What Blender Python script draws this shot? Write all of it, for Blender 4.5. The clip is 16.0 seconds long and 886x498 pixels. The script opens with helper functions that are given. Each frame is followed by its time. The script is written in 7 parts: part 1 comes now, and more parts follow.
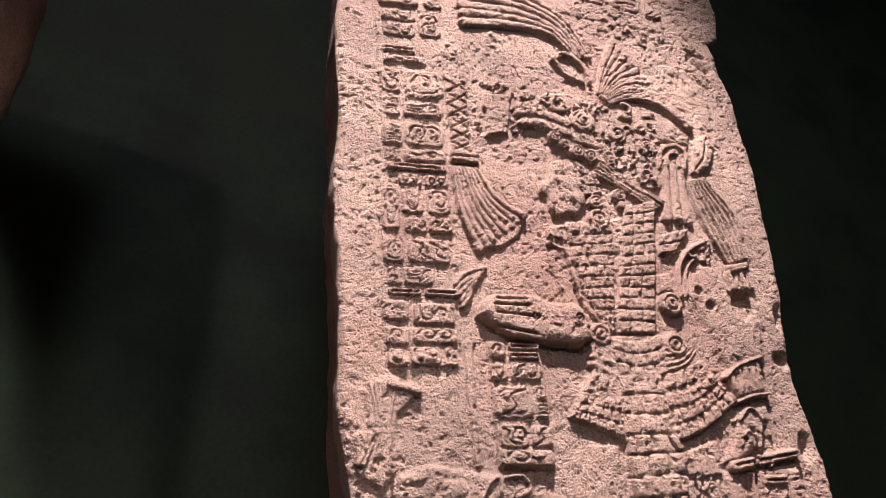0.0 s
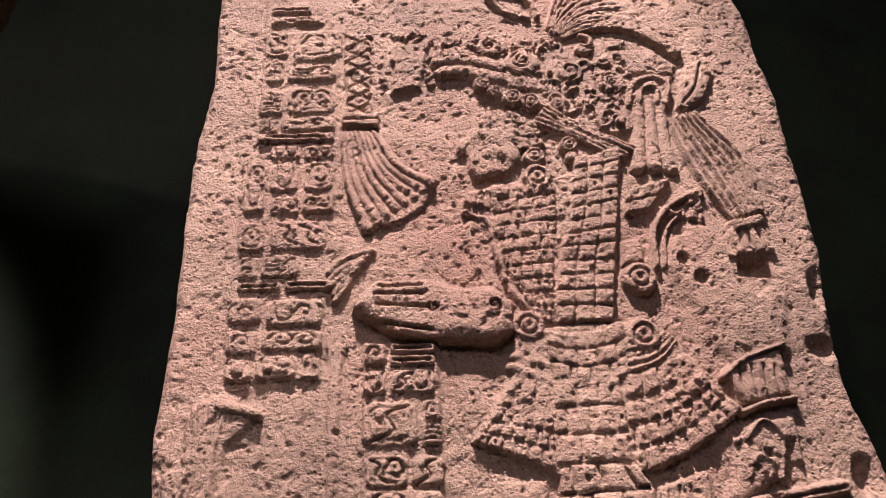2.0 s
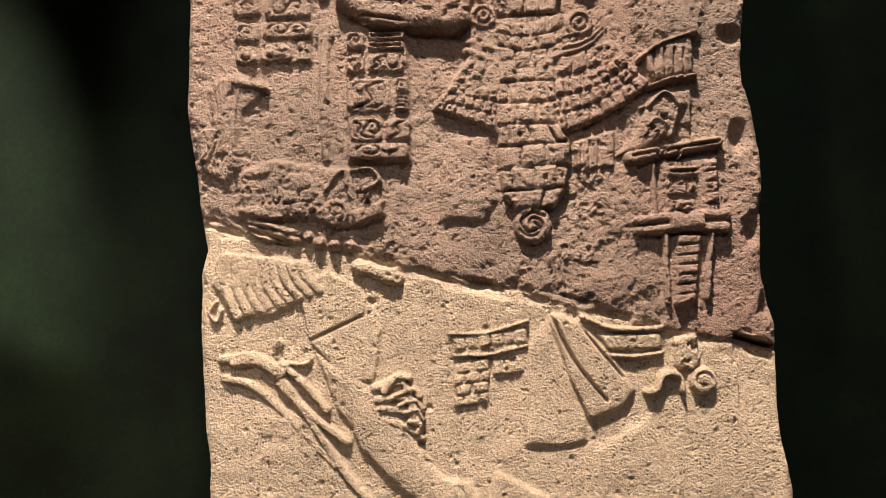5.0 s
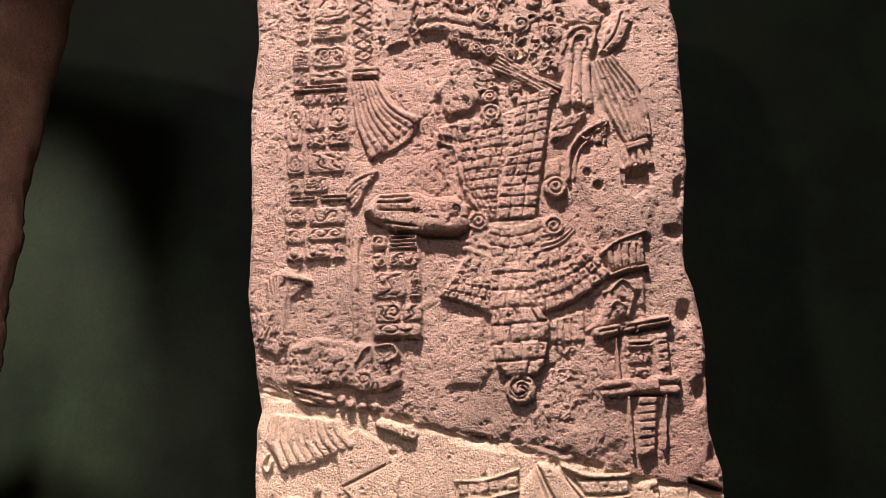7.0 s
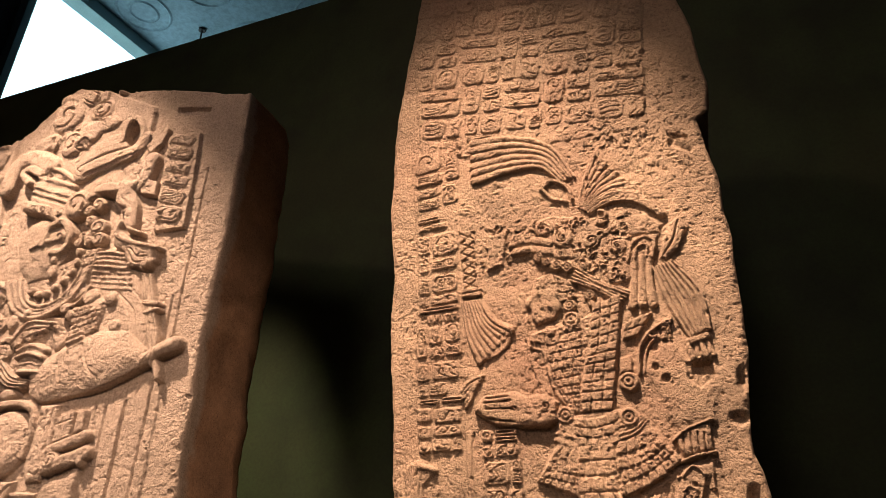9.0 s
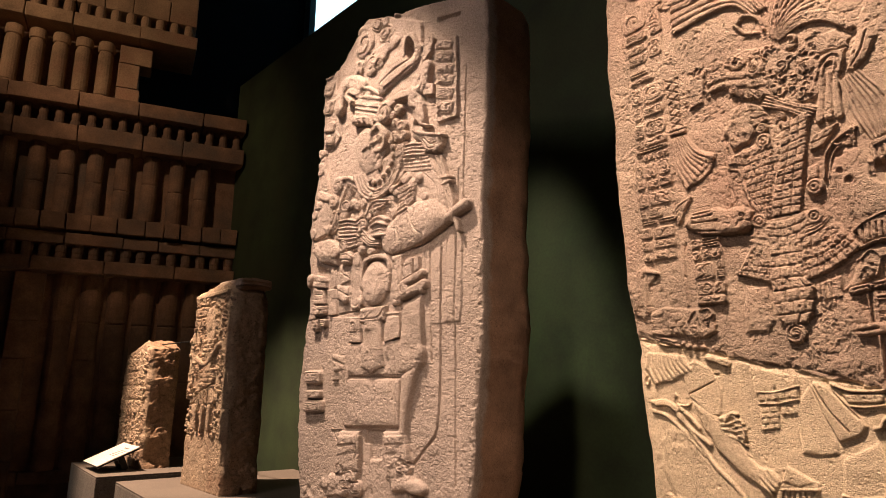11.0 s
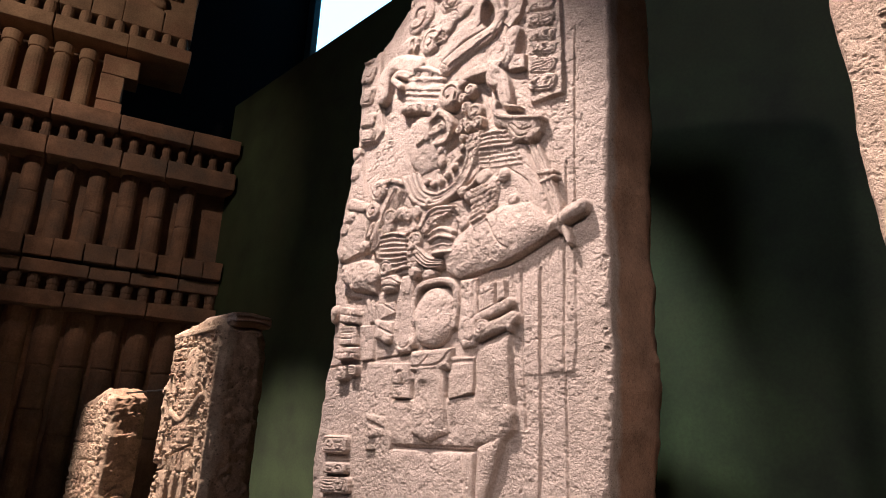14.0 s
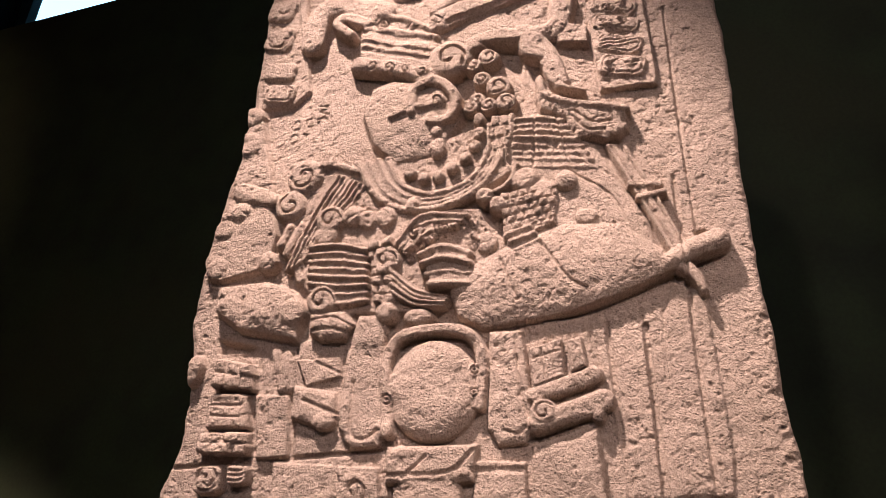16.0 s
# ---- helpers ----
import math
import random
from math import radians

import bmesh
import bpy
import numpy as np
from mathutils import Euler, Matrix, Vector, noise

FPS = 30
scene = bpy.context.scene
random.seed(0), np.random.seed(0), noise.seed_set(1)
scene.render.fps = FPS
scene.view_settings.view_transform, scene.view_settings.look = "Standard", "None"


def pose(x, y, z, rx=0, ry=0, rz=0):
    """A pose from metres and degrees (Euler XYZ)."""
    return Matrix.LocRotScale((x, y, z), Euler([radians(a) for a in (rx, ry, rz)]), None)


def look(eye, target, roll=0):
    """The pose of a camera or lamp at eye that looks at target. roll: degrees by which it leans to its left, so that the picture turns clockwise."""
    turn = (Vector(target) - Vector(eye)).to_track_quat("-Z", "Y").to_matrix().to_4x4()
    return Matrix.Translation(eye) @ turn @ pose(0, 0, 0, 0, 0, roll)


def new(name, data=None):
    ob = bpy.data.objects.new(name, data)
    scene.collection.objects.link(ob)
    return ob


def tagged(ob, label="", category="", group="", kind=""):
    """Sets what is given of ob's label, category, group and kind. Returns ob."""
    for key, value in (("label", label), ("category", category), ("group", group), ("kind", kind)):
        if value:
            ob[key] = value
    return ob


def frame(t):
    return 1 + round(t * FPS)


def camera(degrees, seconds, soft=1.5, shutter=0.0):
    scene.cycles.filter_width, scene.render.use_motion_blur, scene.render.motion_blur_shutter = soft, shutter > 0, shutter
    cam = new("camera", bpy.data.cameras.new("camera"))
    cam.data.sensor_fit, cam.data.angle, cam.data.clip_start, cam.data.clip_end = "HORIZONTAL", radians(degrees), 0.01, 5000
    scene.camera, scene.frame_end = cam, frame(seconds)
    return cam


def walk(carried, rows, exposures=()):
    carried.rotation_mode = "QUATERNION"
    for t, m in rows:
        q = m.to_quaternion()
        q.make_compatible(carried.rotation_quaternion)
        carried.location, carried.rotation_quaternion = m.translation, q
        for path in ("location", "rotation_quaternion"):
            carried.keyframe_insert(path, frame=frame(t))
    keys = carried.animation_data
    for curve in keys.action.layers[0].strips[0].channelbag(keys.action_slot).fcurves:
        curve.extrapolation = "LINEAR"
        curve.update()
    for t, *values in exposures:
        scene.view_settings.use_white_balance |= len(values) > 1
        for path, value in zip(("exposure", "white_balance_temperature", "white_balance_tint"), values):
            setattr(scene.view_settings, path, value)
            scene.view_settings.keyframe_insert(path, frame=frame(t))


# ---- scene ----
cam = camera(68.6, 16.0, soft=0.8)
PATH = [
    (0, (0.058, 0.218, 1.562), (0.405, 1.987, 2.43), -1.8),
    (0.5, (0.172, 0.302, 1.574), (0.478, 2.062, 2.473), -3.4),
    (1, (0.253, 0.39, 1.614), (0.486, 2.088, 2.645), -3.6),
    (1.5, (0.356, 0.429, 1.637), (0.438, 2.093, 2.744), -1.9),
    (2, (0.44, 0.464, 1.587), (0.376, 2.195, 2.586), -0.9),
    (2.5, (0.45, 0.451, 1.538), (0.374, 2.294, 2.31), -0.4),
    (3, (0.452, 0.392, 1.479), (0.394, 2.303, 2.066), -0.3),
    (3.5, (0.45, 0.355, 1.451), (0.419, 2.309, 1.875), -0.8),
    (4, (0.457, 0.329, 1.437), (0.41, 2.295, 1.801), -0.9),
    (4.2, (0.467, 0.328, 1.428), (0.403, 2.297, 1.775), -0.7),
    (6.3, (0.591, 0.189, 1.46), (0.346, 2.16, 1.695), -0.2),
    (6.5, (0.575, 0.156, 1.468), (0.373, 2.113, 1.83), -0.1),
    (7, (0.577, 0.05, 1.51), (0.364, 1.957, 2.073), -0.6),
    (7.5, (0.637, -0.029, 1.569), (0.357, 1.797, 2.334), -0.8),
    (8, (0.759, -0.095, 1.604), (0.299, 1.655, 2.457), -0.1),
    (8.2, (0.783, -0.131, 1.617), (0.29, 1.596, 2.496), 0.5),
    (10.3, (1.157, -0.432, 1.524), (-0.171, 0.879, 2.243), 0.8),
    (10.5, (1.208, -0.46, 1.502), (-0.182, 0.824, 2.149), 1.3),
    (11, (1.352, -0.528, 1.449), (-0.201, 0.663, 1.862), 0.7),
    (11.5, (1.505, -0.523, 1.398), (-0.167, 0.545, 1.653), 0.9),
    (12, (1.581, -0.472, 1.374), (-0.166, 0.491, 1.523), 1.0),
    (12.5, (1.423, -0.455, 1.396), (-0.304, 0.514, 1.677), 1.2),
    (13, (1.139, -0.445, 1.425), (-0.515, 0.614, 1.801), 0.3),
    (13.5, (0.821, -0.374, 1.449), (-0.797, 0.709, 1.904), 1.1),
    (14, (0.476, -0.338, 1.491), (-0.996, 0.884, 2.074), 2.4),
    (14.5, (0.156, -0.315, 1.544), (-1.158, 1.042, 2.2), 1.1),
    (15, (-0.154, -0.232, 1.579), (-1.309, 1.247, 2.272), 2.2),
    (15.5, (-0.469, -0.212, 1.6), (-1.419, 1.378, 2.353), 1.3),
    (16, (-0.738, -0.171, 1.624), (-1.401, 1.522, 2.459), 0.5),
]
EXPOSURES = [
    (0.0, 0.4, 5100, 32), (1.0, 0.12, 5400, 44), (2.0, 0.1, 5400, 37), (2.6, 0.1, 5300, 22), (3.2, 0.08, 5300, 15), (4.2, 0.08, 5350, 16),
    (6.3, 0.2, 5500, 20), (7.0, 0.3, 5450, 37), (7.5, 0.25, 5350, 43), (8.2, 0.2, 5950, 37), (10.3, 0.0, 9000, 27), (10.6, 0.0, 8300, 27), (11.0, 0.1, 6450, 25),
    (11.6, 0.3, 5150, 8), (12.0, 0.35, 5000, 6), (12.7, 0.35, 5000, 6), (13.4, 0.4, 5050, 10), (14.0, 0.38, 5250, 22), (14.5, 0.2, 5800, 33), (16.0, 0.0, 5850, 31),
]
walk(cam, [(t, look(eye, target, roll)) for t, eye, target, roll in PATH], EXPOSURES)

# ---- light ----
world = bpy.data.worlds.new("hall_gloom")
scene.world = world
world.use_nodes = True
world.node_tree.nodes["Background"].inputs[0].default_value = (0.75, 0.85, 1.0, 1)
world.node_tree.nodes["Background"].inputs[1].default_value = 0.011


def spot(name, eye, target, watts, degrees, colour=(1.0, 0.78, 0.55), blend=0.4, size=0.06):
    lamp = bpy.data.lights.new(name, "SPOT")
    lamp.energy, lamp.spot_size, lamp.spot_blend, lamp.color, lamp.shadow_soft_size = watts, radians(degrees), blend, colour, size
    ob = new(name, lamp)
    ob.matrix_world = look(eye, target)
    return ob


spot("spot_light_tall", (0.1, -0.6, 5.7), (0.5, 1.2, 1.40), 2550, 26, blend=0.7)
spot("spot_light_wide", (-1.8, -0.7, 5.9), (-1.08, 1.1, 1.64), 2200, 26, blend=0.6)
spot("spot_light_front", (-1.5, -3.0, 4.59), (-0.3, 1.3, 2.0), 120, 75, blend=1.0, size=0.14)
spot("spot_light_side", (1.6, -2.6, 4.6), (-0.75, 1.3, 1.45), 420, 25, blend=0.9, size=0.2)
# unseen fill lamp, added to lift the shadowed wall between the stelae
spot("spot_fill_hall", (0.4, -6.2, 6.2), (-0.2, 2.2, 2.0), 290, 70, (1.0, 0.9, 0.8), blend=1.0, size=0.9)
spot("spot_light_blocks", (-4.55, -0.7, 5.2), (-4.05, 0.95, 1.4), 2500, 36, (1.0, 0.72, 0.46), blend=0.7)
spot("spot_light_wall", (-1.85, -0.12, 6.6), (-1.2, 2.26, 1.74), 1500, 11.5, (1.0, 0.95, 0.6), 1.0)
spot("spot_light_frieze", (-3.6, -2.8, 5.4), (-6.1, -0.3, 5.4), 200, 50, (1.0, 0.70, 0.42), 0.8)
spot("spot_light_facade", (-3.1, -1.8, 5.7), (-5.5, 1.1, 3.8), 205, 46, (1.0, 0.68, 0.40), 0.9)

# ---- materials ----


def material(name, colour, rough=0.85, metal=0.0, spots=0.25, scale=8.0, bump=0.3, grain=160.0, tint=None, second=None, pits=0.0, depth=0.004, flank=None):
    """A procedural surface: broad stains, fine grain, and relief in metres."""
    m = bpy.data.materials.new(name)
    m.use_nodes = True
    n, l = m.node_tree.nodes, m.node_tree.links
    p = n["Principled BSDF"]
    p.inputs["Roughness"].default_value, p.inputs["Metallic"].default_value = rough, metal
    co = n.new("ShaderNodeTexCoord").outputs["Object"]

    def noise_node(s, detail=4.0, roughness=0.6):
        t = n.new("ShaderNodeTexNoise")
        t.inputs["Scale"].default_value, t.inputs["Detail"].default_value, t.inputs["Roughness"].default_value = s, detail, roughness
        l.new(co, t.inputs["Vector"])
        return t.outputs["Fac"]

    def ramp(fac, lo, hi, a, b):
        r = n.new("ShaderNodeValToRGB")
        r.color_ramp.elements[0].position, r.color_ramp.elements[1].position = lo, hi
        r.color_ramp.elements[0].color, r.color_ramp.elements[1].color = (*a, 1), (*b, 1)
        l.new(fac, r.inputs["Fac"])
        return r.outputs["Color"]

    def mix(kind, fac, a, b):
        x = n.new("ShaderNodeMixRGB")
        x.blend_type = kind
        for sock, v in zip(x.inputs, (fac, a, b)):
            if hasattr(v, "links"):
                l.new(v, sock)
            else:
                sock.default_value = v if isinstance(v, (int, float)) else (*v, 1)
        return x.outputs[0]

    dark = tuple(c * (1 - spots) for c in colour)
    light = tuple(min(1, c * (1 + spots * 0.6)) for c in colour)
    col = ramp(noise_node(scale), 0.32, 0.68, dark, light)
    if tint:
        col = mix("MIX", ramp(noise_node(scale * 0.35, 5.0), 0.48, 0.66, (0, 0, 0), (1, 1, 1)), col, tint)
    if second:
        # a second stone colour below a slanting break: (z at x=0, slope, colour)
        z0, slope, other = second
        sep = n.new("ShaderNodeSeparateXYZ")
        l.new(co, sep.inputs[0])
        a = n.new("ShaderNodeMath")
        a.operation = "MULTIPLY_ADD"
        l.new(sep.outputs["X"], a.inputs[0])
        a.inputs[1].default_value, a.inputs[2].default_value = -slope, -z0
        b = n.new("ShaderNodeMath")
        b.operation = "ADD"
        l.new(sep.outputs["Z"], b.inputs[0])
        l.new(a.outputs[0], b.inputs[1])
        c = n.new("ShaderNodeMath")
        c.operation = "MULTIPLY_ADD"
        l.new(noise_node(9.0), c.inputs[0])
        c.inputs[1].default_value = 0.04
        l.new(b.outputs[0], c.inputs[2])
        low = ramp(noise_node(scale * 1.3), 0.32, 0.7, tuple(v * 0.8 for v in other), tuple(min(1, v * 1.1) for v in other))
        col = mix("MIX", ramp(c.outputs[0], 0.016, 0.024, (1, 1, 1), (0, 0, 0)), col, low)
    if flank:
        # a darker, redder colour on the sides and back of the block
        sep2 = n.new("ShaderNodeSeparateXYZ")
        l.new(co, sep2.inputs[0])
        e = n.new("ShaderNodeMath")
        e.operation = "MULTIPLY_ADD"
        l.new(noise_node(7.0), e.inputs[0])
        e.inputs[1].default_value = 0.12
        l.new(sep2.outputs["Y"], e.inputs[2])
        side_tone = ramp(noise_node(scale * 1.7), 0.3, 0.7, tuple(v * 0.7 for v in flank), tuple(v * 1.2 for v in flank))
        col = mix("MIX", ramp(e.outputs[0], 0.1, 0.125, (0, 0, 0), (1, 1, 1)), col, side_tone)
    fine = noise_node(grain, 3.0, 0.7)
    if pits:
        # pale and dark crystals in the stone
        col = mix("MULTIPLY", 0.42, col, ramp(noise_node(grain * 0.42, 5.0, 0.75), 0.36, 0.58, (0.5, 0.46, 0.43), (1.12, 1.12, 1.12)))
    col = mix("MULTIPLY", 0.48, col, ramp(fine, 0.34, 0.62, (0.5, 0.47, 0.45), (1, 1, 1)))
    height = fine
    if pits:
        v = n.new("ShaderNodeTexVoronoi")
        v.inputs["Scale"].default_value = pits
        l.new(co, v.inputs["Vector"])
        hole = ramp(v.outputs["Distance"], 0.06, 0.34, (0, 0, 0), (1, 1, 1))
        few = ramp(noise_node(pits * 0.2), 0.46, 0.56, (1, 1, 1), (0, 0, 0))
        hole = mix("LIGHTEN", 1.0, hole, few)
        col = mix("MULTIPLY", 0.6, col, hole)
        height = mix("MULTIPLY", 0.8, fine, hole)
    bn = n.new("ShaderNodeBump")
    bn.inputs["Strength"].default_value, bn.inputs["Distance"].default_value = bump, depth
    l.new(height, bn.inputs["Height"])
    l.new(bn.outputs["Normal"], p.inputs["Normal"])
    l.new(col, p.inputs["Base Color"])
    return m


def glow(name, colour, strength):
    m = bpy.data.materials.new(name)
    m.use_nodes = True
    p = m.node_tree.nodes["Principled BSDF"]
    p.inputs["Base Color"].default_value = (*colour, 1)
    p.inputs["Emission Color"].default_value, p.inputs["Emission Strength"].default_value = (*colour, 1), strength
    return m


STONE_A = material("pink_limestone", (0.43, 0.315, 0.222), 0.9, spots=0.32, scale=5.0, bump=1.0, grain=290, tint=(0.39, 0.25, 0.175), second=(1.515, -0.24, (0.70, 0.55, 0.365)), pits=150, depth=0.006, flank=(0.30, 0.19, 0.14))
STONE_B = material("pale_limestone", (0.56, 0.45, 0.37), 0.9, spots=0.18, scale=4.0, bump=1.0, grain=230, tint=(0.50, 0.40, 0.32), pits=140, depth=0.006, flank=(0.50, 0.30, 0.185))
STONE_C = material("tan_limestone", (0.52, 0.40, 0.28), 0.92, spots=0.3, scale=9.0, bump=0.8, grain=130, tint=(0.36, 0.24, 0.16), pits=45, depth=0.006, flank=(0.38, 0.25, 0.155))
GREEN = material("green_plaster", (0.024, 0.043, 0.014), 0.75, tint=(0.032, 0.044, 0.015), spots=0.5, scale=3.0, bump=0.25, grain=60, depth=0.002)
BLACK = material("black_paint", (0.012, 0.013, 0.016), 0.8, spots=0.2, scale=2.0, bump=0.1, grain=50)
CONCRETE = material("grey_chiselled_concrete", (0.24, 0.215, 0.185), 0.9, spots=0.18, scale=5.0, bump=0.9, grain=85, pits=55, depth=0.006)
PLINTH_TOP = material("smooth_grey_plaster", (0.19, 0.16, 0.13), 0.75, spots=0.1, scale=3.0, bump=0.15, grain=120, depth=0.001)
FACADE = material("brown_facade_stone", (0.25, 0.15, 0.088), 0.9, spots=0.45, scale=3.5, bump=0.7, grain=60, tint=(0.13, 0.10, 0.075), depth=0.008)
FRIEZE = material("red_facade_stone", (0.42, 0.28, 0.16), 0.9, spots=0.35, scale=3.5, bump=0.7, grain=60, tint=(0.40, 0.22, 0.13), depth=0.008)
FLOOR = material("dark_polished_stone", (0.035, 0.032, 0.03), 0.13, spots=0.4, scale=3.0, bump=0.15, grain=40, depth=0.002)
CARD = material("white_card", (0.78, 0.74, 0.68), 0.6, spots=0.03, scale=4.0, bump=0.05, grain=90, depth=0.0005)
INK = material("dark_ink", (0.16, 0.13, 0.11), 0.7, spots=0.05)
METAL = material("black_metal", (0.02, 0.02, 0.02), 0.45, 0.6, spots=0.1, scale=20)
BRASS = material("beige_frame", (0.42, 0.34, 0.2), 0.5, 0.1, spots=0.12, scale=6, bump=0.1)
CASE_GREEN = material("teal_case_lining", (0.078, 0.15, 0.088), 0.8, spots=0.15, scale=7.0, bump=0.1)
CLAY = material("grey_clay", (0.11, 0.1, 0.072), 0.85, spots=0.35, scale=30.0, bump=0.5, grain=200)
RED_CLAY = material("red_clay", (0.42, 0.20, 0.11), 0.8, spots=0.25, scale=30.0, bump=0.4, grain=200)
WHITE_CLAY = material("white_stucco", (0.66, 0.62, 0.55), 0.8, spots=0.3, scale=35.0, bump=0.5, grain=200)
JADE = material("yellow_green_stone", (0.33, 0.30, 0.14), 0.5, spots=0.3, scale=25.0, bump=0.2)
BLUE_CEILING = material("blue_grey_plaster", (0.26, 0.42, 0.50), 0.8, spots=0.2, scale=1.0, bump=0.3, grain=12, depth=0.01)
TEAL_FRAME = material("teal_reveal", (0.25, 0.42, 0.44), 0.6, spots=0.1, scale=2.0)
DAY = glow("daylit_sky", (0.50, 0.92, 1.0), 1.7)
CASE_LIGHT = glow("case_lamp", (1.0, 0.9, 0.7), 48.0)
LENS = glow("lamp_lens", (1.0, 0.93, 0.82), 12.0)
GLASS = bpy.data.materials.new("clear_glass")
GLASS.use_nodes = True
GLASS.node_tree.nodes["Principled BSDF"].inputs["Transmission Weight"].default_value = 1.0
GLASS.node_tree.nodes["Principled BSDF"].inputs["Roughness"].default_value = 0.01
GLASS.node_tree.nodes["Principled BSDF"].inputs["IOR"].default_value = 1.45

# ---- building helpers ----


def mesh_of(name, bm, mat, smooth=False):
    me = bpy.data.meshes.new(name)
    bm.to_mesh(me)
    bm.free()
    me.materials.append(mat)
    if smooth:
        me.shade_smooth()
    return me


def part(name, bm, mat, parent, label="", m=None, smooth=False):
    """One mesh object under a thing or a part; m: its pose in the parent's frame."""
    ob = new(name, bm if isinstance(bm, bpy.types.Mesh) else mesh_of(name, bm, mat, smooth))
    ob.parent = parent
    if m is not None:
        ob.matrix_local = m
    return tagged(ob, label)


def thing(name, m, label, category, group="", kind=""):
    ob = new(name)
    ob.matrix_world = m
    ob.empty_display_size = 0.1
    return tagged(ob, label, category, group, kind)


def solo(name, bm, mat, label="", category="", group="", kind="", m=None, smooth=False):
    ob = new(name, mesh_of(name, bm, mat, smooth))
    if m is not None:
        ob.matrix_world = m
    return tagged(ob, label, category, group, kind)


def block(x0, x1, y0, y1, z0, z1, bevel=0.004, rough=0.0, seed=0, cuts=0):
    """A box with worn edges; rough shifts its corners and faces a little."""
    bm = bmesh.new()
    bmesh.ops.create_cube(bm, size=1, matrix=Matrix.LocRotScale(((x0 + x1) / 2, (y0 + y1) / 2, (z0 + z1) / 2), None, (x1 - x0, y1 - y0, z1 - z0)))
    if cuts:
        bmesh.ops.subdivide_edges(bm, edges=bm.edges[:], cuts=cuts, use_grid_fill=True)
    if bevel:
        sharp = [e for e in bm.edges if len(e.link_faces) == 2 and e.calc_face_angle(0) > 0.5]
        bmesh.ops.bevel(bm, geom=sharp, offset=bevel, segments=2, affect="EDGES", profile=0.6)
    if rough:
        for v in bm.verts:
            v.co += rough * noise.noise_vector(v.co * 7 + Vector((seed * 3.1, seed, 0)))
    return bm


def drum(radius, z0, z1, sides=16, bulge=0.0, rough=0.0, seed=0, x=0.0, y=0.0, caps=True):
    """A turned column drum with rounded rims."""
    bm = bmesh.new()
    h = z1 - z0
    rings = [(radius * 0.93, 0), (radius, 0.025 * h + 0.004), (radius * (1 + bulge), h / 2), (radius, h * 0.975 - 0.004), (radius * 0.93, h)]
    loops = []
    for r, dz in rings:
        loops.append([bm.verts.new((x + r * math.cos(a * math.tau / sides), y + r * math.sin(a * math.tau / sides), z0 + dz)) for a in range(sides)])
    for a, b in zip(loops, loops[1:]):
        for i in range(sides):
            bm.faces.new((a[i], a[(i + 1) % sides], b[(i + 1) % sides], b[i]))
    if caps:
        bm.faces.new(loops[0][::-1])
        bm.faces.new(loops[-1])
    if rough:
        for v in bm.verts:
            v.co += rough * noise.noise_vector(v.co * 9 + Vector((seed, 0, 0)))
    return bm


def merged(*bms):
    out = bmesh.new()
    for b in bms:
        me = bpy.data.meshes.new("tmp")
        b.to_mesh(me)
        b.free()
        out.from_mesh(me)
        bpy.data.meshes.remove(me)
    return out


# ---- carved slabs ----


def fbm(x, z, scale, seed, octaves=3):
    """Smooth value noise of about -1 to 1 on arrays of metres."""
    rng = np.random.default_rng(seed)
    table = rng.uniform(-1, 1, (64, 64))
    out, amp = np.zeros_like(x), 1.0
    for k in range(octaves):
        a, b = x * scale * 2**k + 17.3 * k, z * scale * 2**k + 5.1 * k
        i, j = np.floor(a).astype(int), np.floor(b).astype(int)
        f, g = a - i, b - j
        f, g = f * f * (3 - 2 * f), g * g * (3 - 2 * g)
        t = lambda p, q: table[p % 64, q % 64]
        out += amp * ((t(i, j) * (1 - f) + t(i + 1, j) * f) * (1 - g) + (t(i, j + 1) * (1 - f) + t(i + 1, j + 1) * f) * g)
        amp *= 0.5
    return out / 1.6


def step(v, lo, hi):
    t = np.clip((v - lo) / (hi - lo), 0, 1)
    return t * t * (3 - 2 * t)


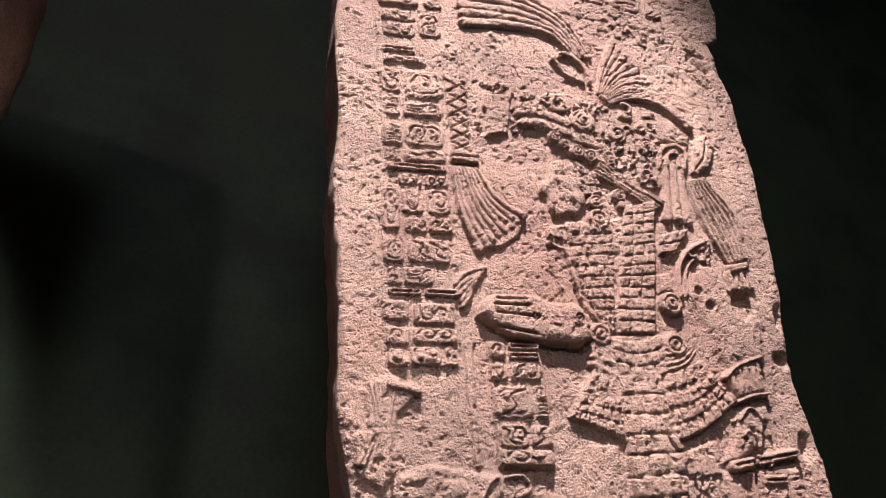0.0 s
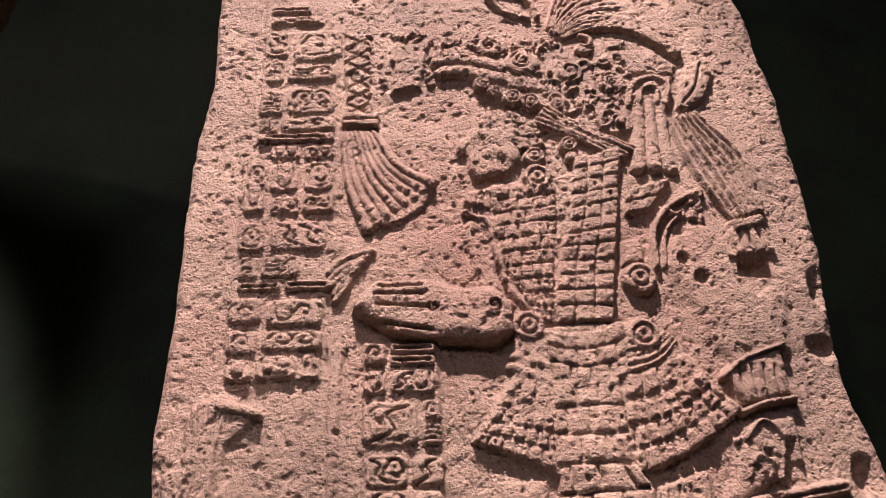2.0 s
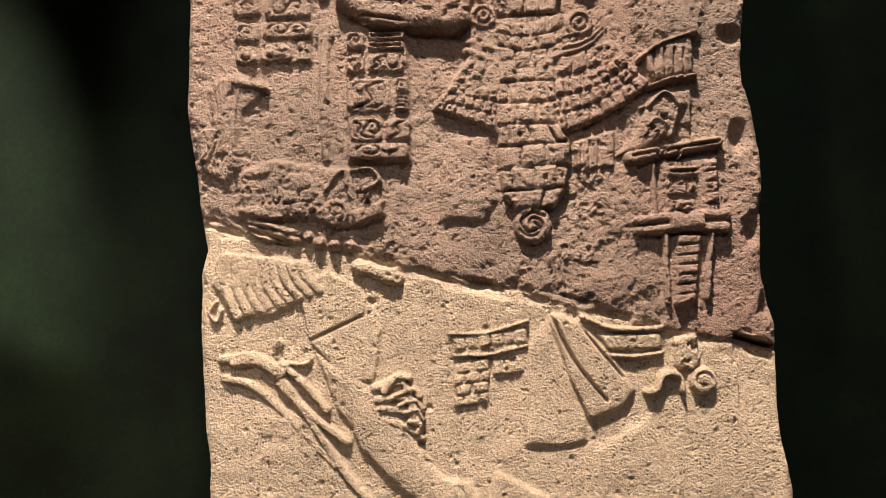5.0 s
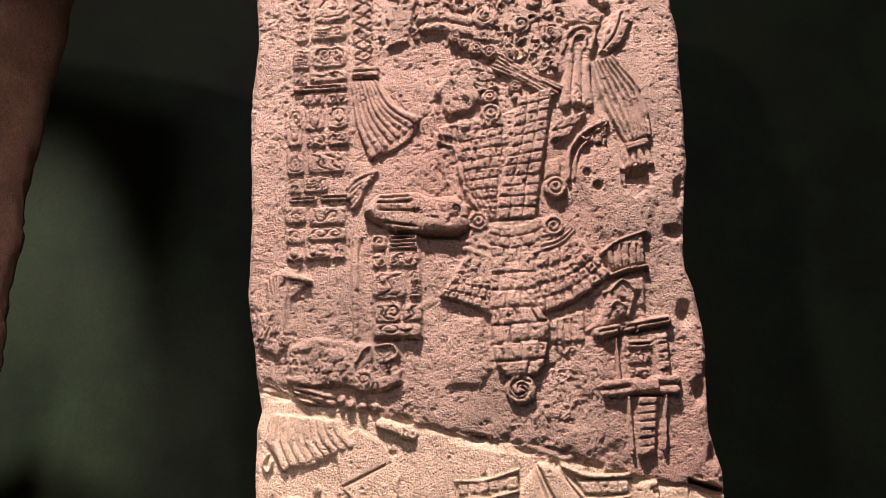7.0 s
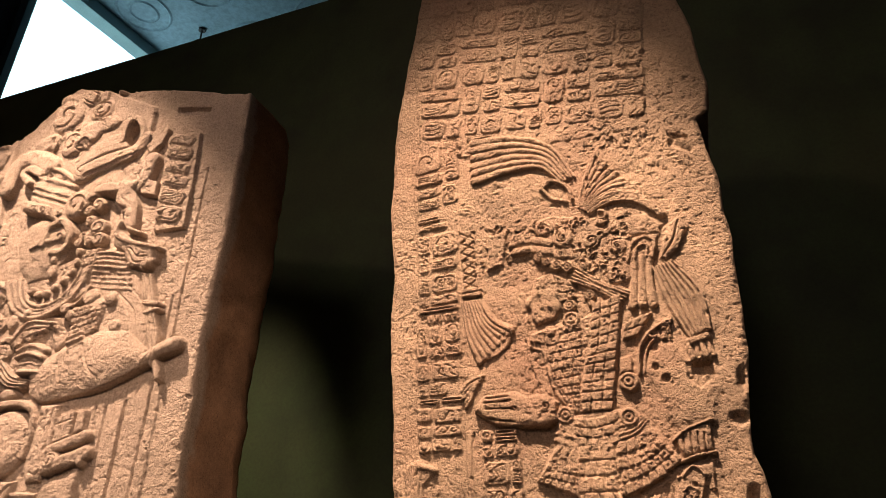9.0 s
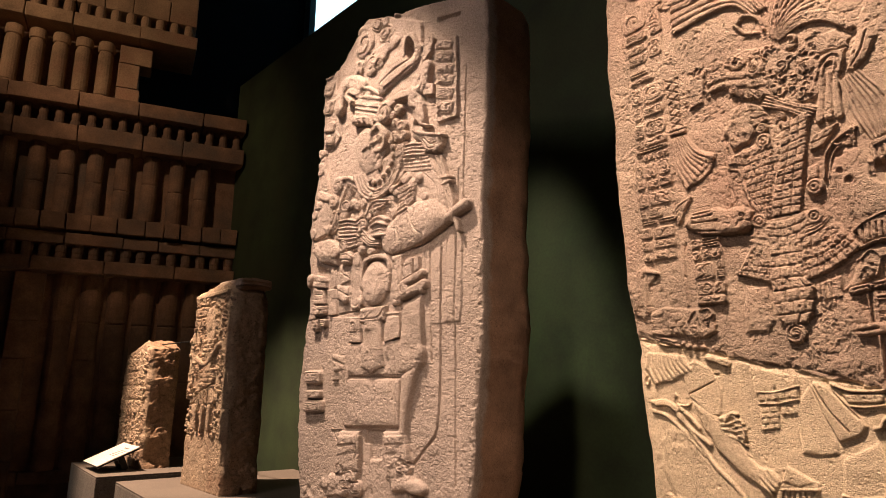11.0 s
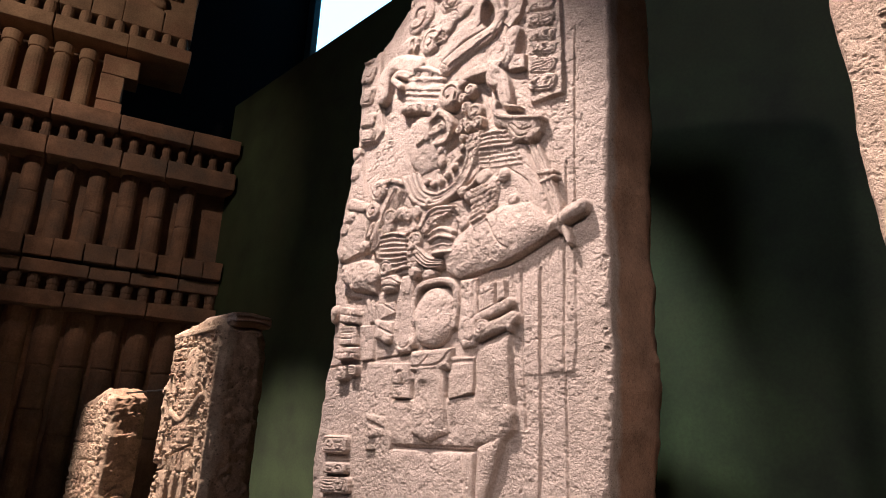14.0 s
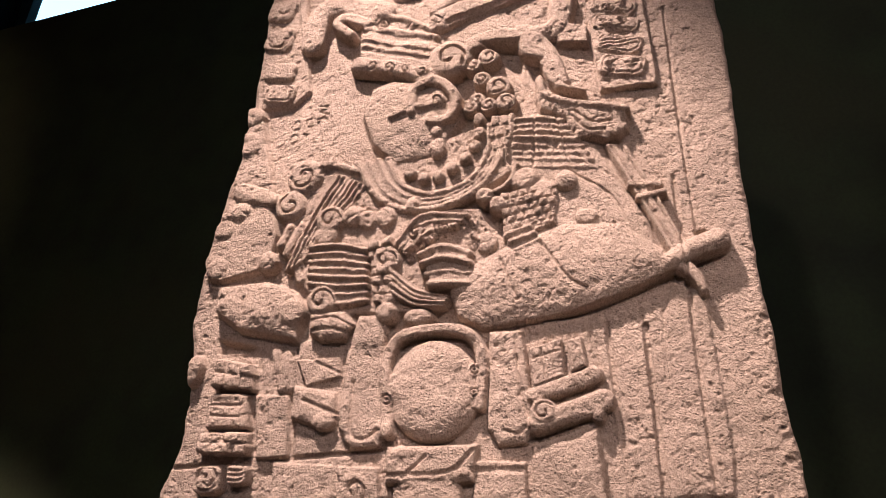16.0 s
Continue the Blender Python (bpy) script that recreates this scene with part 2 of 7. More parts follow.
class Slab:
    """An upright carved stone: its face is a grid over s (along) and z (up) whose height h stands out of the face."""

    def __init__(self, left, right, top, z0, nx, nz, wob=0.008, seed=1):
        zz = np.array(left)[:, 0]
        self.z0, self.z1 = z0, max(t[1] for t in top)
        v = np.linspace(0, 1, nz + 1)[:, None]
        u = np.linspace(0, 1, nx + 1)[None, :]
        znom = z0 + (self.z1 - z0) * v
        self.L = np.interp(znom, zz, np.array(left)[:, 1])
        self.R = np.interp(znom, np.array(right)[:, 0], np.array(right)[:, 1])
        self.L = self.L + wob * fbm(0 * znom, znom, 9.0, seed)
        self.R = self.R + wob * fbm(0 * znom, znom, 8.0, seed + 1)
        self.x = self.L + (self.R - self.L) * u
        tops = np.interp(self.x, np.array(top)[:, 0], np.array(top)[:, 1]) + wob * fbm(self.x, 0 * self.x, 9.0, seed + 2)
        self.z = z0 + (tops - z0) * v
        self.h = np.zeros_like(self.x)
        self.rng = np.random.default_rng(seed)
        self.nx, self.nz = nx, nz
        # how much the gaps between pieces are filled, and how deep incised lines are cut
        self.fill, self.cut = 0.8, 1.0

    def near(self, cx, cz, r):
        span = self.z1 - self.z0
        a = int((cz - r - 0.01 - self.z0) / span * self.nz) - 2
        b = int((cz + r + 0.01 - self.z0) / span * self.nz * 1.06) + 4
        a, b = max(0, min(a, self.nz)), max(1, min(b, self.nz + 1))
        lo, hi = self.L[a:b].min(), self.R[a:b].max()
        wl, wr = self.L[a:b].max(), self.R[a:b].min()
        c = int(((cx - r) - wl) / max(0.1, hi - wl) * self.nx) - 6 if cx - r > wl else 0
        d = int(((cx + r) - lo) / max(0.1, wr - lo) * self.nx) + 8
        c, d = max(0, min(c, self.nx)), max(1, min(d, self.nx + 1))
        s = (slice(a, b), slice(c, d))
        return self.x[s], self.z[s], s

    def put(self, s, sd, ht, edge, dome=0.0, mode="max", base=None):
        """Raise (ht > 0) or sink the part where sd < 0; edge: width of the flank; dome: rounding inwards."""
        f = step(-sd, -edge * 0.5, edge)
        if dome:
            f = f * (0.4 + 0.6 * np.sqrt(1 - (1 - np.clip(-sd / dome, 0, 1)) ** 2))
        if mode == "max":
            self.h[s] = np.maximum(self.h[s], ht * f + (0 if base is None else base * (f > 0)))
        else:
            self.h[s] += ht * f

    def box(self, cx, cz, w, h, ht, rot=0.0, r=0.3, edge=0.003, mode="max", dome=0.0):
        x, z, s = self.near(cx, cz, 0.55 * math.hypot(w, h) + 0.01)
        c, n = math.cos(radians(rot)), math.sin(radians(rot))
        p, q = (x - cx) * c + (z - cz) * n, -(x - cx) * n + (z - cz) * c
        k = r * min(w, h) / 2
        a, b = np.abs(p) - w / 2 + k, np.abs(q) - h / 2 + k
        sd = np.hypot(np.maximum(a, 0), np.maximum(b, 0)) + np.minimum(np.maximum(a, b), 0) - k
        self.put(s, sd, ht, edge, dome, mode)

    def oval(self, cx, cz, w, h, ht, rot=0.0, edge=0.005, mode="max", dome=0.0):
        x, z, s = self.near(cx, cz, 0.6 * max(w, h) + 0.01)
        c, n = math.cos(radians(rot)), math.sin(radians(rot))
        p, q = ((x - cx) * c + (z - cz) * n) / (w / 2), (-(x - cx) * n + (z - cz) * c) / (h / 2)
        self.put(s, (np.hypot(p, q) - 1) * min(w, h) / 2, ht, edge, dome, mode)

    def ring(self, cx, cz, rad, wid, ht, edge=0.003, mode="add"):
        x, z, s = self.near(cx, cz, rad + wid)
        self.put(s, np.abs(np.hypot(x - cx, z - cz) - rad) - wid / 2, ht, edge, 0, mode)

    def path(self, pts, w0, w1, ht, edge=0.004, mode="max", dome=0.0, smooth=4):
        """A band along a curve through pts, w0 wide at its start and w1 at its end."""
        p = np.array(pts, float)
        if smooth and len(p) > 2:
            e = np.vstack([2 * p[0] - p[1], p, 2 * p[-1] - p[-2]])
            q = []
            for i in range(1, len(e) - 2):
                for t in np.arange(smooth) / smooth:
                    q.append(0.5 * (2 * e[i] + (e[i + 1] - e[i - 1]) * t + (2 * e[i - 1] - 5 * e[i] + 4 * e[i + 1] - e[i + 2]) * t**2 + (3 * e[i] - e[i - 1] - 3 * e[i + 1] + e[i + 2]) * t**3))
            p = np.array(q + [p[-1]])
        c = (p.min(0) + p.max(0)) / 2
        x, z, s = self.near(c[0], c[1], 0.5 * max(p.max(0) - p.min(0)) + max(w0, w1))
        best = np.full(x.shape, 9.0)
        n = len(p) - 1
        for i in range(n):
            d = p[i + 1] - p[i]
            t = np.clip(((x - p[i, 0]) * d[0] + (z - p[i, 1]) * d[1]) / max(1e-9, d @ d), 0, 1)
            w = w0 + (w1 - w0) * (i + t) / n
            best = np.minimum(best, np.hypot(x - p[i, 0] - t * d[0], z - p[i, 1] - t * d[1]) - w / 2)
        self.put(s, best, ht, edge, dome, mode)

    def groove(self, pts, w, depth, edge=0.003):
        self.path(pts, w, w, -depth * self.cut, edge, "add")

    def poly(self, pts, ht, edge=0.005, mode="max", dome=0.0, soft=0.0):
        """A raised or sunk flat of any outline."""
        p = np.array(pts, float)
        c = (p.min(0) + p.max(0)) / 2
        x, z, s = self.near(c[0], c[1], 0.5 * max(p.max(0) - p.min(0)) + 0.02)
        best, inside = np.full(x.shape, 9.0), np.zeros(x.shape, bool)
        for a, b in zip(p, np.roll(p, -1, 0)):
            d = b - a
            t = np.clip(((x - a[0]) * d[0] + (z - a[1]) * d[1]) / max(1e-9, d @ d), 0, 1)
            best = np.minimum(best, np.hypot(x - a[0] - t * d[0], z - a[1] - t * d[1]))
            cross = (a[1] > z) != (b[1] > z)
            inside ^= cross & (x < (b[0] - a[0]) * (z - a[1]) / (b[1] - a[1] + 1e-12) + a[0])
        self.put(s, np.where(inside, -best, best) - soft, ht, edge, dome, mode)

    def fan(self, a0, a1, b0, b1, n, ht, bow=0.0, w0=0.8, w1=1.1):
        """n feathers from the line a0-a1 to the line b0-b1, bowed sideways."""
        a0, a1, b0, b1 = map(np.array, (a0, a1, b0, b1))
        ga, gb = np.linalg.norm(a1 - a0) / n, np.linalg.norm(b1 - b0) / n
        for i in range(n):
            t = (i + 0.5) / n
            p, q = a0 + (a1 - a0) * t, b0 + (b1 - b0) * t
            d = q - p
            m = (p + q) / 2 + bow * np.array([-d[1], d[0]]) + self.rng.normal(0, 0.001, 2)
            k = ht * self.rng.uniform(0.8, 1.1)
            e = q + d * self.rng.uniform(-0.06, 0.06)
            self.path([p, m, e], max(0.005, ga * w0), gb * w1, k, 0.002, "max", 0.45 * gb)
            self.groove([m, e], max(0.0022, gb * 0.14), 0.25 * k, 0.002)

    def bundle(self, first, last, n, ht):
        """n rounded bands side by side, the first and the last along the given lines."""
        p, q = np.array(first), np.array(last)
        w0, w1 = np.linalg.norm(p[0] - q[0]) / (n - 1), np.linalg.norm(p[-1] - q[-1]) / (n - 1)
        self.poly(np.vstack([p, q[::-1]]), ht * self.fill, 0.003)
        for i in range(n):
            t = i / (n - 1)
            self.path(p * (1 - t) + q * t + self.rng.normal(0, 0.0006, p.shape), w0 * 0.97, w1 * 0.97, ht * self.rng.uniform(0.85, 1.1), 0.002, "max", 0.5 * max(w0, w1))

    def mosaic(self, a, b, c, d, rows, cols, ht, gap=0.02, pit=0.5, shift=False):
        """Rounded plaques over the four-cornered field a (top left), b (top right), c (bottom right), d (bottom left)."""
        a, b, c, d = map(np.array, (a, b, c, d))
        self.poly([a, b, c, d], ht * 0.68, 0.003)
        for i in range(rows):
            # every other row is set half a plaque along, like scales
            ends = [k / cols for k in range(cols + 1)]
            if i % 2 and rows > 2 and cols > 2:
                ends = [0.0] + [(k + 0.5) / cols for k in range(cols)] + [1.0]
            for lo, hi in zip(ends, ends[1:]):
                v, u = (i + 0.5) / rows, (lo + hi) / 2
                p = (a * (1 - u) + b * u) * (1 - v) + (d * (1 - u) + c * u) * v
                ex = ((b - a) * (1 - v) + (c - d) * v) * (hi - lo)
                ez = ((a - d) * (1 - u) + (b - c) * u) / rows
                w, h = np.linalg.norm(ex) * (1 - gap), np.linalg.norm(ez) * (1 - gap)
                rot = math.degrees(math.atan2(ex[1], ex[0])) + self.rng.normal(0, 2)
                p = p + self.rng.normal(0, 0.0012, 2)
                w, h = w * self.rng.uniform(0.9, 1.08), h * self.rng.uniform(0.88, 1.06)
                self.box(p[0], p[1], w, h, ht * self.rng.uniform(0.8, 1.12), rot, 0.7, 0.0015, "max", 0.35 * min(w, h))
                if self.rng.random() < pit:
                    self.oval(p[0], p[1], w * 0.22, h * 0.26, -ht * 0.35, rot, 0.002, "add")

    def glyph(self, cx, cz, w, h, ht=0.012, rot=0.0):
        """A cartouche packed with small carved forms, none of which can be read."""
        g = self.rng
        c, n = math.cos(radians(rot)), math.sin(radians(rot))
        at = lambda p, q: (cx + p * w * c - q * h * n, cz + p * w * n + q * h * c)
        self.box(cx, cz, w * 0.99, h * 0.96, ht * 0.45, rot, 0.4, 0.002)
        split = g.uniform(0.28, 0.42)
        cells = [(-0.5, -0.5 + split), (-0.5 + split, 0.5)] if g.random() < 0.65 else [(-0.5, 0.5 - split), (0.5 - split, 0.5)]
        for a, b in cells if w > 0.75 * h else [(-0.5, 0.5)]:
            k = int(g.integers(2, 4)) if b - a < 0.45 else int(g.choice((1, 2, 2)))
            cut = np.sort(g.uniform(-0.25, 0.25, k - 1)) if k > 1 else []
            ends = [-0.5, *cut, 0.5]
            for lo, hi in zip(ends, ends[1:]):
                self.motif(*at((a + b) / 2, (lo + hi) / 2), (b - a) * w * 0.93, (hi - lo) * h * 0.9, ht, rot)

    def motif(self, cx, cz, w, h, ht, rot=0.0):
        """One small carved form that fills w by h."""
        g = self.rng
        m, kind = min(w, h), g.integers(0, 7)
        lift = ht * g.uniform(0.85, 1.1)
        self.box(cx, cz, w, h, lift, rot + g.normal(0, 3), g.uniform(0.5, 0.95), 0.002, "max", 0.35 * m)
        line, deep = max(0.0032, 0.09 * m), 0.45 * ht
        if m > 0.018:
            self.contour(cx, cz, w, h, 0.17 * m, line, deep, rot)
            w, h, m = w * 0.66, h * 0.66, m * 0.66
        if kind == 0:
            self.ring(cx, cz, 0.27 * m, line, -deep, 0.002)
            self.oval(cx, cz, 0.14 * m, 0.14 * m, -deep * 0.6, 0, 0.002, "add")
        elif kind == 1:
            for q in (-0.22, 0.02, 0.26):
                self.groove([(cx - 0.4 * w, cz + q * h), (cx, cz + (q + g.uniform(-0.12, 0.12)) * h), (cx + 0.4 * w, cz + q * h)], line, deep, 0.002)
        elif kind == 2:
            for q in (-0.2, 0.2):
                self.oval(cx + q * w, cz + 0.06 * h, 0.2 * w, 0.3 * h, -deep, 0, 0.002, "add")
        elif kind == 3:
            a = g.uniform(0, 6.3)
            self.groove([(cx + (0.1 + 0.06 * k) * w * math.cos(a + 0.9 * k), cz + (0.1 + 0.06 * k) * h * math.sin(a + 0.9 * k)) for k in range(6)], line, deep, 0.002)
        elif kind == 4:
            self.groove([(cx - 0.35 * w, cz + 0.3 * h), (cx - 0.3 * w, cz - 0.2 * h), (cx + 0.3 * w, cz - 0.2 * h), (cx + 0.35 * w, cz + 0.3 * h)], line, deep, 0.002)
            self.oval(cx, cz + 0.12 * h, 0.2 * m, 0.2 * m, 0.2 * ht, 0, 0.002, "add")
        elif kind == 5:
            for q in (-0.25, 0, 0.25):
                self.groove([(cx + q * w, cz - 0.38 * h), (cx + (q + g.uniform(-0.08, 0.08)) * w, cz + 0.38 * h)], line, deep, 0.002)

    def contour(self, cx, cz, w, h, inset, line, depth, rot=0.0):
        """A groove that runs round inside a rounded plaque."""
        x, z, s = self.near(cx, cz, 0.6 * max(w, h))
        c, n = math.cos(radians(rot)), math.sin(radians(rot))
        p, q = (x - cx) * c + (z - cz) * n, -(x - cx) * n + (z - cz) * c
        k = 0.4 * min(w, h)
        a, b = np.abs(p) - w / 2 + k, np.abs(q) - h / 2 + k
        sd = np.hypot(np.maximum(a, 0), np.maximum(b, 0)) + np.minimum(np.maximum(a, b), 0) - k
        self.put(s, np.abs(sd + inset) - line / 2, -depth, 0.002, 0, "add")

    def curls(self, x0, x1, z0, z1, n, ht, size=(0.02, 0.05)):
        """Scrolls, knobs and small plaques of worn carving, packed over a field."""
        g = self.rng
        for _ in range(n):
            x, z, r = g.uniform(x0, x1), g.uniform(z0, z1), g.uniform(*size)
            k = ht * g.uniform(0.65, 1.05)
            if g.random() < 0.4:
                a, turn = g.uniform(0, 6.3), g.choice((-1, 1)) * g.uniform(0.45, 0.8)
                pts = [(x + r * (1 - 0.13 * i) * math.cos(a + turn * i), z + r * (1 - 0.13 * i) * math.sin(a + turn * i)) for i in range(6)]
                self.path(pts, r * 0.75, r * 0.5, k, 0.0025, "max", 0.35 * r, 2)
            else:
                self.motif(x, z, r * g.uniform(1.0, 1.9), r * g.uniform(0.9, 1.5), k, g.uniform(-40, 40))

    def quilt(self, left, right, rows, cols, ht, pit=0.2, sag=0.0, brick=True):
        """Rows of pillow-shaped plaques between two edge lines (top to bottom); sag bows each row downwards."""
        def along(p, v):
            p = np.array(p, float)
            d = np.concatenate([[0], np.cumsum(np.hypot(*np.diff(p, axis=0).T))])
            return np.array([np.interp(v * d[-1], d, p[:, 0]), np.interp(v * d[-1], d, p[:, 1])])

        def at(u, v):
            return along(left, v) * (1 - u) + along(right, v) * u - np.array([0, sag * 4 * u * (1 - u)])

        rim = [at(0, v) for v in np.linspace(0, 1, 7)] + [at(u, 1) for u in np.linspace(0, 1, 7)] + [at(1, v) for v in np.linspace(1, 0, 7)] + [at(u, 0) for u in np.linspace(1, 0, 7)]
        self.poly(rim, ht * (self.fill - 0.04), 0.004)
        for i in range(rows):
            ends = [k / cols for k in range(cols + 1)]
            if brick and i % 2 and cols > 1:
                ends = [0.0] + [(k + 0.5) / cols for k in range(cols)] + [1.0]
            for lo, hi in zip(ends, ends[1:]):
                v0, v1 = i / rows, (i + 1) / rows
                c = (at(lo, v0), at(hi, v0), at(hi, v1), at(lo, v1))
                mid = sum(c) / 4
                turn = self.rng.normal(0, 0.03)
                pts = []
                size = min(np.linalg.norm(c[0] - c[1]), np.linalg.norm(c[0] - c[3]))
                for q in c:
                    d = (q - mid) * self.rng.uniform(0.9, 1.0) + self.rng.normal(0, 0.03 * size, 2)
                    pts.append(mid + np.array([d[0] - turn * d[1], d[1] + turn * d[0]]))
                soft = 0.17 * size
                pts = [mid + (q - mid) * (1 - 0.2 - 0.0006 / max(size, 0.004)) for q in pts]
                self.poly(pts, ht * self.rng.uniform(0.86, 1.1), 0.0022, dome=0.32 * size, soft=soft)
                if self.rng.random() < pit:
                    self.oval(mid[0], mid[1], 0.24 * size, 0.3 * size, -ht * 0.4, 0, 0.002, "add")

    def disc(self, cx, cz, r, ht, hole=True):
        """A round stud, with a rim and a drilled eye or a coiled line."""
        self.oval(cx, cz, 2 * r, 2 * r, ht, 0, 0.003, dome=0.5 * r)
        if hole:
            self.ring(cx, cz, 0.52 * r, 0.22 * r, -0.35 * ht, 0.002)
            self.oval(cx, cz, 0.34 * r, 0.34 * r, -0.3 * ht, 0, 0.002, "add")
        else:
            self.groove([(cx + r * (0.72 - 0.07 * k) * math.cos(0.75 * k + 40 * cx), cz + r * (0.72 - 0.07 * k) * math.sin(0.75 * k + 40 * cx)) for k in range(9)], max(0.004, 0.14 * r), 0.26 * ht, 0.002)

    def cell(self, cx, cz, w, h, ht, rot=0.0):
        """One block of a glyph: a pillow with an inner line, filled with carved forms that cannot be read."""
        g = self.rng
        m = min(w, h)
        self.box(cx, cz, w * 0.97, h * 0.95, ht * g.uniform(0.9, 1.08), rot, 0.55, 0.0025, "max", 0.22 * m)
        if m < 0.022:
            self.groove([(cx - 0.36 * w, cz - 0.02 * h), (cx + 0.36 * w, cz + 0.04 * h)], 0.0042, 0.4 * ht, 0.002)
            return
        line, deep = max(0.0042, 0.07 * m), 0.24 * ht
        if g.random() < 0.6:
            self.contour(cx, cz, w * 0.95, h * 0.93, 0.14 * m, line, deep * 0.8, rot)
        across = w > 1.3 * h
        n = 2 if max(w, h) > 1.3 * m else 1
        for k in range(n):
            q = (k + 0.5) / n - 0.5
            x, z = (cx + q * w * 0.72, cz) if across else (cx, cz + q * h * 0.72)
            p, r = (w * 0.36 / n, h * 0.3) if across else (w * 0.3, h * 0.36 / n)
            kind, way = g.integers(0, 6), g.choice((-1, 1))
            if kind == 0:
                self.groove([(x - p, z + r * 0.2), (x - 0.5 * p, z + r), (x + 0.5 * p, z + r), (x + p, z + r * 0.1), (x + 0.4 * p, z - 0.6 * r), (x - 0.2 * p, z - 0.3 * r)], line, deep, 0.002)
                self.oval(x, z + 0.3 * r, 0.5 * p, 0.5 * r, -deep, 0, 0.002, "add")
            elif kind == 1:
                self.groove([(x + way * p * (1 - 0.17 * i) * math.cos(0.95 * i), z + r * (1 - 0.17 * i) * math.sin(0.95 * i)) for i in range(6)], line, deep, 0.002)
            elif kind == 2:
                for i in (-0.6, 0, 0.6):
                    self.groove([(x - p, z + i * r), (x, z + (i + 0.15 * way) * r), (x + p, z + i * r)], line, deep * 0.8, 0.002)
            elif kind == 3:
                self.groove([(x - p, z + r), (x - 0.7 * p, z - 0.5 * r), (x, z - 0.9 * r), (x + 0.7 * p, z - 0.5 * r), (x + p, z + r)], line, deep, 0.002)
                for i in (-0.45, 0, 0.45):
                    self.oval(x + i * p, z + 0.3 * r, 0.26 * p, 0.4 * r, -deep, 0, 0.002, "add")
            elif kind == 4:
                self.groove([(x - way * p, z + r), (x + way * 0.2 * p, z + 0.5 * r), (x - way * 0.2 * p, z - 0.4 * r), (x + way * p, z - r)], line, deep, 0.002)
                self.oval(x + way * 0.6 * p, z + 0.5 * r, 0.6 * p, 0.6 * r, 0.25 * ht, 0, 0.002, "add")
            else:
                self.oval(x, z, 1.3 * p, 1.3 * r, 0.2 * ht, 0, 0.003, "add")
                self.groove([(x - 0.6 * p, z), (x, z + way * 0.3 * r), (x + 0.6 * p, z)], line, deep, 0.002)

    def pits(self, n, size=(0.004, 0.012), depth=0.004):
        for _ in range(n):
            x, z = self.rng.uniform(self.L.min(), self.R.max()), self.rng.uniform(self.z0, self.z1)
            r = self.rng.uniform(*size) * self.rng.uniform(0.4, 1)
            self.oval(x, z, r * 2, r * self.rng.uniform(1.2, 2.4), -depth * self.rng.uniform(0.4, 1.2), self.rng.uniform(0, 180), r * 0.8, "add")

    def build(self, name, mat, m, thick, label, category, taper=None, scale=1.0, edge=0.02, rough=0.0022, back=16, side=0.008, worn=0.0, pock=0.0014, calm=None):
        """One closed mesh: the carved face, the worn flanks and the plain back."""
        x, z, h = self.x, self.z, self.h * scale
        if worn:
            # patches where the carving has weathered away or been knocked off
            h = h * (1 - worn * step(fbm(x, z, 9.0, 41, 3), 0.05, 0.55)) + 0.0035 * np.minimum(0, fbm(x, z, 22.0, 43, 3)) * step(fbm(x, z, 5.0, 45, 2), -0.1, 0.4)
        if calm:
            # a smoother, finer stone below the line z = calm[0] + calm[1] * s
            below = step(calm[0] + calm[1] * x - z, -0.01, 0.01)
            rough, pock = rough * (1 - 0.45 * below), pock * (1 - 0.75 * below)
        d = np.minimum(np.minimum(x - self.L, self.R - x), (z[-1:] - z) * 0.9)
        wear = 1 + 0.85 * fbm(x, z, 26.0, 77)
        h = h * step(d, -0.004, 0.01) - edge * (1 - np.clip(d / (edge * 1.1 * wear), 0, 1)) ** 2 * 0.8
        h = h + rough * (fbm(x, z, 42.0, 5, 2) + 0.8 * np.minimum(0, fbm(x, z, 95.0, 6, 2)) + 0.5 * fbm(x, z, 170.0, 7, 1)) + 0.005 * fbm(x, z, 4.0, 9, 3)
        # pitting of the weathered skin, in clusters
        where = step(fbm(x, z, 6.0, 57, 2), -0.35, 0.3)
        h = h - pock * where * step(fbm(x, z, 95.0, 51, 2), 0.22, 0.5) - 0.6 * pock * step(fbm(x, z, 150.0, 53, 2), 0.25, 0.5)
        nz, nx = x.shape
        lean = 0 if taper is None else np.interp(z, taper[0], taper[1])
        front = np.stack([x, -h + lean, z], -1).reshape(-1, 3)
        idx = np.arange(nz * nx).reshape(nz, nx)
        quads = np.stack([idx[:-1, :-1], idx[:-1, 1:], idx[1:, 1:], idx[1:, :-1]], -1).reshape(-1, 4)
        rim = np.concatenate([idx[0, :-1], idx[:-1, -1], idx[-1, :0:-1], idx[:0:-1, 0]])
        n = len(rim)
        verts, faces, last, count = [front], [quads], rim, nz * nx
        edge_pts = front[rim]
        mid = np.array([x.mean(), 0, z.mean()])
        for k in range(1, back + 1):
            t = k / back
            p = edge_pts.copy()
            p[:, 1] = edge_pts[:, 1] * (1 - t) + thick * t
            wob = side * min(1, 4 * t) * (fbm(p[:, 2] + 0.6 * p[:, 0], p[:, 1] * 1.0 + p[:, 0] * 0.3, 7.0, 31, 4) + 0.5 * fbm(p[:, 2] + 0.6 * p[:, 0], p[:, 1] + p[:, 0] * 0.3, 34.0, 33, 2))
            pull = 0.02 * max(0, (t - 0.8) / 0.2)
            p[:, 0] += wob + np.sign(mid[0] - p[:, 0]) * pull
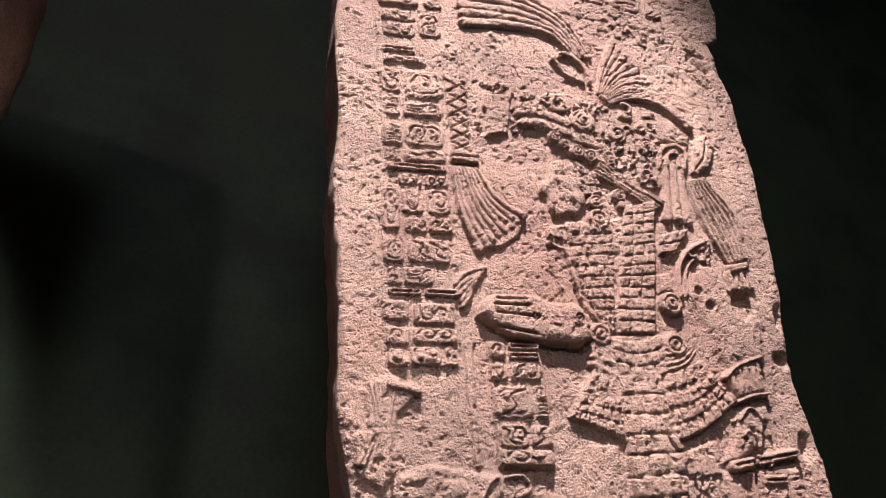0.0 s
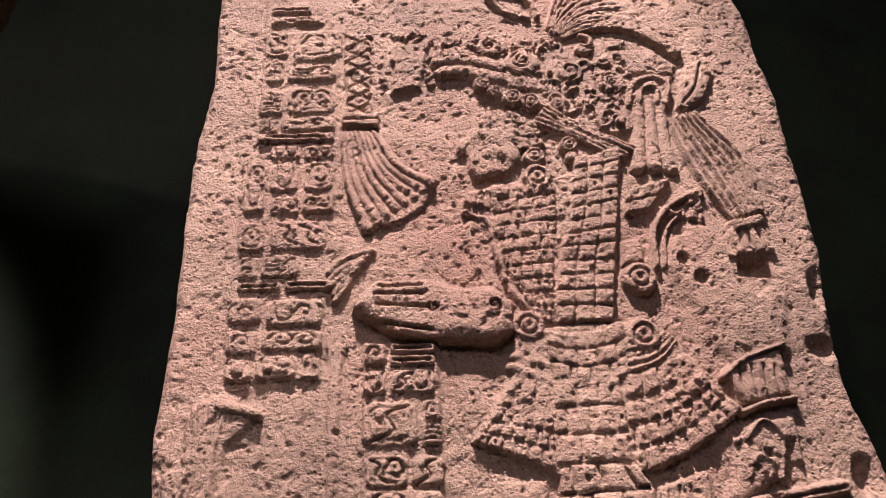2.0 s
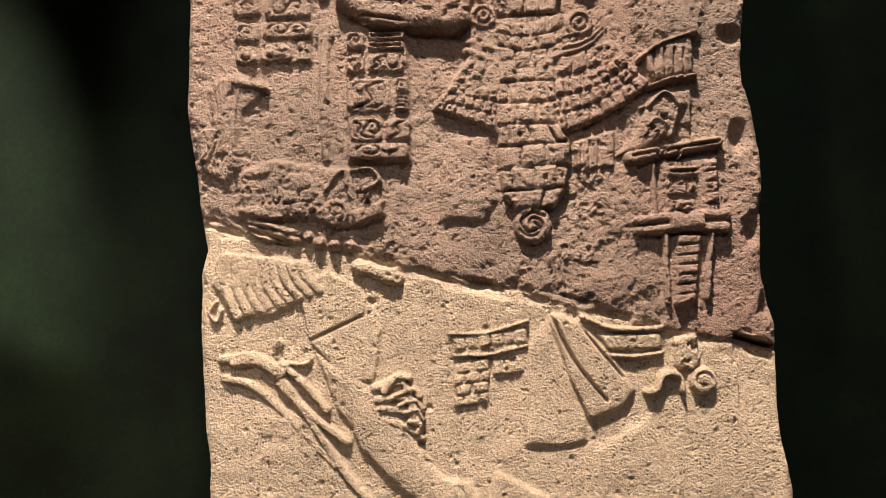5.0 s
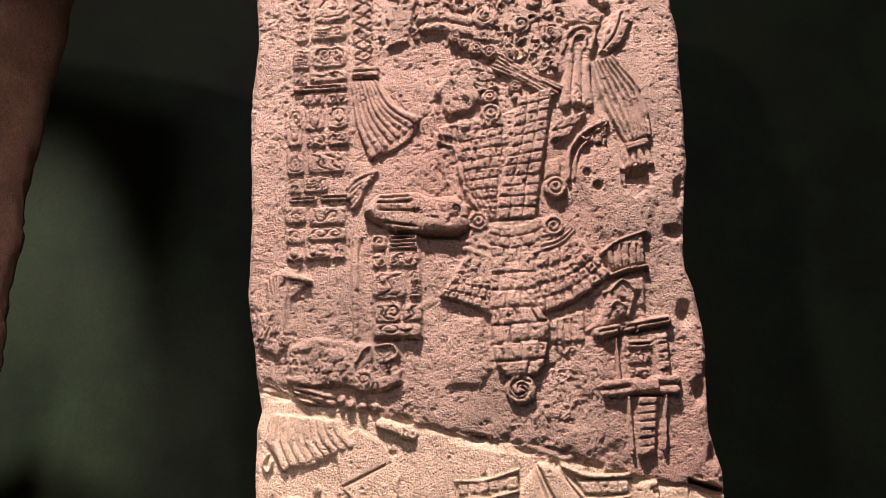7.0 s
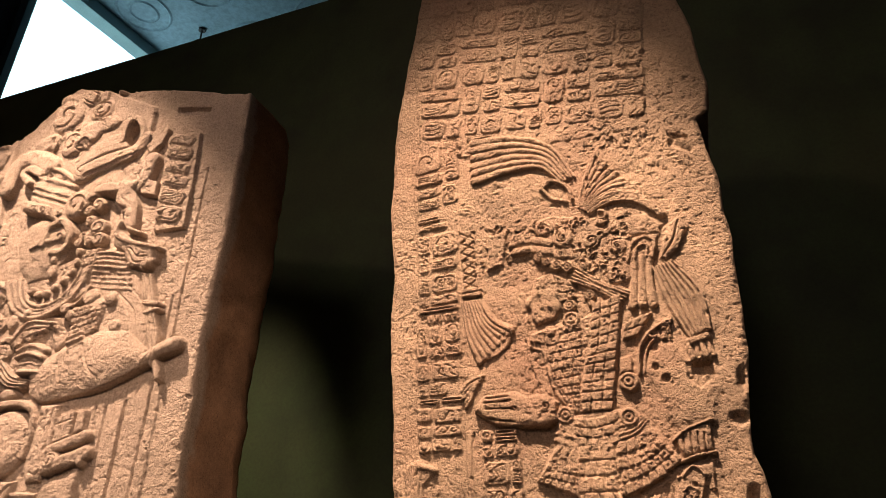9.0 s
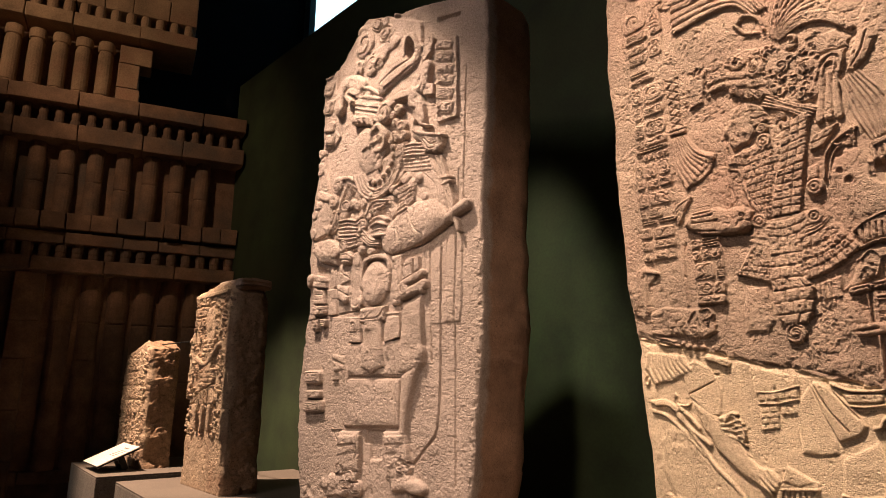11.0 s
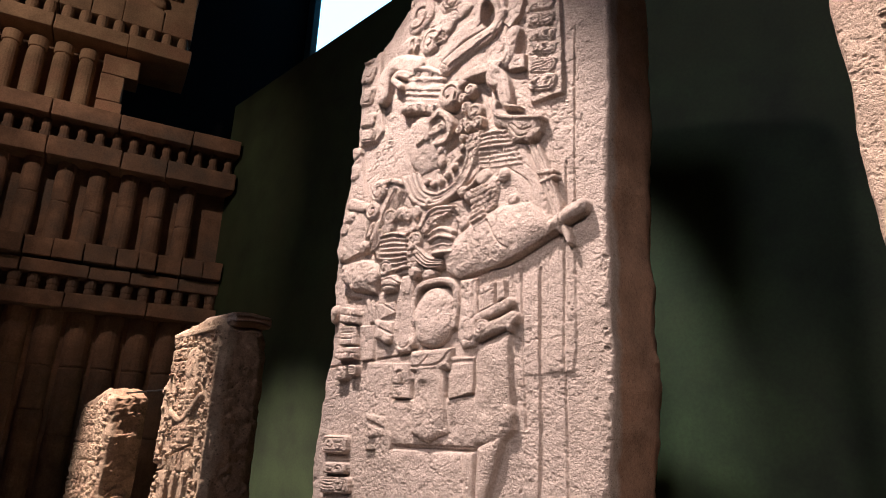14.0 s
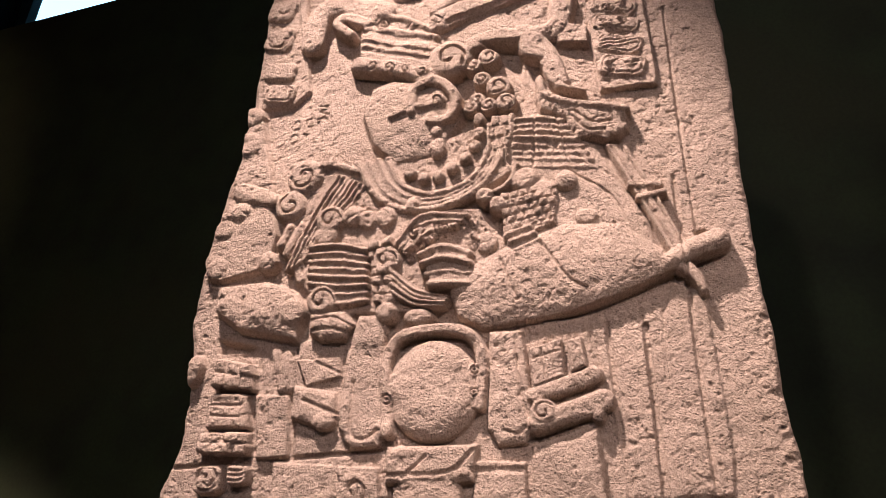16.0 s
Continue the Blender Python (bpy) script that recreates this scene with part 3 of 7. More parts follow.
            p[:, 2] = np.maximum(self.z0, p[:, 2] + np.where(p[:, 2] > self.z0 + 0.01, wob - pull, 0))
            ring = np.arange(count, count + n)
            verts.append(p)
            nxt = np.roll(np.arange(n), -1)
            faces.append(np.stack([last, ring, ring[nxt], last[nxt]], -1))
            last, count = ring, count + n
        verts.append(np.array([[mid[0], thick, mid[2]]]))
        verts, quads = np.vstack(verts), np.vstack(faces)
        fan = np.stack([last, np.full(n, count), np.roll(last, -1)], -1)
        me = bpy.data.meshes.new(name)
        me.vertices.add(len(verts))
        me.vertices.foreach_set("co", verts.astype(np.float32).ravel())
        me.loops.add(quads.size + fan.size)
        me.loops.foreach_set("vertex_index", np.concatenate([quads.ravel(), fan.ravel()]).astype(np.int32))
        me.polygons.add(len(quads) + len(fan))
        me.polygons.foreach_set("loop_start", np.concatenate([np.arange(len(quads)) * 4, quads.size + np.arange(len(fan)) * 3]).astype(np.int32))
        me.update(calc_edges=True)
        me.validate()
        me.materials.append(mat)
        me.shade_smooth()
        ob = new(name, me)
        ob.matrix_world = m
        return tagged(ob, label, category)


# ---- setting ----
solo("floor", block(-8, 7, -7, 9, -0.3, -0.012, 0), FLOOR, kind="structure", label="dark polished stone floor of square slabs", category="floor")
solo("wall_north", block(-0.1, 12.3, 0.0, 0.25, -0.012, 4.9, 0.006), GREEN, kind="structure", label="dark green plastered display wall", category="wall", m=pose(-5.7, 1.9, 0, 0, 0, 4.5))
solo("wall_south", block(-8, 7, -7.2, -7, -0.3, 9.3, 0), BLACK, kind="structure", label="black wall of the hall", category="wall")
solo("wall_east", block(6.8, 7, -7, 9, -0.3, 9.3, 0), BLACK, kind="structure", label="black wall of the hall", category="wall")
solo("wall_far", block(-8, 7, 9, 9.2, -0.3, 9.3, 0), BLACK, kind="structure", label="black wall behind the display wall", category="wall")
west = merged(block(-7.9, -7.75, -7, 3.55, -0.3, 9.3, 0), block(-7.9, -7.75, 3.55, 9, -0.3, 5.6, 0), block(-7.9, -7.75, 8.4, 9, 5.6, 9.3, 0))
solo("wall_west", west, BLACK, kind="structure", label="black end wall with a tall bright opening", category="wall")
solo("ceiling", block(-8, 7, -7, 2.9, 9.2, 9.4, 0), BLACK, kind="structure", label="black ceiling of the hall", category="ceiling")
rings = [block(-8, 7, 2.9, 9, 9.72, 9.9, 0)]
for i in range(9):
    for j in range(4):
        t = bmesh.new()
        for r in (0.22, 0.42):
            loops = [[t.verts.new((-7 + 1.3 * i + (r + d) * math.cos(a * math.tau / 24), 3.6 + 1.3 * j + (r + d) * math.sin(a * math.tau / 24), 9.72 - q)) for a in range(24)] for d, q in ((-0.03, 0), (0, 0.02), (0.03, 0))]
            for u, v in zip(loops, loops[1:]):
                for k in range(24):
                    t.faces.new((u[k], u[(k + 1) % 24], v[(k + 1) % 24], v[k]))
        rings.append(t)
solo("ceiling_far", merged(*rings), BLUE_CEILING, kind="structure", label="blue-grey plaster ceiling with ring relief", category="ceiling")
window = thing("window_1", pose(0, 0, 0), "tall bright daylit window with teal reveals", "window", kind="structure")
part("window_pane", block(-7.86, -7.84, 3.5, 8.45, 5.5, 9.72, 0), DAY, window)
part("window_frame", merged(block(-7.75, -7.55, 3.52, 3.62, 5.5, 9.72, 0.004), block(-7.78, -7.5, 3.62, 8.4, 9.5, 9.72, 0.004), block(-7.75, -7.6, 3.62, 8.4, 5.5, 6.45, 0.004)), TEAL_FRAME, window)

lamp = thing("ceiling_spotlight", pose(-6.4, 5.6, 9.72), "small black ceiling spotlight, switched on", "spotlight")
part("stem", drum(0.015, -0.3, 0.0, 8), METAL, lamp)
part("canopy", drum(0.06, -0.04, 0.0, 16), METAL, lamp)
head = part("lamp_head", drum(0.07, -0.5, -0.28, 16), METAL, lamp, m=pose(0, 0, 0, 0, 0, 0))
part("lens", drum(0.062, -0.515, -0.502, 16), LENS, head, "glowing lens")

# ---- the old facade, rebuilt in stone ----
FAC = pose(-5.6, 1.92, 0, 0, 0, -12.6)
facade = thing("facade", FAC, "dark brown stone temple facade with engaged columns", "facade", kind="structure")
END = -5.6
bays = merged(block(-0.9, -0.16, -2.16, 0.0, 0.0, 2.52, 0), block(-0.9, -0.16, END, -4.75, 0.0, 2.52, 0), block(-0.9, -0.16, -4.75, -2.16, 0.0, 0.62, 0), block(-0.9, -0.16, -4.75, -2.16, 2.28, 2.52, 0), block(-0.9, -0.12, END, 0.0, 2.5, 4.3, 0))
part("core", bays, FACADE, facade)


def course(z0, z1, out, length, seed, mat=FACADE, y0=0.0, y1=END, back=-0.2, name="stone", jig=0.012):
    """A row of long stones butted end to end along the facade."""
    rng = random.Random(seed)
    y, k = y0, 0
    while y > y1 + 0.05:
        ln = min(length * rng.uniform(0.75, 1.3), y - y1)
        bm = block(back, out + rng.uniform(-jig, jig), y - ln + 0.004, y - 0.004, z0 + 0.003, z1 - 0.003, 0.012, 0.008, seed + k, 1)
        part(name, bm, mat, facade)
        y, k = y - ln, k + 1


course(4.19, 4.35, 0.16, 0.55, 1)
course(3.82, 4.0, 0.14, 0.5, 2)
course(2.92, 3.09, 0.10, 0.2, 3, jig=0.02)
course(2.78, 2.90, 0.05, 0.42, 4)
course(2.50, 2.64, 0.07, 0.55, 5)
course(0.50, 0.62, -0.08, 0.6, 6, y0=0.0, y1=-2.0)
course(0.0, 0.16, 0.0, 0.7, 7, y0=0.0, y1=-2.05)
COLUMN = [mesh_of("column", merged(drum(0.083, 3.09, 3.4 + 0.05 * k, 18, 0.03, 0.006, k), drum(0.079, 3.405 + 0.05 * k, 3.82, 18, 0.02, 0.006, k + 9)), FACADE, False) for k in range(3)]
for i in range(20):
    part("column", COLUMN[i * 7 % 3], FACADE, facade, m=pose(-0.06, -0.40 - 0.262 * i, 0, 0, 0, 40 * i))
SMALL = mesh_of("baluster", merged(drum(0.045, 4.0, 4.07, 12, 0.06), drum(0.038, 4.07, 4.19, 12, 0.1)), FACADE)
TINY = mesh_of("baluster", merged(drum(0.046, 2.64, 2.70, 12, 0.08), drum(0.05, 2.70, 2.78, 12, 0.05)), FACADE)
for i in range(36):
    part("baluster", SMALL, FACADE, facade, m=pose(0.02, -0.08 - 0.145 * i, 0))
    part("baluster", TINY, FACADE, facade, m=pose(-0.03, -0.06 - 0.145 * i, 0, 0, 0, 33 * i))
LOW = [mesh_of("engaged_column", merged(drum(0.105, 0.62, 1.25 + 0.2 * k, 18, 0.02, 0.006, k), drum(0.1, 1.255 + 0.2 * k, 2.02, 18, 0.01, 0.006, k + 4), drum(0.104, 2.025, 2.5, 18, 0.02, 0.006, k + 7)), FACADE) for k in range(3)]
for i in range(7):
    part("engaged_column", LOW[i % 3], FACADE, facade, m=pose(-0.17, -0.12 - 0.245 * i, 0, 0, 0, 30 * i))
for k, (a, b) in enumerate(((0.16, 0.72), (0.72, 1.18), (1.18, 1.66), (1.66, 2.02), (2.02, 2.5))):
    part("jamb_stone", block(-0.3, -0.06, -2.02, -1.84 + (0.08 if k > 2 else 0), a + 0.004, b - 0.004, 0.012, 0.008, 40 + k, 2), FACADE, facade)

# upper tier, set back, warmly lit
part("upper_core", block(-0.95, -0.62, END, -1.3, 4.3, 7.4, 0), FRIEZE, facade)
course(4.33, 4.47, -0.16, 0.5, 11, y1=END, y0=-0.9, back=-0.7)
UPPER = mesh_of("frieze_column", merged(drum(0.082, 4.47, 4.56, 18, 0.03), drum(0.07, 4.56, 4.6, 18), drum(0.08, 4.6, 5.1, 18, 0.02, 0.004), drum(0.07, 5.1, 5.13, 18), drum(0.086, 5.13, 5.24, 18, 0.03)), FRIEZE)
for i in range(16):
    part("frieze_column", UPPER, FRIEZE, facade, m=pose(-0.50, -1.52 - 0.225 * i, 0, 0, 0, 50 * i))
for k, (a, b, w) in enumerate(((4.47, 4.72, 0.0), (4.72, 5.02, 0.02), (5.02, 5.24, -0.1))):
    part("corner_stone", block(-0.72, -0.42, -1.38, -1.14 - w, a + 0.004, b - 0.004, 0.012, 0.008, 60 + k, 2), FRIEZE, facade)
course(5.26, 5.42, -0.22, 0.6, 12, FRIEZE, -0.58, END, -0.95)
course(5.56, 5.82, -0.26, 0.34, 13, FRIEZE, -0.60, END, -0.95)
course(5.82, 6.25, -0.30, 0.4, 14, FRIEZE, -0.60, END, -0.95)
course(6.25, 6.7, -0.26, 0.45, 15, FRIEZE, -0.58, END, -0.95)
course(6.7, 7.2, -0.2, 0.5, 16, FRIEZE, -0.58, END, -0.95)
BALL = mesh_of("half_round", drum(0.05, 5.42, 5.56, 12, 0.12), FRIEZE)
for i in range(32):
    part("half_round", BALL, FRIEZE, facade, m=pose(-0.3, -0.68 - 0.155 * i, 0))
g = random.Random(4)
for i in range(9):
    r = g.uniform(0.1, 0.2)
    y, z = -0.95 - 0.42 * i, 6.0 + g.uniform(-0.05, 0.45)
    bm = bmesh.new()
    for q, (ry, rz) in enumerate(((r, r * 0.8), (r * 0.5, r * 0.45))):
        prev = None
        for k in range(15):
            a = k / 14 * 5.0 + i
            ring = [bm.verts.new((-0.28 + 0.05 * math.cos(b * math.tau / 8), y + (ry + 0.05 * math.sin(b * math.tau / 8)) * math.cos(a), z + (rz + 0.05 * math.sin(b * math.tau / 8)) * math.sin(a))) for b in range(8)]
            if prev:
                for b in range(8):
                    bm.faces.new((prev[b], prev[(b + 1) % 8], ring[(b + 1) % 8], ring[b]))
            else:
                bm.faces.new(ring[::-1])
            prev = ring
        bm.faces.new(prev)
    part("scroll", bm, FRIEZE, facade, smooth=True)

# ---- plinths ----


def plinth(m, w, d, h, label):
    """A concrete block over a dark recessed foot, with a smooth top."""
    ob = thing("plinth", m, label, "plinth", "stela plinths")
    part("body", block(0, w, 0, d, 0.07, h - 0.012, 0.006, 0, 0), CONCRETE, ob)
    part("top", block(0.001, w - 0.001, 0.001, d - 0.001, h - 0.012, h, 0.004), PLINTH_TOP, ob)
    part("foot", block(0.06, w - 0.06, 0.06, d, -0.012, 0.07, 0), METAL, ob)
    return ob


plinth(pose(-2.06, 0.40, 0, 0, 0, 0.5), 1.66, 1.70, 0.69, "broad low grey concrete plinth under the wide stela")
plinth(pose(-4.0, 0.62, 0), 1.45, 1.38, 0.745, "grey chiselled concrete plinth under the broken stela")
plinth(pose(-5.4, 0.54, 0), 1.12, 1.05, 0.75, "grey concrete plinth under the small rough stela")
plinth(pose(-0.18, 0.50, 0), 1.5, 1.72, 0.50, "low grey concrete plinth under the tall stela")


def label_stand(m, w, d, lines, label):
    """A slanting white card on a dark wedge, with bars for its print."""
    ob = thing("label_stand", m, label, "label", "label stands")
    part("card", block(0, w, 0, d, 0.006, 0.014, 0.002), CARD, ob)
    part("backing", block(0.004, w - 0.004, 0.004, d - 0.004, -0.006, 0.006, 0.001), METAL, ob)
    part("wedge", block(w * 0.3, w * 0.7, d * 0.55, d * 0.7, -0.14, -0.004, 0.002), METAL, ob)
    part("title", block(w * 0.52, w * 0.78, d * 0.80, d * 0.84, 0.0142, 0.0147, 0), INK, ob)
    for k in range(lines):
        part("print_line", block(w * 0.5, w * (0.9 - 0.05 * (k % 3)), d * (0.7 - 0.06 * k), d * (0.7 - 0.06 * k) + 0.006, 0.0142, 0.0147, 0), INK, ob)
    return ob


label_stand(pose(-2.0, 0.43, 0.735, 23.5, 0, 2), 0.48, 0.33, 6, "white card label with grey print on a dark stand")
label_stand(pose(-4.94, 0.56, 0.795, 23.5, 0, 2), 0.48, 0.33, 5, "white card label with grey print on a dark stand")
label_stand(pose(0.28, 0.55, 0.56, 24, 0, 0), 0.42, 0.26, 6, "white card label at the foot of the tall stela")

# ---- the tall stela ----
a = Slab([(0.5, -0.27), (0.79, -0.29), (1.14, -0.345), (1.28, -0.353), (1.41, -0.368), (1.48, -0.374), (1.542, -0.377), (1.575, -0.371), (1.6, -0.377), (1.64, -0.386), (1.717, -0.397), (1.8, -0.406), (1.886, -0.413), (2.03, -0.42), (2.18, -0.428), (2.42, -0.434), (2.55, -0.445), (2.8, -0.445), (3.03, -0.42), (3.4, -0.36)],
         [(0.5, 0.4), (1.26, 0.424), (1.32, 0.417), (1.4, 0.417), (1.48, 0.42), (1.55, 0.405), (1.63, 0.408), (1.71, 0.413), (1.8, 0.406), (1.834, 0.397), (1.955, 0.406), (2.06, 0.42), (2.25, 0.434), (2.33, 0.438), (2.4, 0.43), (2.5, 0.434), (2.6, 0.416), (2.68, 0.41), (2.71, 0.44), (2.79, 0.453), (3.0, 0.44), (3.4, 0.36)],
         [(-0.45, 3.32), (-0.2, 3.38), (0.1, 3.36), (0.45, 3.3)], 0.50, 500, 1700, 0.006, 3)
a.fill, a.cut = 0.5, 1.7
# rows of glyphs at the top
a.poly([(-0.411, 3.323), (0.335, 3.143), (0.291, 2.627), (0.159, 2.631), (0.007, 2.64), (-0.212, 2.64), (-0.236, 2.653), (-0.346, 2.641)], 0.006, 0.005)
a.cell(-0.369, 3.415, 0.0558, 0.1343, 0.0155, -14.5)
a.cell(-0.293, 3.396, 0.0878, 0.1321, 0.0155, -14.5)
a.cell(-0.195, 3.378, 0.0837, 0.1291, 0.0155, -14.5)
a.cell(-0.127, 3.361, 0.0466, 0.127, 0.0155, -14.9)
a.cell(-0.072, 3.354, 0.0434, 0.126, 0.0155, -14.7)
a.cell(-0.008, 3.338, 0.0774, 0.125, 0.0155, -14.2)
a.cell(0.083, 3.322, 0.0878, 0.1231, 0.0155, -14.5)
a.cell(0.159, 3.302, 0.0599, 0.1211, 0.0155, -14.5)
a.cell(0.228, 3.291, 0.0609, 0.1203, 0.0155, -14.3)
a.cell(0.304, 3.271, 0.0868, 0.1184, 0.0155, -14.7)
a.cell(-0.317, 3.306, 0.1462, 0.0381, 0.0155, -13.8)
a.cell(-0.314, 3.25, 0.1448, 0.0601, 0.0155, -13.2)
a.cell(-0.2, 3.252, 0.0628, 0.103, 0.0155, -13.8)
a.cell(-0.135, 3.262, 0.066, 0.051, 0.0155, -14.0)
a.cell(-0.134, 3.208, 0.0648, 0.043, 0.0155, -13.4)
a.cell(-0.032, 3.252, 0.1244, 0.036, 0.0155, -13.5)
a.cell(-0.032, 3.198, 0.1222, 0.056, 0.0155, -13.2)
a.cell(0.071, 3.202, 0.0689, 0.098, 0.0155, -13.4)
a.cell(0.146, 3.208, 0.0771, 0.049, 0.0155, -13.5)
a.cell(0.143, 3.157, 0.0759, 0.041, 0.0155, -12.9)
a.cell(0.267, 3.192, 0.1492, 0.0351, 0.0155, -13.6)
a.cell(0.263, 3.142, 0.148, 0.0541, 0.0155, -13.3)
a.cell(-0.336, 3.168, 0.0861, 0.0962, 0.0155, -12.7)
a.cell(-0.265, 3.153, 0.0492, 0.0941, 0.0155, -12.9)
a.cell(-0.204, 3.146, 0.0471, 0.0931, 0.0155, -12.3)
a.cell(-0.139, 3.132, 0.0759, 0.092, 0.0155, -12.9)
a.cell(-0.056, 3.12, 0.0728, 0.091, 0.0155, -12.7)
a.cell(0.005, 3.107, 0.042, 0.09, 0.0155, -12.4)
a.cell(0.061, 3.101, 0.0532, 0.089, 0.0155, -11.9)
a.cell(0.134, 3.084, 0.0861, 0.0881, 0.0155, -12.7)
a.cell(0.228, 3.07, 0.0849, 0.0862, 0.0155, -12.2)
a.cell(0.3, 3.054, 0.0541, 0.0853, 0.0155, -11.7)
a.cell(-0.338, 3.058, 0.0653, 0.1002, 0.0155, -11.5)
a.cell(-0.27, 3.069, 0.0684, 0.0501, 0.0155, -11.8)
a.cell(-0.268, 3.016, 0.0673, 0.042, 0.0155, -11.1)
a.cell(-0.162, 3.06, 0.1257, 0.036, 0.0155, -11.9)
a.cell(-0.161, 3.008, 0.1234, 0.054, 0.0155, -11.2)
a.cell(-0.065, 3.015, 0.0541, 0.096, 0.0155, -11.7)
a.cell(-0.006, 3.027, 0.0602, 0.048, 0.0155, -11.5)
a.cell(-0.006, 2.977, 0.0592, 0.04, 0.0155, -11.7)
a.cell(0.103, 3.017, 0.1422, 0.034, 0.0155, -12.2)
a.cell(0.102, 2.967, 0.1398, 0.052, 0.0155, -11.6)
a.cell(0.213, 2.97, 0.0675, 0.0902, 0.0155, -12.0)
a.cell(0.286, 2.978, 0.0704, 0.0451, 0.0155, -11.5)
a.cell(0.282, 2.93, 0.0682, 0.0391, 0.0155, -11.0)
a.cell(-0.339, 2.962, 0.05, 0.0782, 0.0155, -11.5)
a.cell(-0.27, 2.949, 0.0783, 0.0771, 0.0155, -10.3)
a.cell(-0.182, 2.938, 0.0745, 0.076, 0.0155, -11.6)
a.cell(-0.12, 2.927, 0.0418, 0.076, 0.0155, -11.0)
a.cell(-0.071, 2.923, 0.0386, 0.075, 0.0155, -10.4)
a.cell(-0.013, 2.912, 0.0692, 0.073, 0.0155, -10.8)
a.cell(0.07, 2.902, 0.0784, 0.0731, 0.0155, -11.0)
a.cell(0.139, 2.889, 0.053, 0.0721, 0.0155, -10.9)
a.cell(0.202, 2.883, 0.0539, 0.0712, 0.0155, -10.7)
a.cell(0.271, 2.869, 0.0784, 0.0702, 0.0155, -11.0)
a.cell(-0.293, 2.888, 0.13, 0.0371, 0.0155, -10.2)
a.cell(-0.29, 2.836, 0.1289, 0.0551, 0.0155, -9.8)
a.cell(-0.188, 2.845, 0.0559, 0.097, 0.0155, -10.3)
a.cell(-0.128, 2.858, 0.059, 0.049, 0.0155, -10.7)
a.cell(-0.127, 2.807, 0.0579, 0.041, 0.0155, -10.0)
a.cell(-0.034, 2.853, 0.1118, 0.036, 0.0155, -10.3)
a.cell(-0.035, 2.803, 0.1106, 0.053, 0.0155, -9.9)
a.cell(0.059, 2.813, 0.061, 0.093, 0.0155, -10.4)
a.cell(0.128, 2.824, 0.0702, 0.046, 0.0155, -10.7)
a.cell(0.125, 2.775, 0.0691, 0.04, 0.0155, -10.0)
a.cell(0.238, 2.815, 0.1351, 0.0341, 0.0155, -10.2)
a.cell(0.235, 2.767, 0.133, 0.0502, 0.0155, -10.0)
a.cell(-0.311, 2.769, 0.0769, 0.0721, 0.0155, -9.0)
a.cell(-0.246, 2.758, 0.0436, 0.0711, 0.0155, -9.2)
a.cell(-0.191, 2.755, 0.0424, 0.07, 0.0155, -8.1)
a.cell(-0.132, 2.745, 0.0689, 0.069, 0.0155, -9.2)
a.cell(-0.057, 2.739, 0.0649, 0.068, 0.0155, -9.8)
a.cell(-0.001, 2.729, 0.0386, 0.067, 0.0155, -10.4)
a.cell(0.051, 2.727, 0.0475, 0.067, 0.0155, -8.5)
a.cell(0.117, 2.715, 0.0781, 0.0661, 0.0155, -9.6)
a.cell(0.203, 2.707, 0.0771, 0.0651, 0.0155, -9.7)
a.cell(0.27, 2.696, 0.0496, 0.0643, 0.0155, -9.3)
a.cell(-0.314, 2.698, 0.0597, 0.0571, 0.0155, -8.7)
a.cell(-0.252, 2.703, 0.0618, 0.028, 0.0155, -9.3)
a.cell(-0.251, 2.672, 0.0607, 0.022, 0.0155, -8.5)
a.cell(-0.153, 2.699, 0.1134, 0.017, 0.0155, -9.1)
a.cell(-0.153, 2.668, 0.1123, 0.033, 0.0155, -8.7)
# eroded band under the glyph field
a.groove([(-0.349, 2.655), (-0.21, 2.645), (-0.077, 2.629), (0.038, 2.608), (0.163, 2.599), (0.285, 2.604), (0.377, 2.576)], 0.013, 0.008)
a.curls(0.135, 0.3, 2.588, 2.692, 30, 0.01, (0.008, 0.018))
a.oval(0.144, 2.628, 0.018, 0.021, -0.01, -6, 0.006, mode='add')
a.oval(0.158, 2.602, 0.018, 0.02, -0.01, -6, 0.006, mode='add')
a.oval(0.174, 2.614, 0.018, 0.02, -0.01, -6, 0.006, mode='add')
a.oval(0.187, 2.589, 0.018, 0.02, -0.01, -6, 0.006, mode='add')
a.oval(0.203, 2.601, 0.018, 0.02, -0.01, -6, 0.006, mode='add')
a.oval(0.219, 2.614, 0.018, 0.02, -0.01, -7, 0.006, mode='add')
a.oval(0.232, 2.589, 0.018, 0.02, -0.01, -7, 0.006, mode='add')
a.oval(0.248, 2.601, 0.017, 0.02, -0.01, -7, 0.006, mode='add')
a.oval(0.26, 2.576, 0.017, 0.02, -0.01, -7, 0.006, mode='add')
a.oval(0.276, 2.589, 0.017, 0.02, -0.01, -7, 0.006, mode='add')
a.oval(0.292, 2.601, 0.017, 0.02, -0.01, -7, 0.006, mode='add')
a.oval(0.304, 2.576, 0.017, 0.02, -0.01, -7, 0.006, mode='add')
a.oval(0.32, 2.589, 0.017, 0.02, -0.01, -7, 0.006, mode='add')
a.oval(0.332, 2.563, 0.017, 0.02, -0.01, -7, 0.006, mode='add')
a.oval(0.348, 2.576, 0.017, 0.02, -0.01, -8, 0.006, mode='add')
a.oval(0.363, 2.588, 0.017, 0.02, -0.01, -8, 0.006, mode='add')
a.path([(0.294, 2.562), (0.341, 2.565), (0.38, 2.535)], 0.021, 0.016, -0.014, 0.01, mode='add')
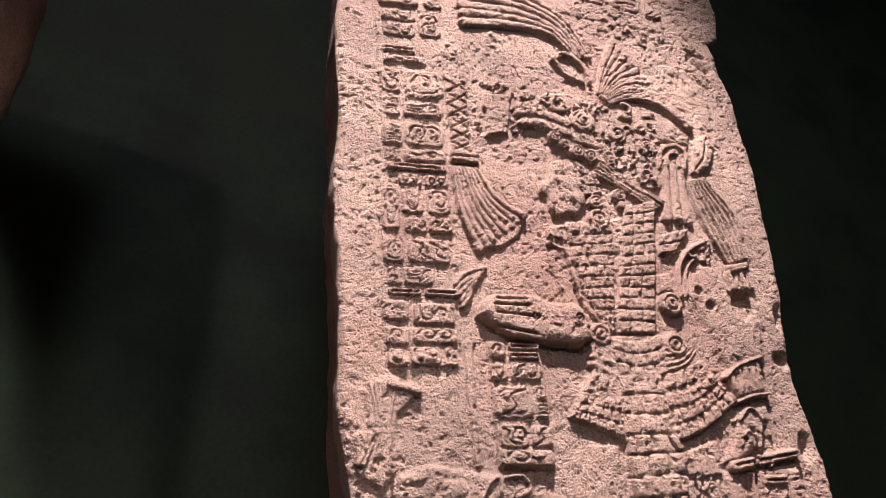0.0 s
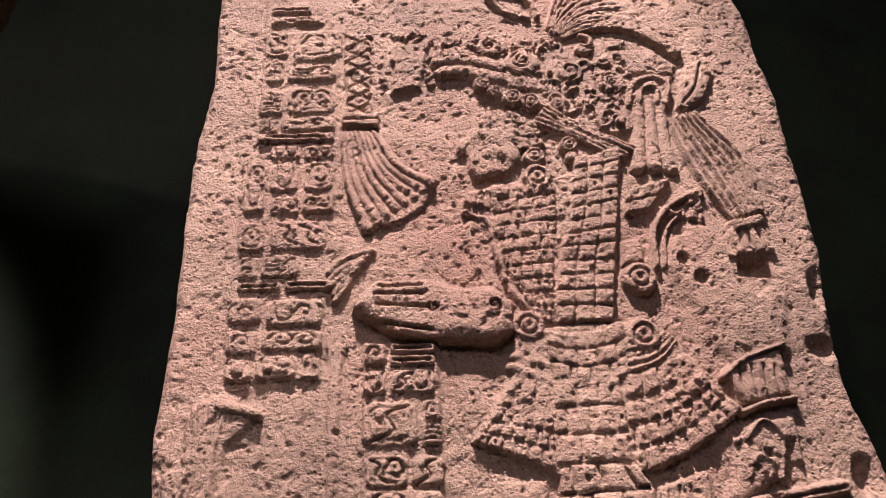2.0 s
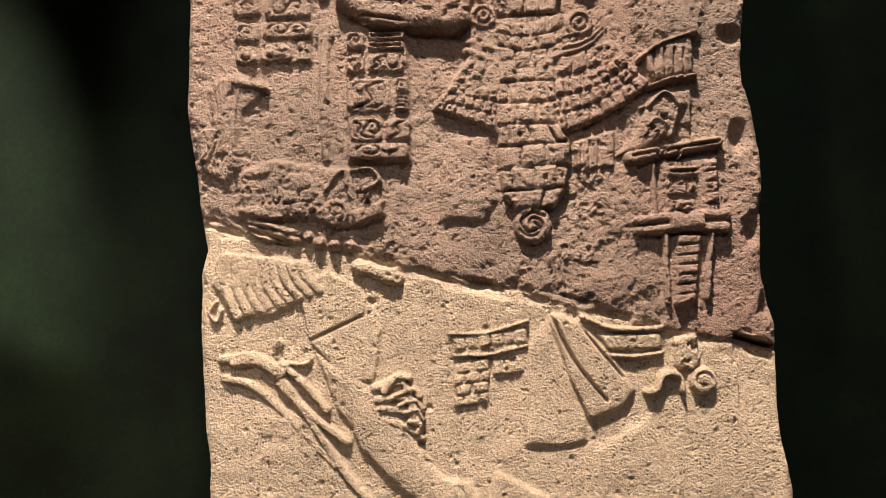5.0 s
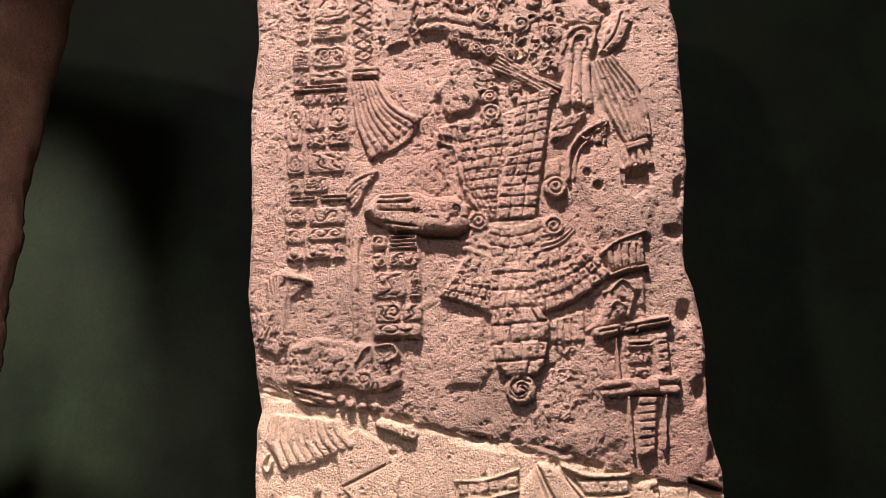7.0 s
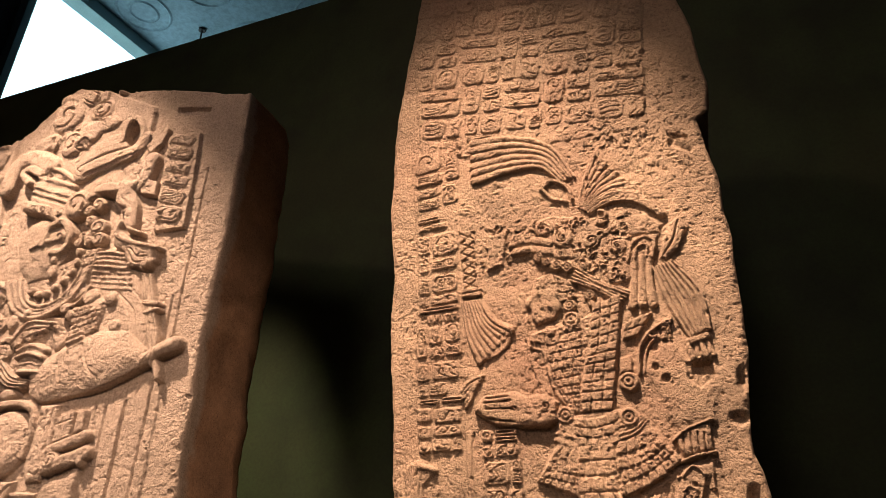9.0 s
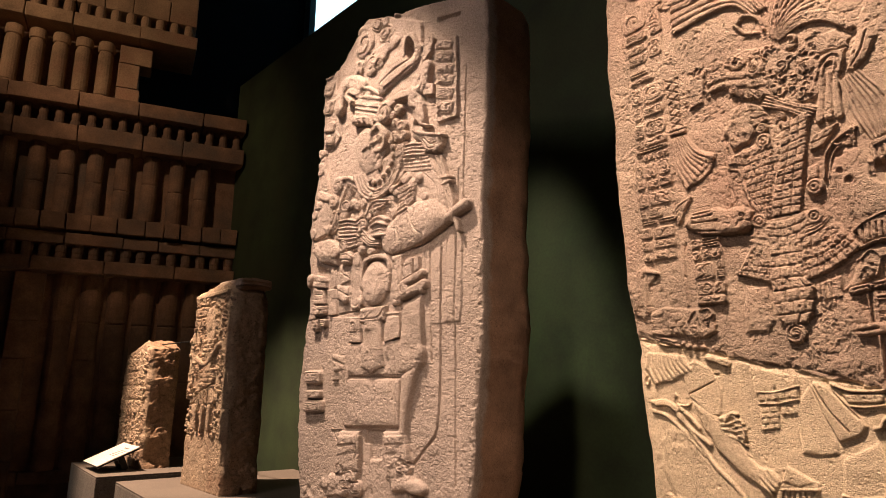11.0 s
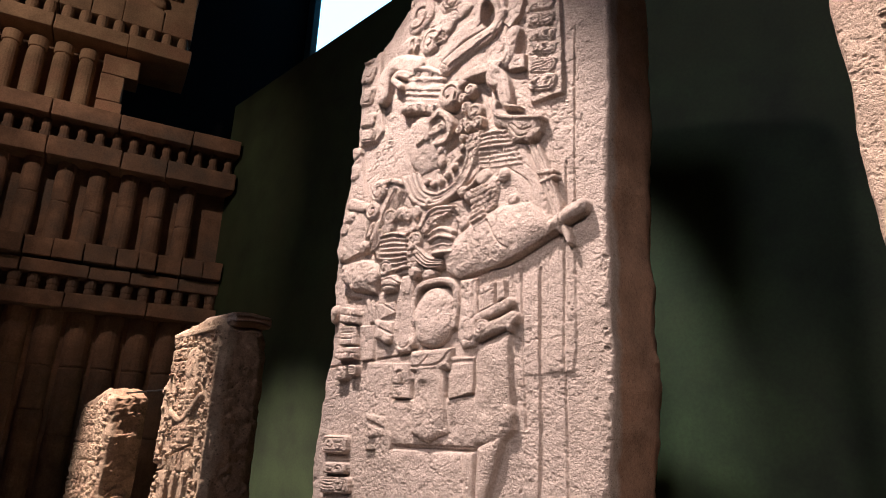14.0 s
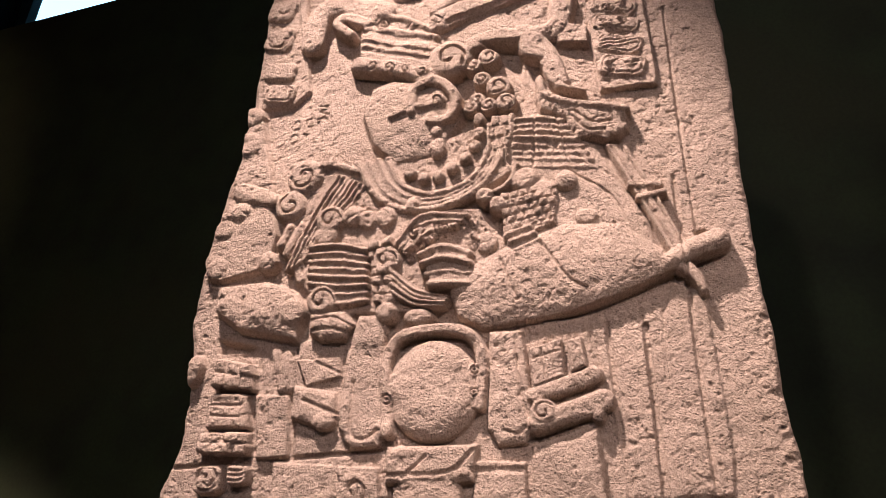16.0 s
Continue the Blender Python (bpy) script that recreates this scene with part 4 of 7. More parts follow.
# glyph column, cell by cell
a.poly([(-0.381, 2.693), (-0.234, 2.708), (-0.232, 2.424), (-0.234, 2.291), (-0.223, 2.06), (-0.227, 2.006), (-0.222, 1.833), (-0.337, 1.832), (-0.349, 1.944), (-0.345, 2.004), (-0.36, 2.151), (-0.345, 2.185), (-0.35, 2.296), (-0.36, 2.416)], 0.007, 0.006)
a.cell(-0.329, 2.655, 0.0904, 0.0763, 0.018, 5.7)
a.cell(-0.323, 2.593, 0.0883, 0.0371, 0.018, 4.5)
a.cell(-0.255, 2.637, 0.0432, 0.1162, 0.018, 5.3)
a.cell(-0.324, 2.55, 0.0722, 0.0292, 0.018, 4.8)
a.cell(-0.259, 2.535, 0.0492, 0.0641, 0.018, 4.7)
a.cell(-0.321, 2.513, 0.0703, 0.0341, 0.018, 4.9)
a.cell(-0.321, 2.462, 0.0692, 0.017, 0.018, 4.1)
a.cell(-0.309, 2.438, 0.0892, 0.0221, 0.018, 3.9)
a.cell(-0.335, 2.384, 0.042, 0.0583, 0.018, 2.7)
a.cell(-0.272, 2.383, 0.0802, 0.0742, 0.018, 3.6)
a.cell(-0.333, 2.325, 0.0311, 0.0473, 0.018, 3.7)
a.cell(-0.276, 2.322, 0.0791, 0.0341, 0.018, 2.9)
a.cell(-0.33, 2.262, 0.0391, 0.0512, 0.018, 2.9)
a.cell(-0.272, 2.266, 0.0751, 0.0541, 0.018, 2.3)
a.cell(-0.33, 2.218, 0.029, 0.0311, 0.018, 2.0)
a.cell(-0.273, 2.22, 0.0821, 0.0301, 0.018, 2.1)
a.cell(-0.288, 2.194, 0.1131, 0.0161, 0.018, 2.5)
a.cell(-0.3, 2.169, 0.045, 0.0251, 0.018, 1.3)
a.cell(-0.253, 2.17, 0.046, 0.0241, 0.018, 2.5)
a.cell(-0.334, 2.107, 0.033, 0.0897, 0.018, 1.7)
a.cell(-0.296, 2.124, 0.043, 0.0542, 0.018, 1.3)
a.cell(-0.25, 2.127, 0.044, 0.0541, 0.018, 1.3)
a.cell(-0.291, 2.077, 0.042, 0.0292, 0.018, 1.4)
a.cell(-0.247, 2.079, 0.044, 0.0301, 0.018, 1.3)
a.cell(-0.328, 2.027, 0.037, 0.0464, 0.018, 1.5)
a.cell(-0.268, 2.03, 0.077, 0.0492, 0.018, 1.5)
a.cell(-0.327, 1.982, 0.027, 0.0352, 0.018, 0.0)
a.cell(-0.287, 1.984, 0.051, 0.0351, 0.018, 0.0)
a.cell(-0.31, 1.955, 0.057, 0.0132, 0.018, 0.0)
a.cell(-0.249, 1.957, 0.06, 0.015, 0.018, 1.0)
a.cell(-0.323, 1.922, 0.044, 0.0382, 0.018, 0.0)
a.cell(-0.262, 1.919, 0.072, 0.0401, 0.018, 0.8)
a.cell(-0.321, 1.881, 0.039, 0.0342, 0.018, 0.0)
a.cell(-0.262, 1.883, 0.076, 0.0291, 0.018, 0.0)
a.cell(-0.321, 1.847, 0.034, 0.0293, 0.018, 0.0)
a.cell(-0.277, 1.85, 0.051, 0.0311, 0.018, 0.0)
a.cell(-0.237, 1.851, 0.023, 0.0331, 0.018, 0.0)
# lattice strip and feather tassel
a.path([(-0.21, 2.413), (-0.2, 2.243)], 0.0468, 0.0384, 0.01, 0.003, dome=0.0)
a.groove([(-0.229, 2.405), (-0.183, 2.378)], 0.005, 0.006)
a.groove([(-0.183, 2.408), (-0.228, 2.375)], 0.0045, 0.006)
a.groove([(-0.228, 2.375), (-0.182, 2.348)], 0.0045, 0.006)
a.groove([(-0.183, 2.378), (-0.226, 2.346)], 0.0045, 0.006)
a.groove([(-0.226, 2.346), (-0.181, 2.32)], 0.0045, 0.006)
a.groove([(-0.182, 2.348), (-0.225, 2.318)], 0.0045, 0.006)
a.groove([(-0.225, 2.318), (-0.181, 2.292)], 0.0045, 0.006)
a.groove([(-0.181, 2.32), (-0.224, 2.29)], 0.0045, 0.006)
a.groove([(-0.224, 2.29), (-0.18, 2.266)], 0.0045, 0.006)
a.groove([(-0.181, 2.292), (-0.223, 2.264)], 0.0045, 0.006)
a.groove([(-0.223, 2.264), (-0.18, 2.24)], 0.0045, 0.006)
a.groove([(-0.18, 2.266), (-0.222, 2.238)], 0.0045, 0.006)
a.oval(-0.184, 2.395, 0.0161, 0.023, -0.014, 0, 0.004, mode='add')
a.oval(-0.183, 2.364, 0.0144, 0.022, -0.014, 0, 0.004, mode='add')
a.oval(-0.183, 2.331, 0.0145, 0.021, -0.014, 0, 0.004, mode='add')
a.oval(-0.182, 2.303, 0.0129, 0.021, -0.014, 0, 0.004, mode='add')
a.oval(-0.181, 2.273, 0.0145, 0.02, -0.014, 0, 0.004, mode='add')
a.box(-0.197, 2.228, 0.0544, 0.025, 0.02, 0, 0.3, 0.003, dome=0.0)
a.groove([(-0.223, 2.226), (-0.17, 2.23)], 0.0045, 0.006)
a.poly([(-0.228, 2.207), (-0.174, 2.211), (-0.133, 2.149), (-0.086, 2.124), (-0.093, 2.105), (-0.103, 2.076), (-0.138, 2.051), (-0.188, 2.038), (-0.211, 2.109)], 0.012, 0.004)
a.bundle([(-0.222, 2.203), (-0.208, 2.118), (-0.179, 2.043)], [(-0.178, 2.207), (-0.145, 2.149), (-0.094, 2.116)], 8, 0.021)
# shell ornament beside the tassel
a.bundle([(-0.225, 1.975), (-0.207, 1.995), (-0.171, 2.009)], [(-0.214, 1.936), (-0.205, 1.949), (-0.195, 1.975)], 5, 0.015)
# long plumes
a.bundle([(-0.188, 2.689), (-0.066, 2.677), (0.032, 2.624), (0.091, 2.516)], [(-0.185, 2.562), (-0.08, 2.574), (0.001, 2.565), (0.053, 2.51)], 6, 0.02)
a.path([(0.004, 2.495), (0.033, 2.515), (0.071, 2.489), (0.081, 2.452)], 0.0141, 0.0121, 0.018, 0.003, dome=0.0049)
a.path([(0.006, 2.493), (0.028, 2.462), (0.066, 2.447)], 0.0121, 0.01, 0.016, 0.003, dome=0.0042)
a.oval(-0.047, 2.447, 0.0308, 0.035, -0.016, 0, 0.004, mode='add')
a.oval(-0.013, 2.469, 0.026, 0.024, -0.014, 0, 0.004, mode='add')
a.oval(0.036, 2.438, 0.0161, 0.016, -0.01, 0, 0.004, mode='add')
a.curls(-0.169, -0.088, 2.298, 2.409, 22, 0.014, (0.0072, 0.0163))
a.poly([(-0.148, 2.379), (-0.095, 2.388), (-0.11, 2.291), (-0.154, 2.281)], 0.016, 0.005)
a.bundle([(0.095, 2.422), (0.107, 2.468), (0.123, 2.511), (0.147, 2.565)], [(0.118, 2.4), (0.178, 2.422), (0.238, 2.413), (0.294, 2.365)], 13, 0.02)
a.poly([(0.165, 2.345), (0.187, 2.374), (0.255, 2.375), (0.292, 2.34), (0.282, 2.315), (0.215, 2.319)], 0.014, 0.006, dome=0.02)
a.poly([(0.272, 2.25), (0.301, 2.336), (0.33, 2.352), (0.345, 2.32), (0.32, 2.267), (0.289, 2.244)], 0.02, 0.005, dome=0.02)
a.groove([(0.326, 2.339), (0.308, 2.289), (0.283, 2.257)], 0.0045, 0.007)
# crest: snout, scrolls and beads
a.poly([(-0.091, 2.343), (-0.077, 2.373), (-0.029, 2.401), (0.024, 2.412), (0.075, 2.399), (0.119, 2.37), (0.214, 2.314), (0.281, 2.317), (0.262, 2.258), (0.192, 2.201), (0.121, 2.198), (0.08, 2.25), (0.006, 2.258), (-0.026, 2.301), (-0.079, 2.32)], 0.011, 0.006)
a.bundle([(-0.085, 2.343), (-0.041, 2.351), (0.013, 2.333)], [(-0.079, 2.322), (-0.034, 2.322), (0.015, 2.308)], 2, 0.022)
a.curls(-0.076, -0.014, 2.347, 2.396, 14, 0.02, (0.0072, 0.0145))
a.disc(0.049, 2.343, 0.029, 0.024, False)
a.disc(-0.001, 2.375, 0.0216, 0.024, False)
a.disc(0.181, 2.298, 0.024, 0.024, False)
a.disc(0.12, 2.321, 0.022, 0.024, False)
a.disc(0.049, 2.343, 0.0154, 0.028, False)
a.disc(0.181, 2.298, 0.013, 0.028, True)
a.curls(0.079, 0.223, 2.314, 2.386, 30, 0.021, (0.009, 0.017))
a.curls(0.086, 0.212, 2.256, 2.296, 26, 0.021, (0.0081, 0.0154))
a.disc(-0.016, 2.297, 0.0136, 0.024, True)
a.disc(0.002, 2.282, 0.012, 0.024, True)
a.disc(0.029, 2.269, 0.0162, 0.024, True)
a.disc(0.055, 2.261, 0.0153, 0.024, True)
a.disc(0.095, 2.256, 0.0118, 0.024, True)
a.quilt([(0.016, 2.315), (0.025, 2.29)], [(0.106, 2.308), (0.097, 2.273)], 1, 5, 0.022, pit=0.4, sag=0.0, brick=True)
a.path([(0.2, 2.253), (0.213, 2.293), (0.243, 2.311), (0.266, 2.295), (0.257, 2.256)], 0.0117, 0.0117, 0.02, 0.003, dome=0.0041)
a.path([(0.217, 2.256), (0.226, 2.284), (0.248, 2.287), (0.245, 2.258)], 0.009, 0.0091, 0.022, 0.003, dome=0.0032)
a.bundle([(0.081, 2.252), (0.136, 2.207), (0.197, 2.175)], [(0.057, 2.225), (0.114, 2.196), (0.172, 2.151)], 5, 0.019)
a.bundle([(0.219, 2.259), (0.208, 2.196), (0.199, 2.14)], [(0.25, 2.258), (0.243, 2.192), (0.244, 2.14)], 3, 0.02)
a.bundle([(0.256, 2.227), (0.277, 2.135), (0.31, 2.054)], [(0.298, 2.24), (0.348, 2.155), (0.357, 2.069)], 7, 0.02)
a.box(0.329, 2.047, 0.0496, 0.018, 0.022, 14, 0.5, 0.003, dome=0.006)
a.bundle([(0.309, 2.034), (0.311, 2.005)], [(0.345, 2.044), (0.353, 2.011)], 4, 0.016)
a.curls(-0.02, 0.108, 2.354, 2.397, 26, 0.024, (0.0063, 0.0118))
a.curls(0.016, 0.098, 2.285, 2.321, 12, 0.024, (0.0054, 0.0108))
a.curls(0.104, 0.195, 2.217, 2.257, 14, 0.022, (0.0072, 0.0135))
# head in profile, kept plain, with ear discs
a.poly([(-0.028, 2.243), (0.01, 2.253), (0.033, 2.216), (0.035, 2.155), (0.011, 2.127), (-0.031, 2.12), (-0.043, 2.138), (-0.043, 2.16), (-0.059, 2.171), (-0.057, 2.186), (-0.041, 2.202)], 0.019, 0.005, dome=0.015)
a.disc(0.052, 2.159, 0.0168, 0.026, True)
a.disc(0.054, 2.123, 0.0226, 0.026, True)
a.disc(0.103, 2.179, 0.0144, 0.026, True)
a.disc(0.105, 2.157, 0.0096, 0.026, True)
a.disc(0.005, 2.162, 0.0089, 0.026, True)
a.quilt([(0.018, 2.247), (0.028, 2.169)], [(0.059, 2.222), (0.072, 2.181)], 3, 2, 0.021, pit=0.3, sag=0.0, brick=True)
# bead cape
a.poly([(-0.049, 2.1), (-0.006, 2.115), (0.085, 2.127), (0.178, 2.175), (0.132, 1.904), (0.039, 1.9), (0.002, 1.947), (-0.014, 2.018), (-0.048, 2.077)], 0.013, 0.006)
a.quilt([(-0.007, 2.106), (-0.008, 2.043), (-0.002, 1.986), (0.037, 1.907)], [(0.078, 2.119), (0.074, 2.058), (0.063, 1.979), (0.056, 1.903)], 10, 4, 0.021, pit=0.15, sag=0.0, brick=True)
a.quilt([(0.106, 2.155), (0.092, 2.063), (0.066, 1.979), (0.059, 1.905)], [(0.176, 2.172), (0.157, 2.064), (0.142, 1.98), (0.13, 1.905)], 12, 3, 0.023, pit=0.15, sag=0.0, brick=False)
a.quilt([(-0.051, 2.097), (-0.05, 2.077)], [(-0.002, 2.113), (-0.004, 2.061)], 1, 5, 0.022, pit=0, sag=0.0, brick=True)
a.path([(-0.049, 2.067), (-0.02, 2.053), (-0.011, 2.01), (-0.0, 1.966)], 0.0096, 0.0096, 0.018, 0.003, dome=0.0034)
a.path([(-0.037, 2.039), (-0.027, 1.993), (-0.019, 1.956)], 0.0355, 0.0252, 0.01, 0.003, dome=0.0124)
a.poly([(0.081, 2.099), (0.098, 2.099), (0.084, 2.028), (0.066, 2.011)], 0.014, 0.004)
# shoulder, sleeve and upper arm
a.quilt([(0.174, 2.101), (0.168, 2.06)], [(0.24, 2.122), (0.198, 2.065)], 2, 3, 0.018, pit=0.1, sag=0.0, brick=True)
a.poly([(0.155, 2.021), (0.183, 2.026), (0.182, 1.987), (0.151, 1.983)], 0.016, 0.004, dome=0.01)
a.disc(0.17, 1.964, 0.0232, 0.025, True)
a.disc(0.162, 1.887, 0.0217, 0.026, True)
a.disc(0.024, 1.9, 0.021, 0.025, True)
a.path([(0.195, 1.98), (0.203, 2.039), (0.233, 2.077), (0.276, 2.097)], 0.0088, 0.0104, 0.02, 0.003, dome=0.0036)
a.path([(0.207, 1.981), (0.216, 2.031), (0.242, 2.062)], 0.008, 0.008, 0.015, 0.003, dome=0.0028)
a.curls(0.238, 0.274, 2.049, 2.098, 12, 0.019, (0.0081, 0.0145))
a.poly([(0.199, 1.98), (0.227, 2.048), (0.277, 2.048), (0.304, 2.005), (0.356, 1.943), (0.338, 1.865), (0.263, 1.842), (0.238, 1.886), (0.226, 1.941)], 0.016, 0.012, dome=0.05)
a.poly([(0.294, 1.996), (0.349, 1.997), (0.351, 1.966), (0.317, 1.939), (0.297, 1.959)], -0.03, 0.008, mode='add')
a.oval(0.231, 1.992, 0.016, 0.017, -0.016, 0, 0.004, mode='add')
a.oval(0.25, 1.965, 0.0192, 0.019, -0.016, 0, 0.004, mode='add')
a.oval(0.234, 2.038, 0.0208, 0.022, -0.016, 0, 0.004, mode='add')
a.oval(0.203, 2.058, 0.0112, 0.013, -0.016, 0, 0.004, mode='add')
a.poly([(0.194, 1.935), (0.218, 1.938), (0.213, 1.87), (0.195, 1.895)], -0.014, 0.008, mode='add')
# forearm and open hand
a.poly([(-0.169, 1.904), (-0.193, 1.92), (-0.187, 1.938), (-0.168, 1.959), (-0.091, 1.965), (-0.07, 1.952), (-0.016, 1.953), (0.007, 1.932), (0.006, 1.889), (-0.016, 1.875), (-0.081, 1.878), (-0.135, 1.883)], 0.044, 0.004, dome=0.02)
a.groove([(-0.159, 1.949), (-0.106, 1.951)], 0.0045, 0.009)
a.groove([(-0.164, 1.938), (-0.106, 1.939)], 0.0045, 0.009)
a.groove([(-0.161, 1.924), (-0.098, 1.921)], 0.0045, 0.009)
a.groove([(-0.168, 1.904), (-0.12, 1.894), (-0.094, 1.891)], 0.0045, 0.009)
a.disc(-0.091, 1.922, 0.0091, 0.048, False)
a.disc(-0.018, 1.922, 0.0112, 0.048, False)
a.poly([(-0.086, 1.874), (0.002, 1.881), (-0.001, 1.822), (-0.078, 1.801)], -0.008, 0.008, mode='add')
# strip of glyphs under the hand
a.poly([(-0.176, 1.88), (-0.087, 1.88), (-0.079, 1.683), (-0.17, 1.683)], 0.012, 0.004)
a.cell(-0.161, 1.863, 0.029, 0.031, 0.024, 0.0)
a.cell(-0.117, 1.871, 0.056, 0.014, 0.024, 0.0)
a.cell(-0.117, 1.856, 0.056, 0.014, 0.024, 0.0)
a.cell(-0.16, 1.829, 0.028, 0.032, 0.024, 0.0)
a.cell(-0.117, 1.831, 0.056, 0.031, 0.024, 0.0)
a.cell(-0.141, 1.781, 0.067, 0.055, 0.024, 0.0)
a.cell(-0.094, 1.797, 0.022, 0.027, 0.024, 0.0)
a.cell(-0.094, 1.769, 0.023, 0.027, 0.024, 0.0)
a.cell(-0.144, 1.73, 0.049, 0.037, 0.024, -1.2)
a.cell(-0.099, 1.73, 0.038, 0.036, 0.024, 0.0)
a.cell(-0.125, 1.698, 0.088, 0.027, 0.024, -0.7)
a.path([(-0.207, 1.873), (-0.207, 1.796), (-0.201, 1.69)], 0.016, 0.0128, 0.01, 0.003, dome=0.0056)
a.groove([(-0.221, 1.873), (-0.217, 1.754)], 0.0045, 0.007)
a.groove([(-0.196, 1.873), (-0.197, 1.754)], 0.0045, 0.007)
# belt
a.poly([(0.007, 1.895), (0.045, 1.9), (0.138, 1.907), (0.198, 1.887), (0.254, 1.795), (0.123, 1.719), (0.043, 1.72), (-0.048, 1.762), (-0.002, 1.838)], 0.015, 0.006)
a.quilt([(0.04, 1.895), (0.047, 1.832)], [(0.14, 1.907), (0.138, 1.837)], 3, 4, 0.025, pit=0.05, sag=0.0108, brick=True)
a.bundle([(0.138, 1.842), (0.172, 1.854), (0.2, 1.879)], [(0.136, 1.87), (0.165, 1.874), (0.189, 1.89)], 4, 0.021)
a.bundle([(0.004, 1.861), (0.027, 1.854), (0.047, 1.845)], [(-0.001, 1.847), (0.02, 1.838), (0.042, 1.83)], 2, 0.02)
# flared skirt
a.quilt([(-0.001, 1.837), (-0.017, 1.806)], [(0.044, 1.83), (0.043, 1.797)], 1, 3, 0.02, pit=0, sag=0.0, brick=True)
a.quilt([(-0.022, 1.795), (-0.051, 1.76)], [(0.043, 1.79), (0.041, 1.728)], 3, 6, 0.022, pit=0.25, sag=0.0, brick=True)
a.quilt([(0.135, 1.838), (0.126, 1.807)], [(0.206, 1.867), (0.219, 1.84)], 1, 4, 0.021, pit=0.3, sag=0.0054, brick=True)
a.quilt([(0.125, 1.804), (0.123, 1.721)], [(0.219, 1.839), (0.26, 1.795)], 3, 8, 0.023, pit=0.3, sag=0.0108, brick=True)
a.quilt([(0.045, 1.83), (0.042, 1.736), (0.042, 1.687), (0.05, 1.63), (0.068, 1.614)], [(0.126, 1.834), (0.124, 1.736), (0.144, 1.709), (0.135, 1.639), (0.117, 1.618)], 7, 3, 0.025, pit=0.25, sag=0.0, brick=True)
a.disc(0.089, 1.593, 0.0272, 0.022, False)
a.groove([(0.105, 1.604), (0.088, 1.609), (0.073, 1.597), (0.082, 1.582), (0.098, 1.588), (0.092, 1.595)], 0.0045, 0.009)
# thighs, kept plain, and the kilt
a.poly([(-0.029, 1.724), (0.031, 1.72), (0.034, 1.65), (0.042, 1.629), (0.023, 1.597), (-0.039, 1.598), (-0.038, 1.679)], 0.014, 0.008, dome=0.03)
a.poly([(0.147, 1.711), (0.208, 1.729), (0.206, 1.674), (0.151, 1.668)], 0.014, 0.004)
a.groove([(0.16, 1.711), (0.159, 1.673)], 0.0045, 0.006)
a.groove([(0.171, 1.711), (0.171, 1.673)], 0.0045, 0.006)
a.groove([(0.184, 1.711), (0.183, 1.673)], 0.0045, 0.006)
a.poly([(0.148, 1.668), (0.237, 1.686), (0.262, 1.596), (0.262, 1.503), (0.191, 1.473), (0.146, 1.504), (0.197, 1.566)], 0.009, 0.012, dome=0.04)
a.poly([(0.155, 1.652), (0.179, 1.649), (0.172, 1.605), (0.196, 1.55), (0.156, 1.535), (0.144, 1.59)], -0.01, 0.008, mode='add')
a.curls(0.147, 0.187, 1.527, 1.646, 26, 0.006, (0.004, 0.0097))
# cuff and the bundle of staffs at the hip
a.poly([(0.248, 1.837), (0.279, 1.856), (0.325, 1.87), (0.323, 1.811), (0.262, 1.799)], 0.02, 0.004, dome=0.01)
a.path([(0.247, 1.833), (0.276, 1.854), (0.327, 1.872)], 0.0081, 0.0081, 0.026, 0.003, dome=0.0028)
a.path([(0.257, 1.79), (0.291, 1.802), (0.324, 1.807)], 0.008, 0.008, 0.024, 0.003, dome=0.0028)
a.groove([(0.267, 1.846), (0.267, 1.804)], 0.0045, 0.008)
a.groove([(0.282, 1.846), (0.282, 1.804)], 0.0045, 0.008)
a.groove([(0.296, 1.846), (0.296, 1.804)], 0.0045, 0.008)
a.groove([(0.309, 1.846), (0.309, 1.804)], 0.0045, 0.008)
a.poly([(0.207, 1.69), (0.232, 1.719), (0.257, 1.782), (0.319, 1.788), (0.316, 1.735), (0.271, 1.71), (0.238, 1.694)], 0.018, 0.006, dome=0.02)
a.path([(0.255, 1.761), (0.277, 1.781), (0.296, 1.761), (0.284, 1.719)], 0.0072, 0.0072, 0.025, 0.003, dome=0.0025)
a.path([(0.248, 1.719), (0.262, 1.742), (0.278, 1.735)], 0.0064, 0.0064, 0.025, 0.003, dome=0.0022)
a.curls(0.243, 0.28, 1.71, 1.761, 10, 0.024, (0.0056, 0.0096))
a.poly([(0.294, 1.761), (0.31, 1.761), (0.309, 1.717), (0.285, 1.717)], -0.012, 0.008, mode='add')
a.path([(0.228, 1.687), (0.27, 1.695), (0.351, 1.71)], 0.0208, 0.016, 0.026, 0.003, dome=0.0073)
a.groove([(0.231, 1.689), (0.349, 1.708)], 0.0045, 0.008)
a.curls(0.263, 0.31, 1.687, 1.704, 6, 0.028, (0.0063, 0.0099))
a.poly([(0.268, 1.681), (0.349, 1.689), (0.347, 1.602), (0.267, 1.596)], 0.014, 0.004)
a.cell(0.298, 1.666, 0.045, 0.019, 0.024, -1.3)
a.cell(0.296, 1.642, 0.045, 0.0221, 0.024, 0.0)
a.cell(0.294, 1.617, 0.045, 0.0221, 0.024, 0.0)
a.quilt([(0.327, 1.681), (0.325, 1.604)], [(0.349, 1.685), (0.346, 1.605)], 5, 1, 0.022, pit=0, sag=0.0, brick=True)
a.path([(0.259, 1.677), (0.26, 1.608)], 0.0064, 0.0064, 0.02, 0.003, dome=0.0022)
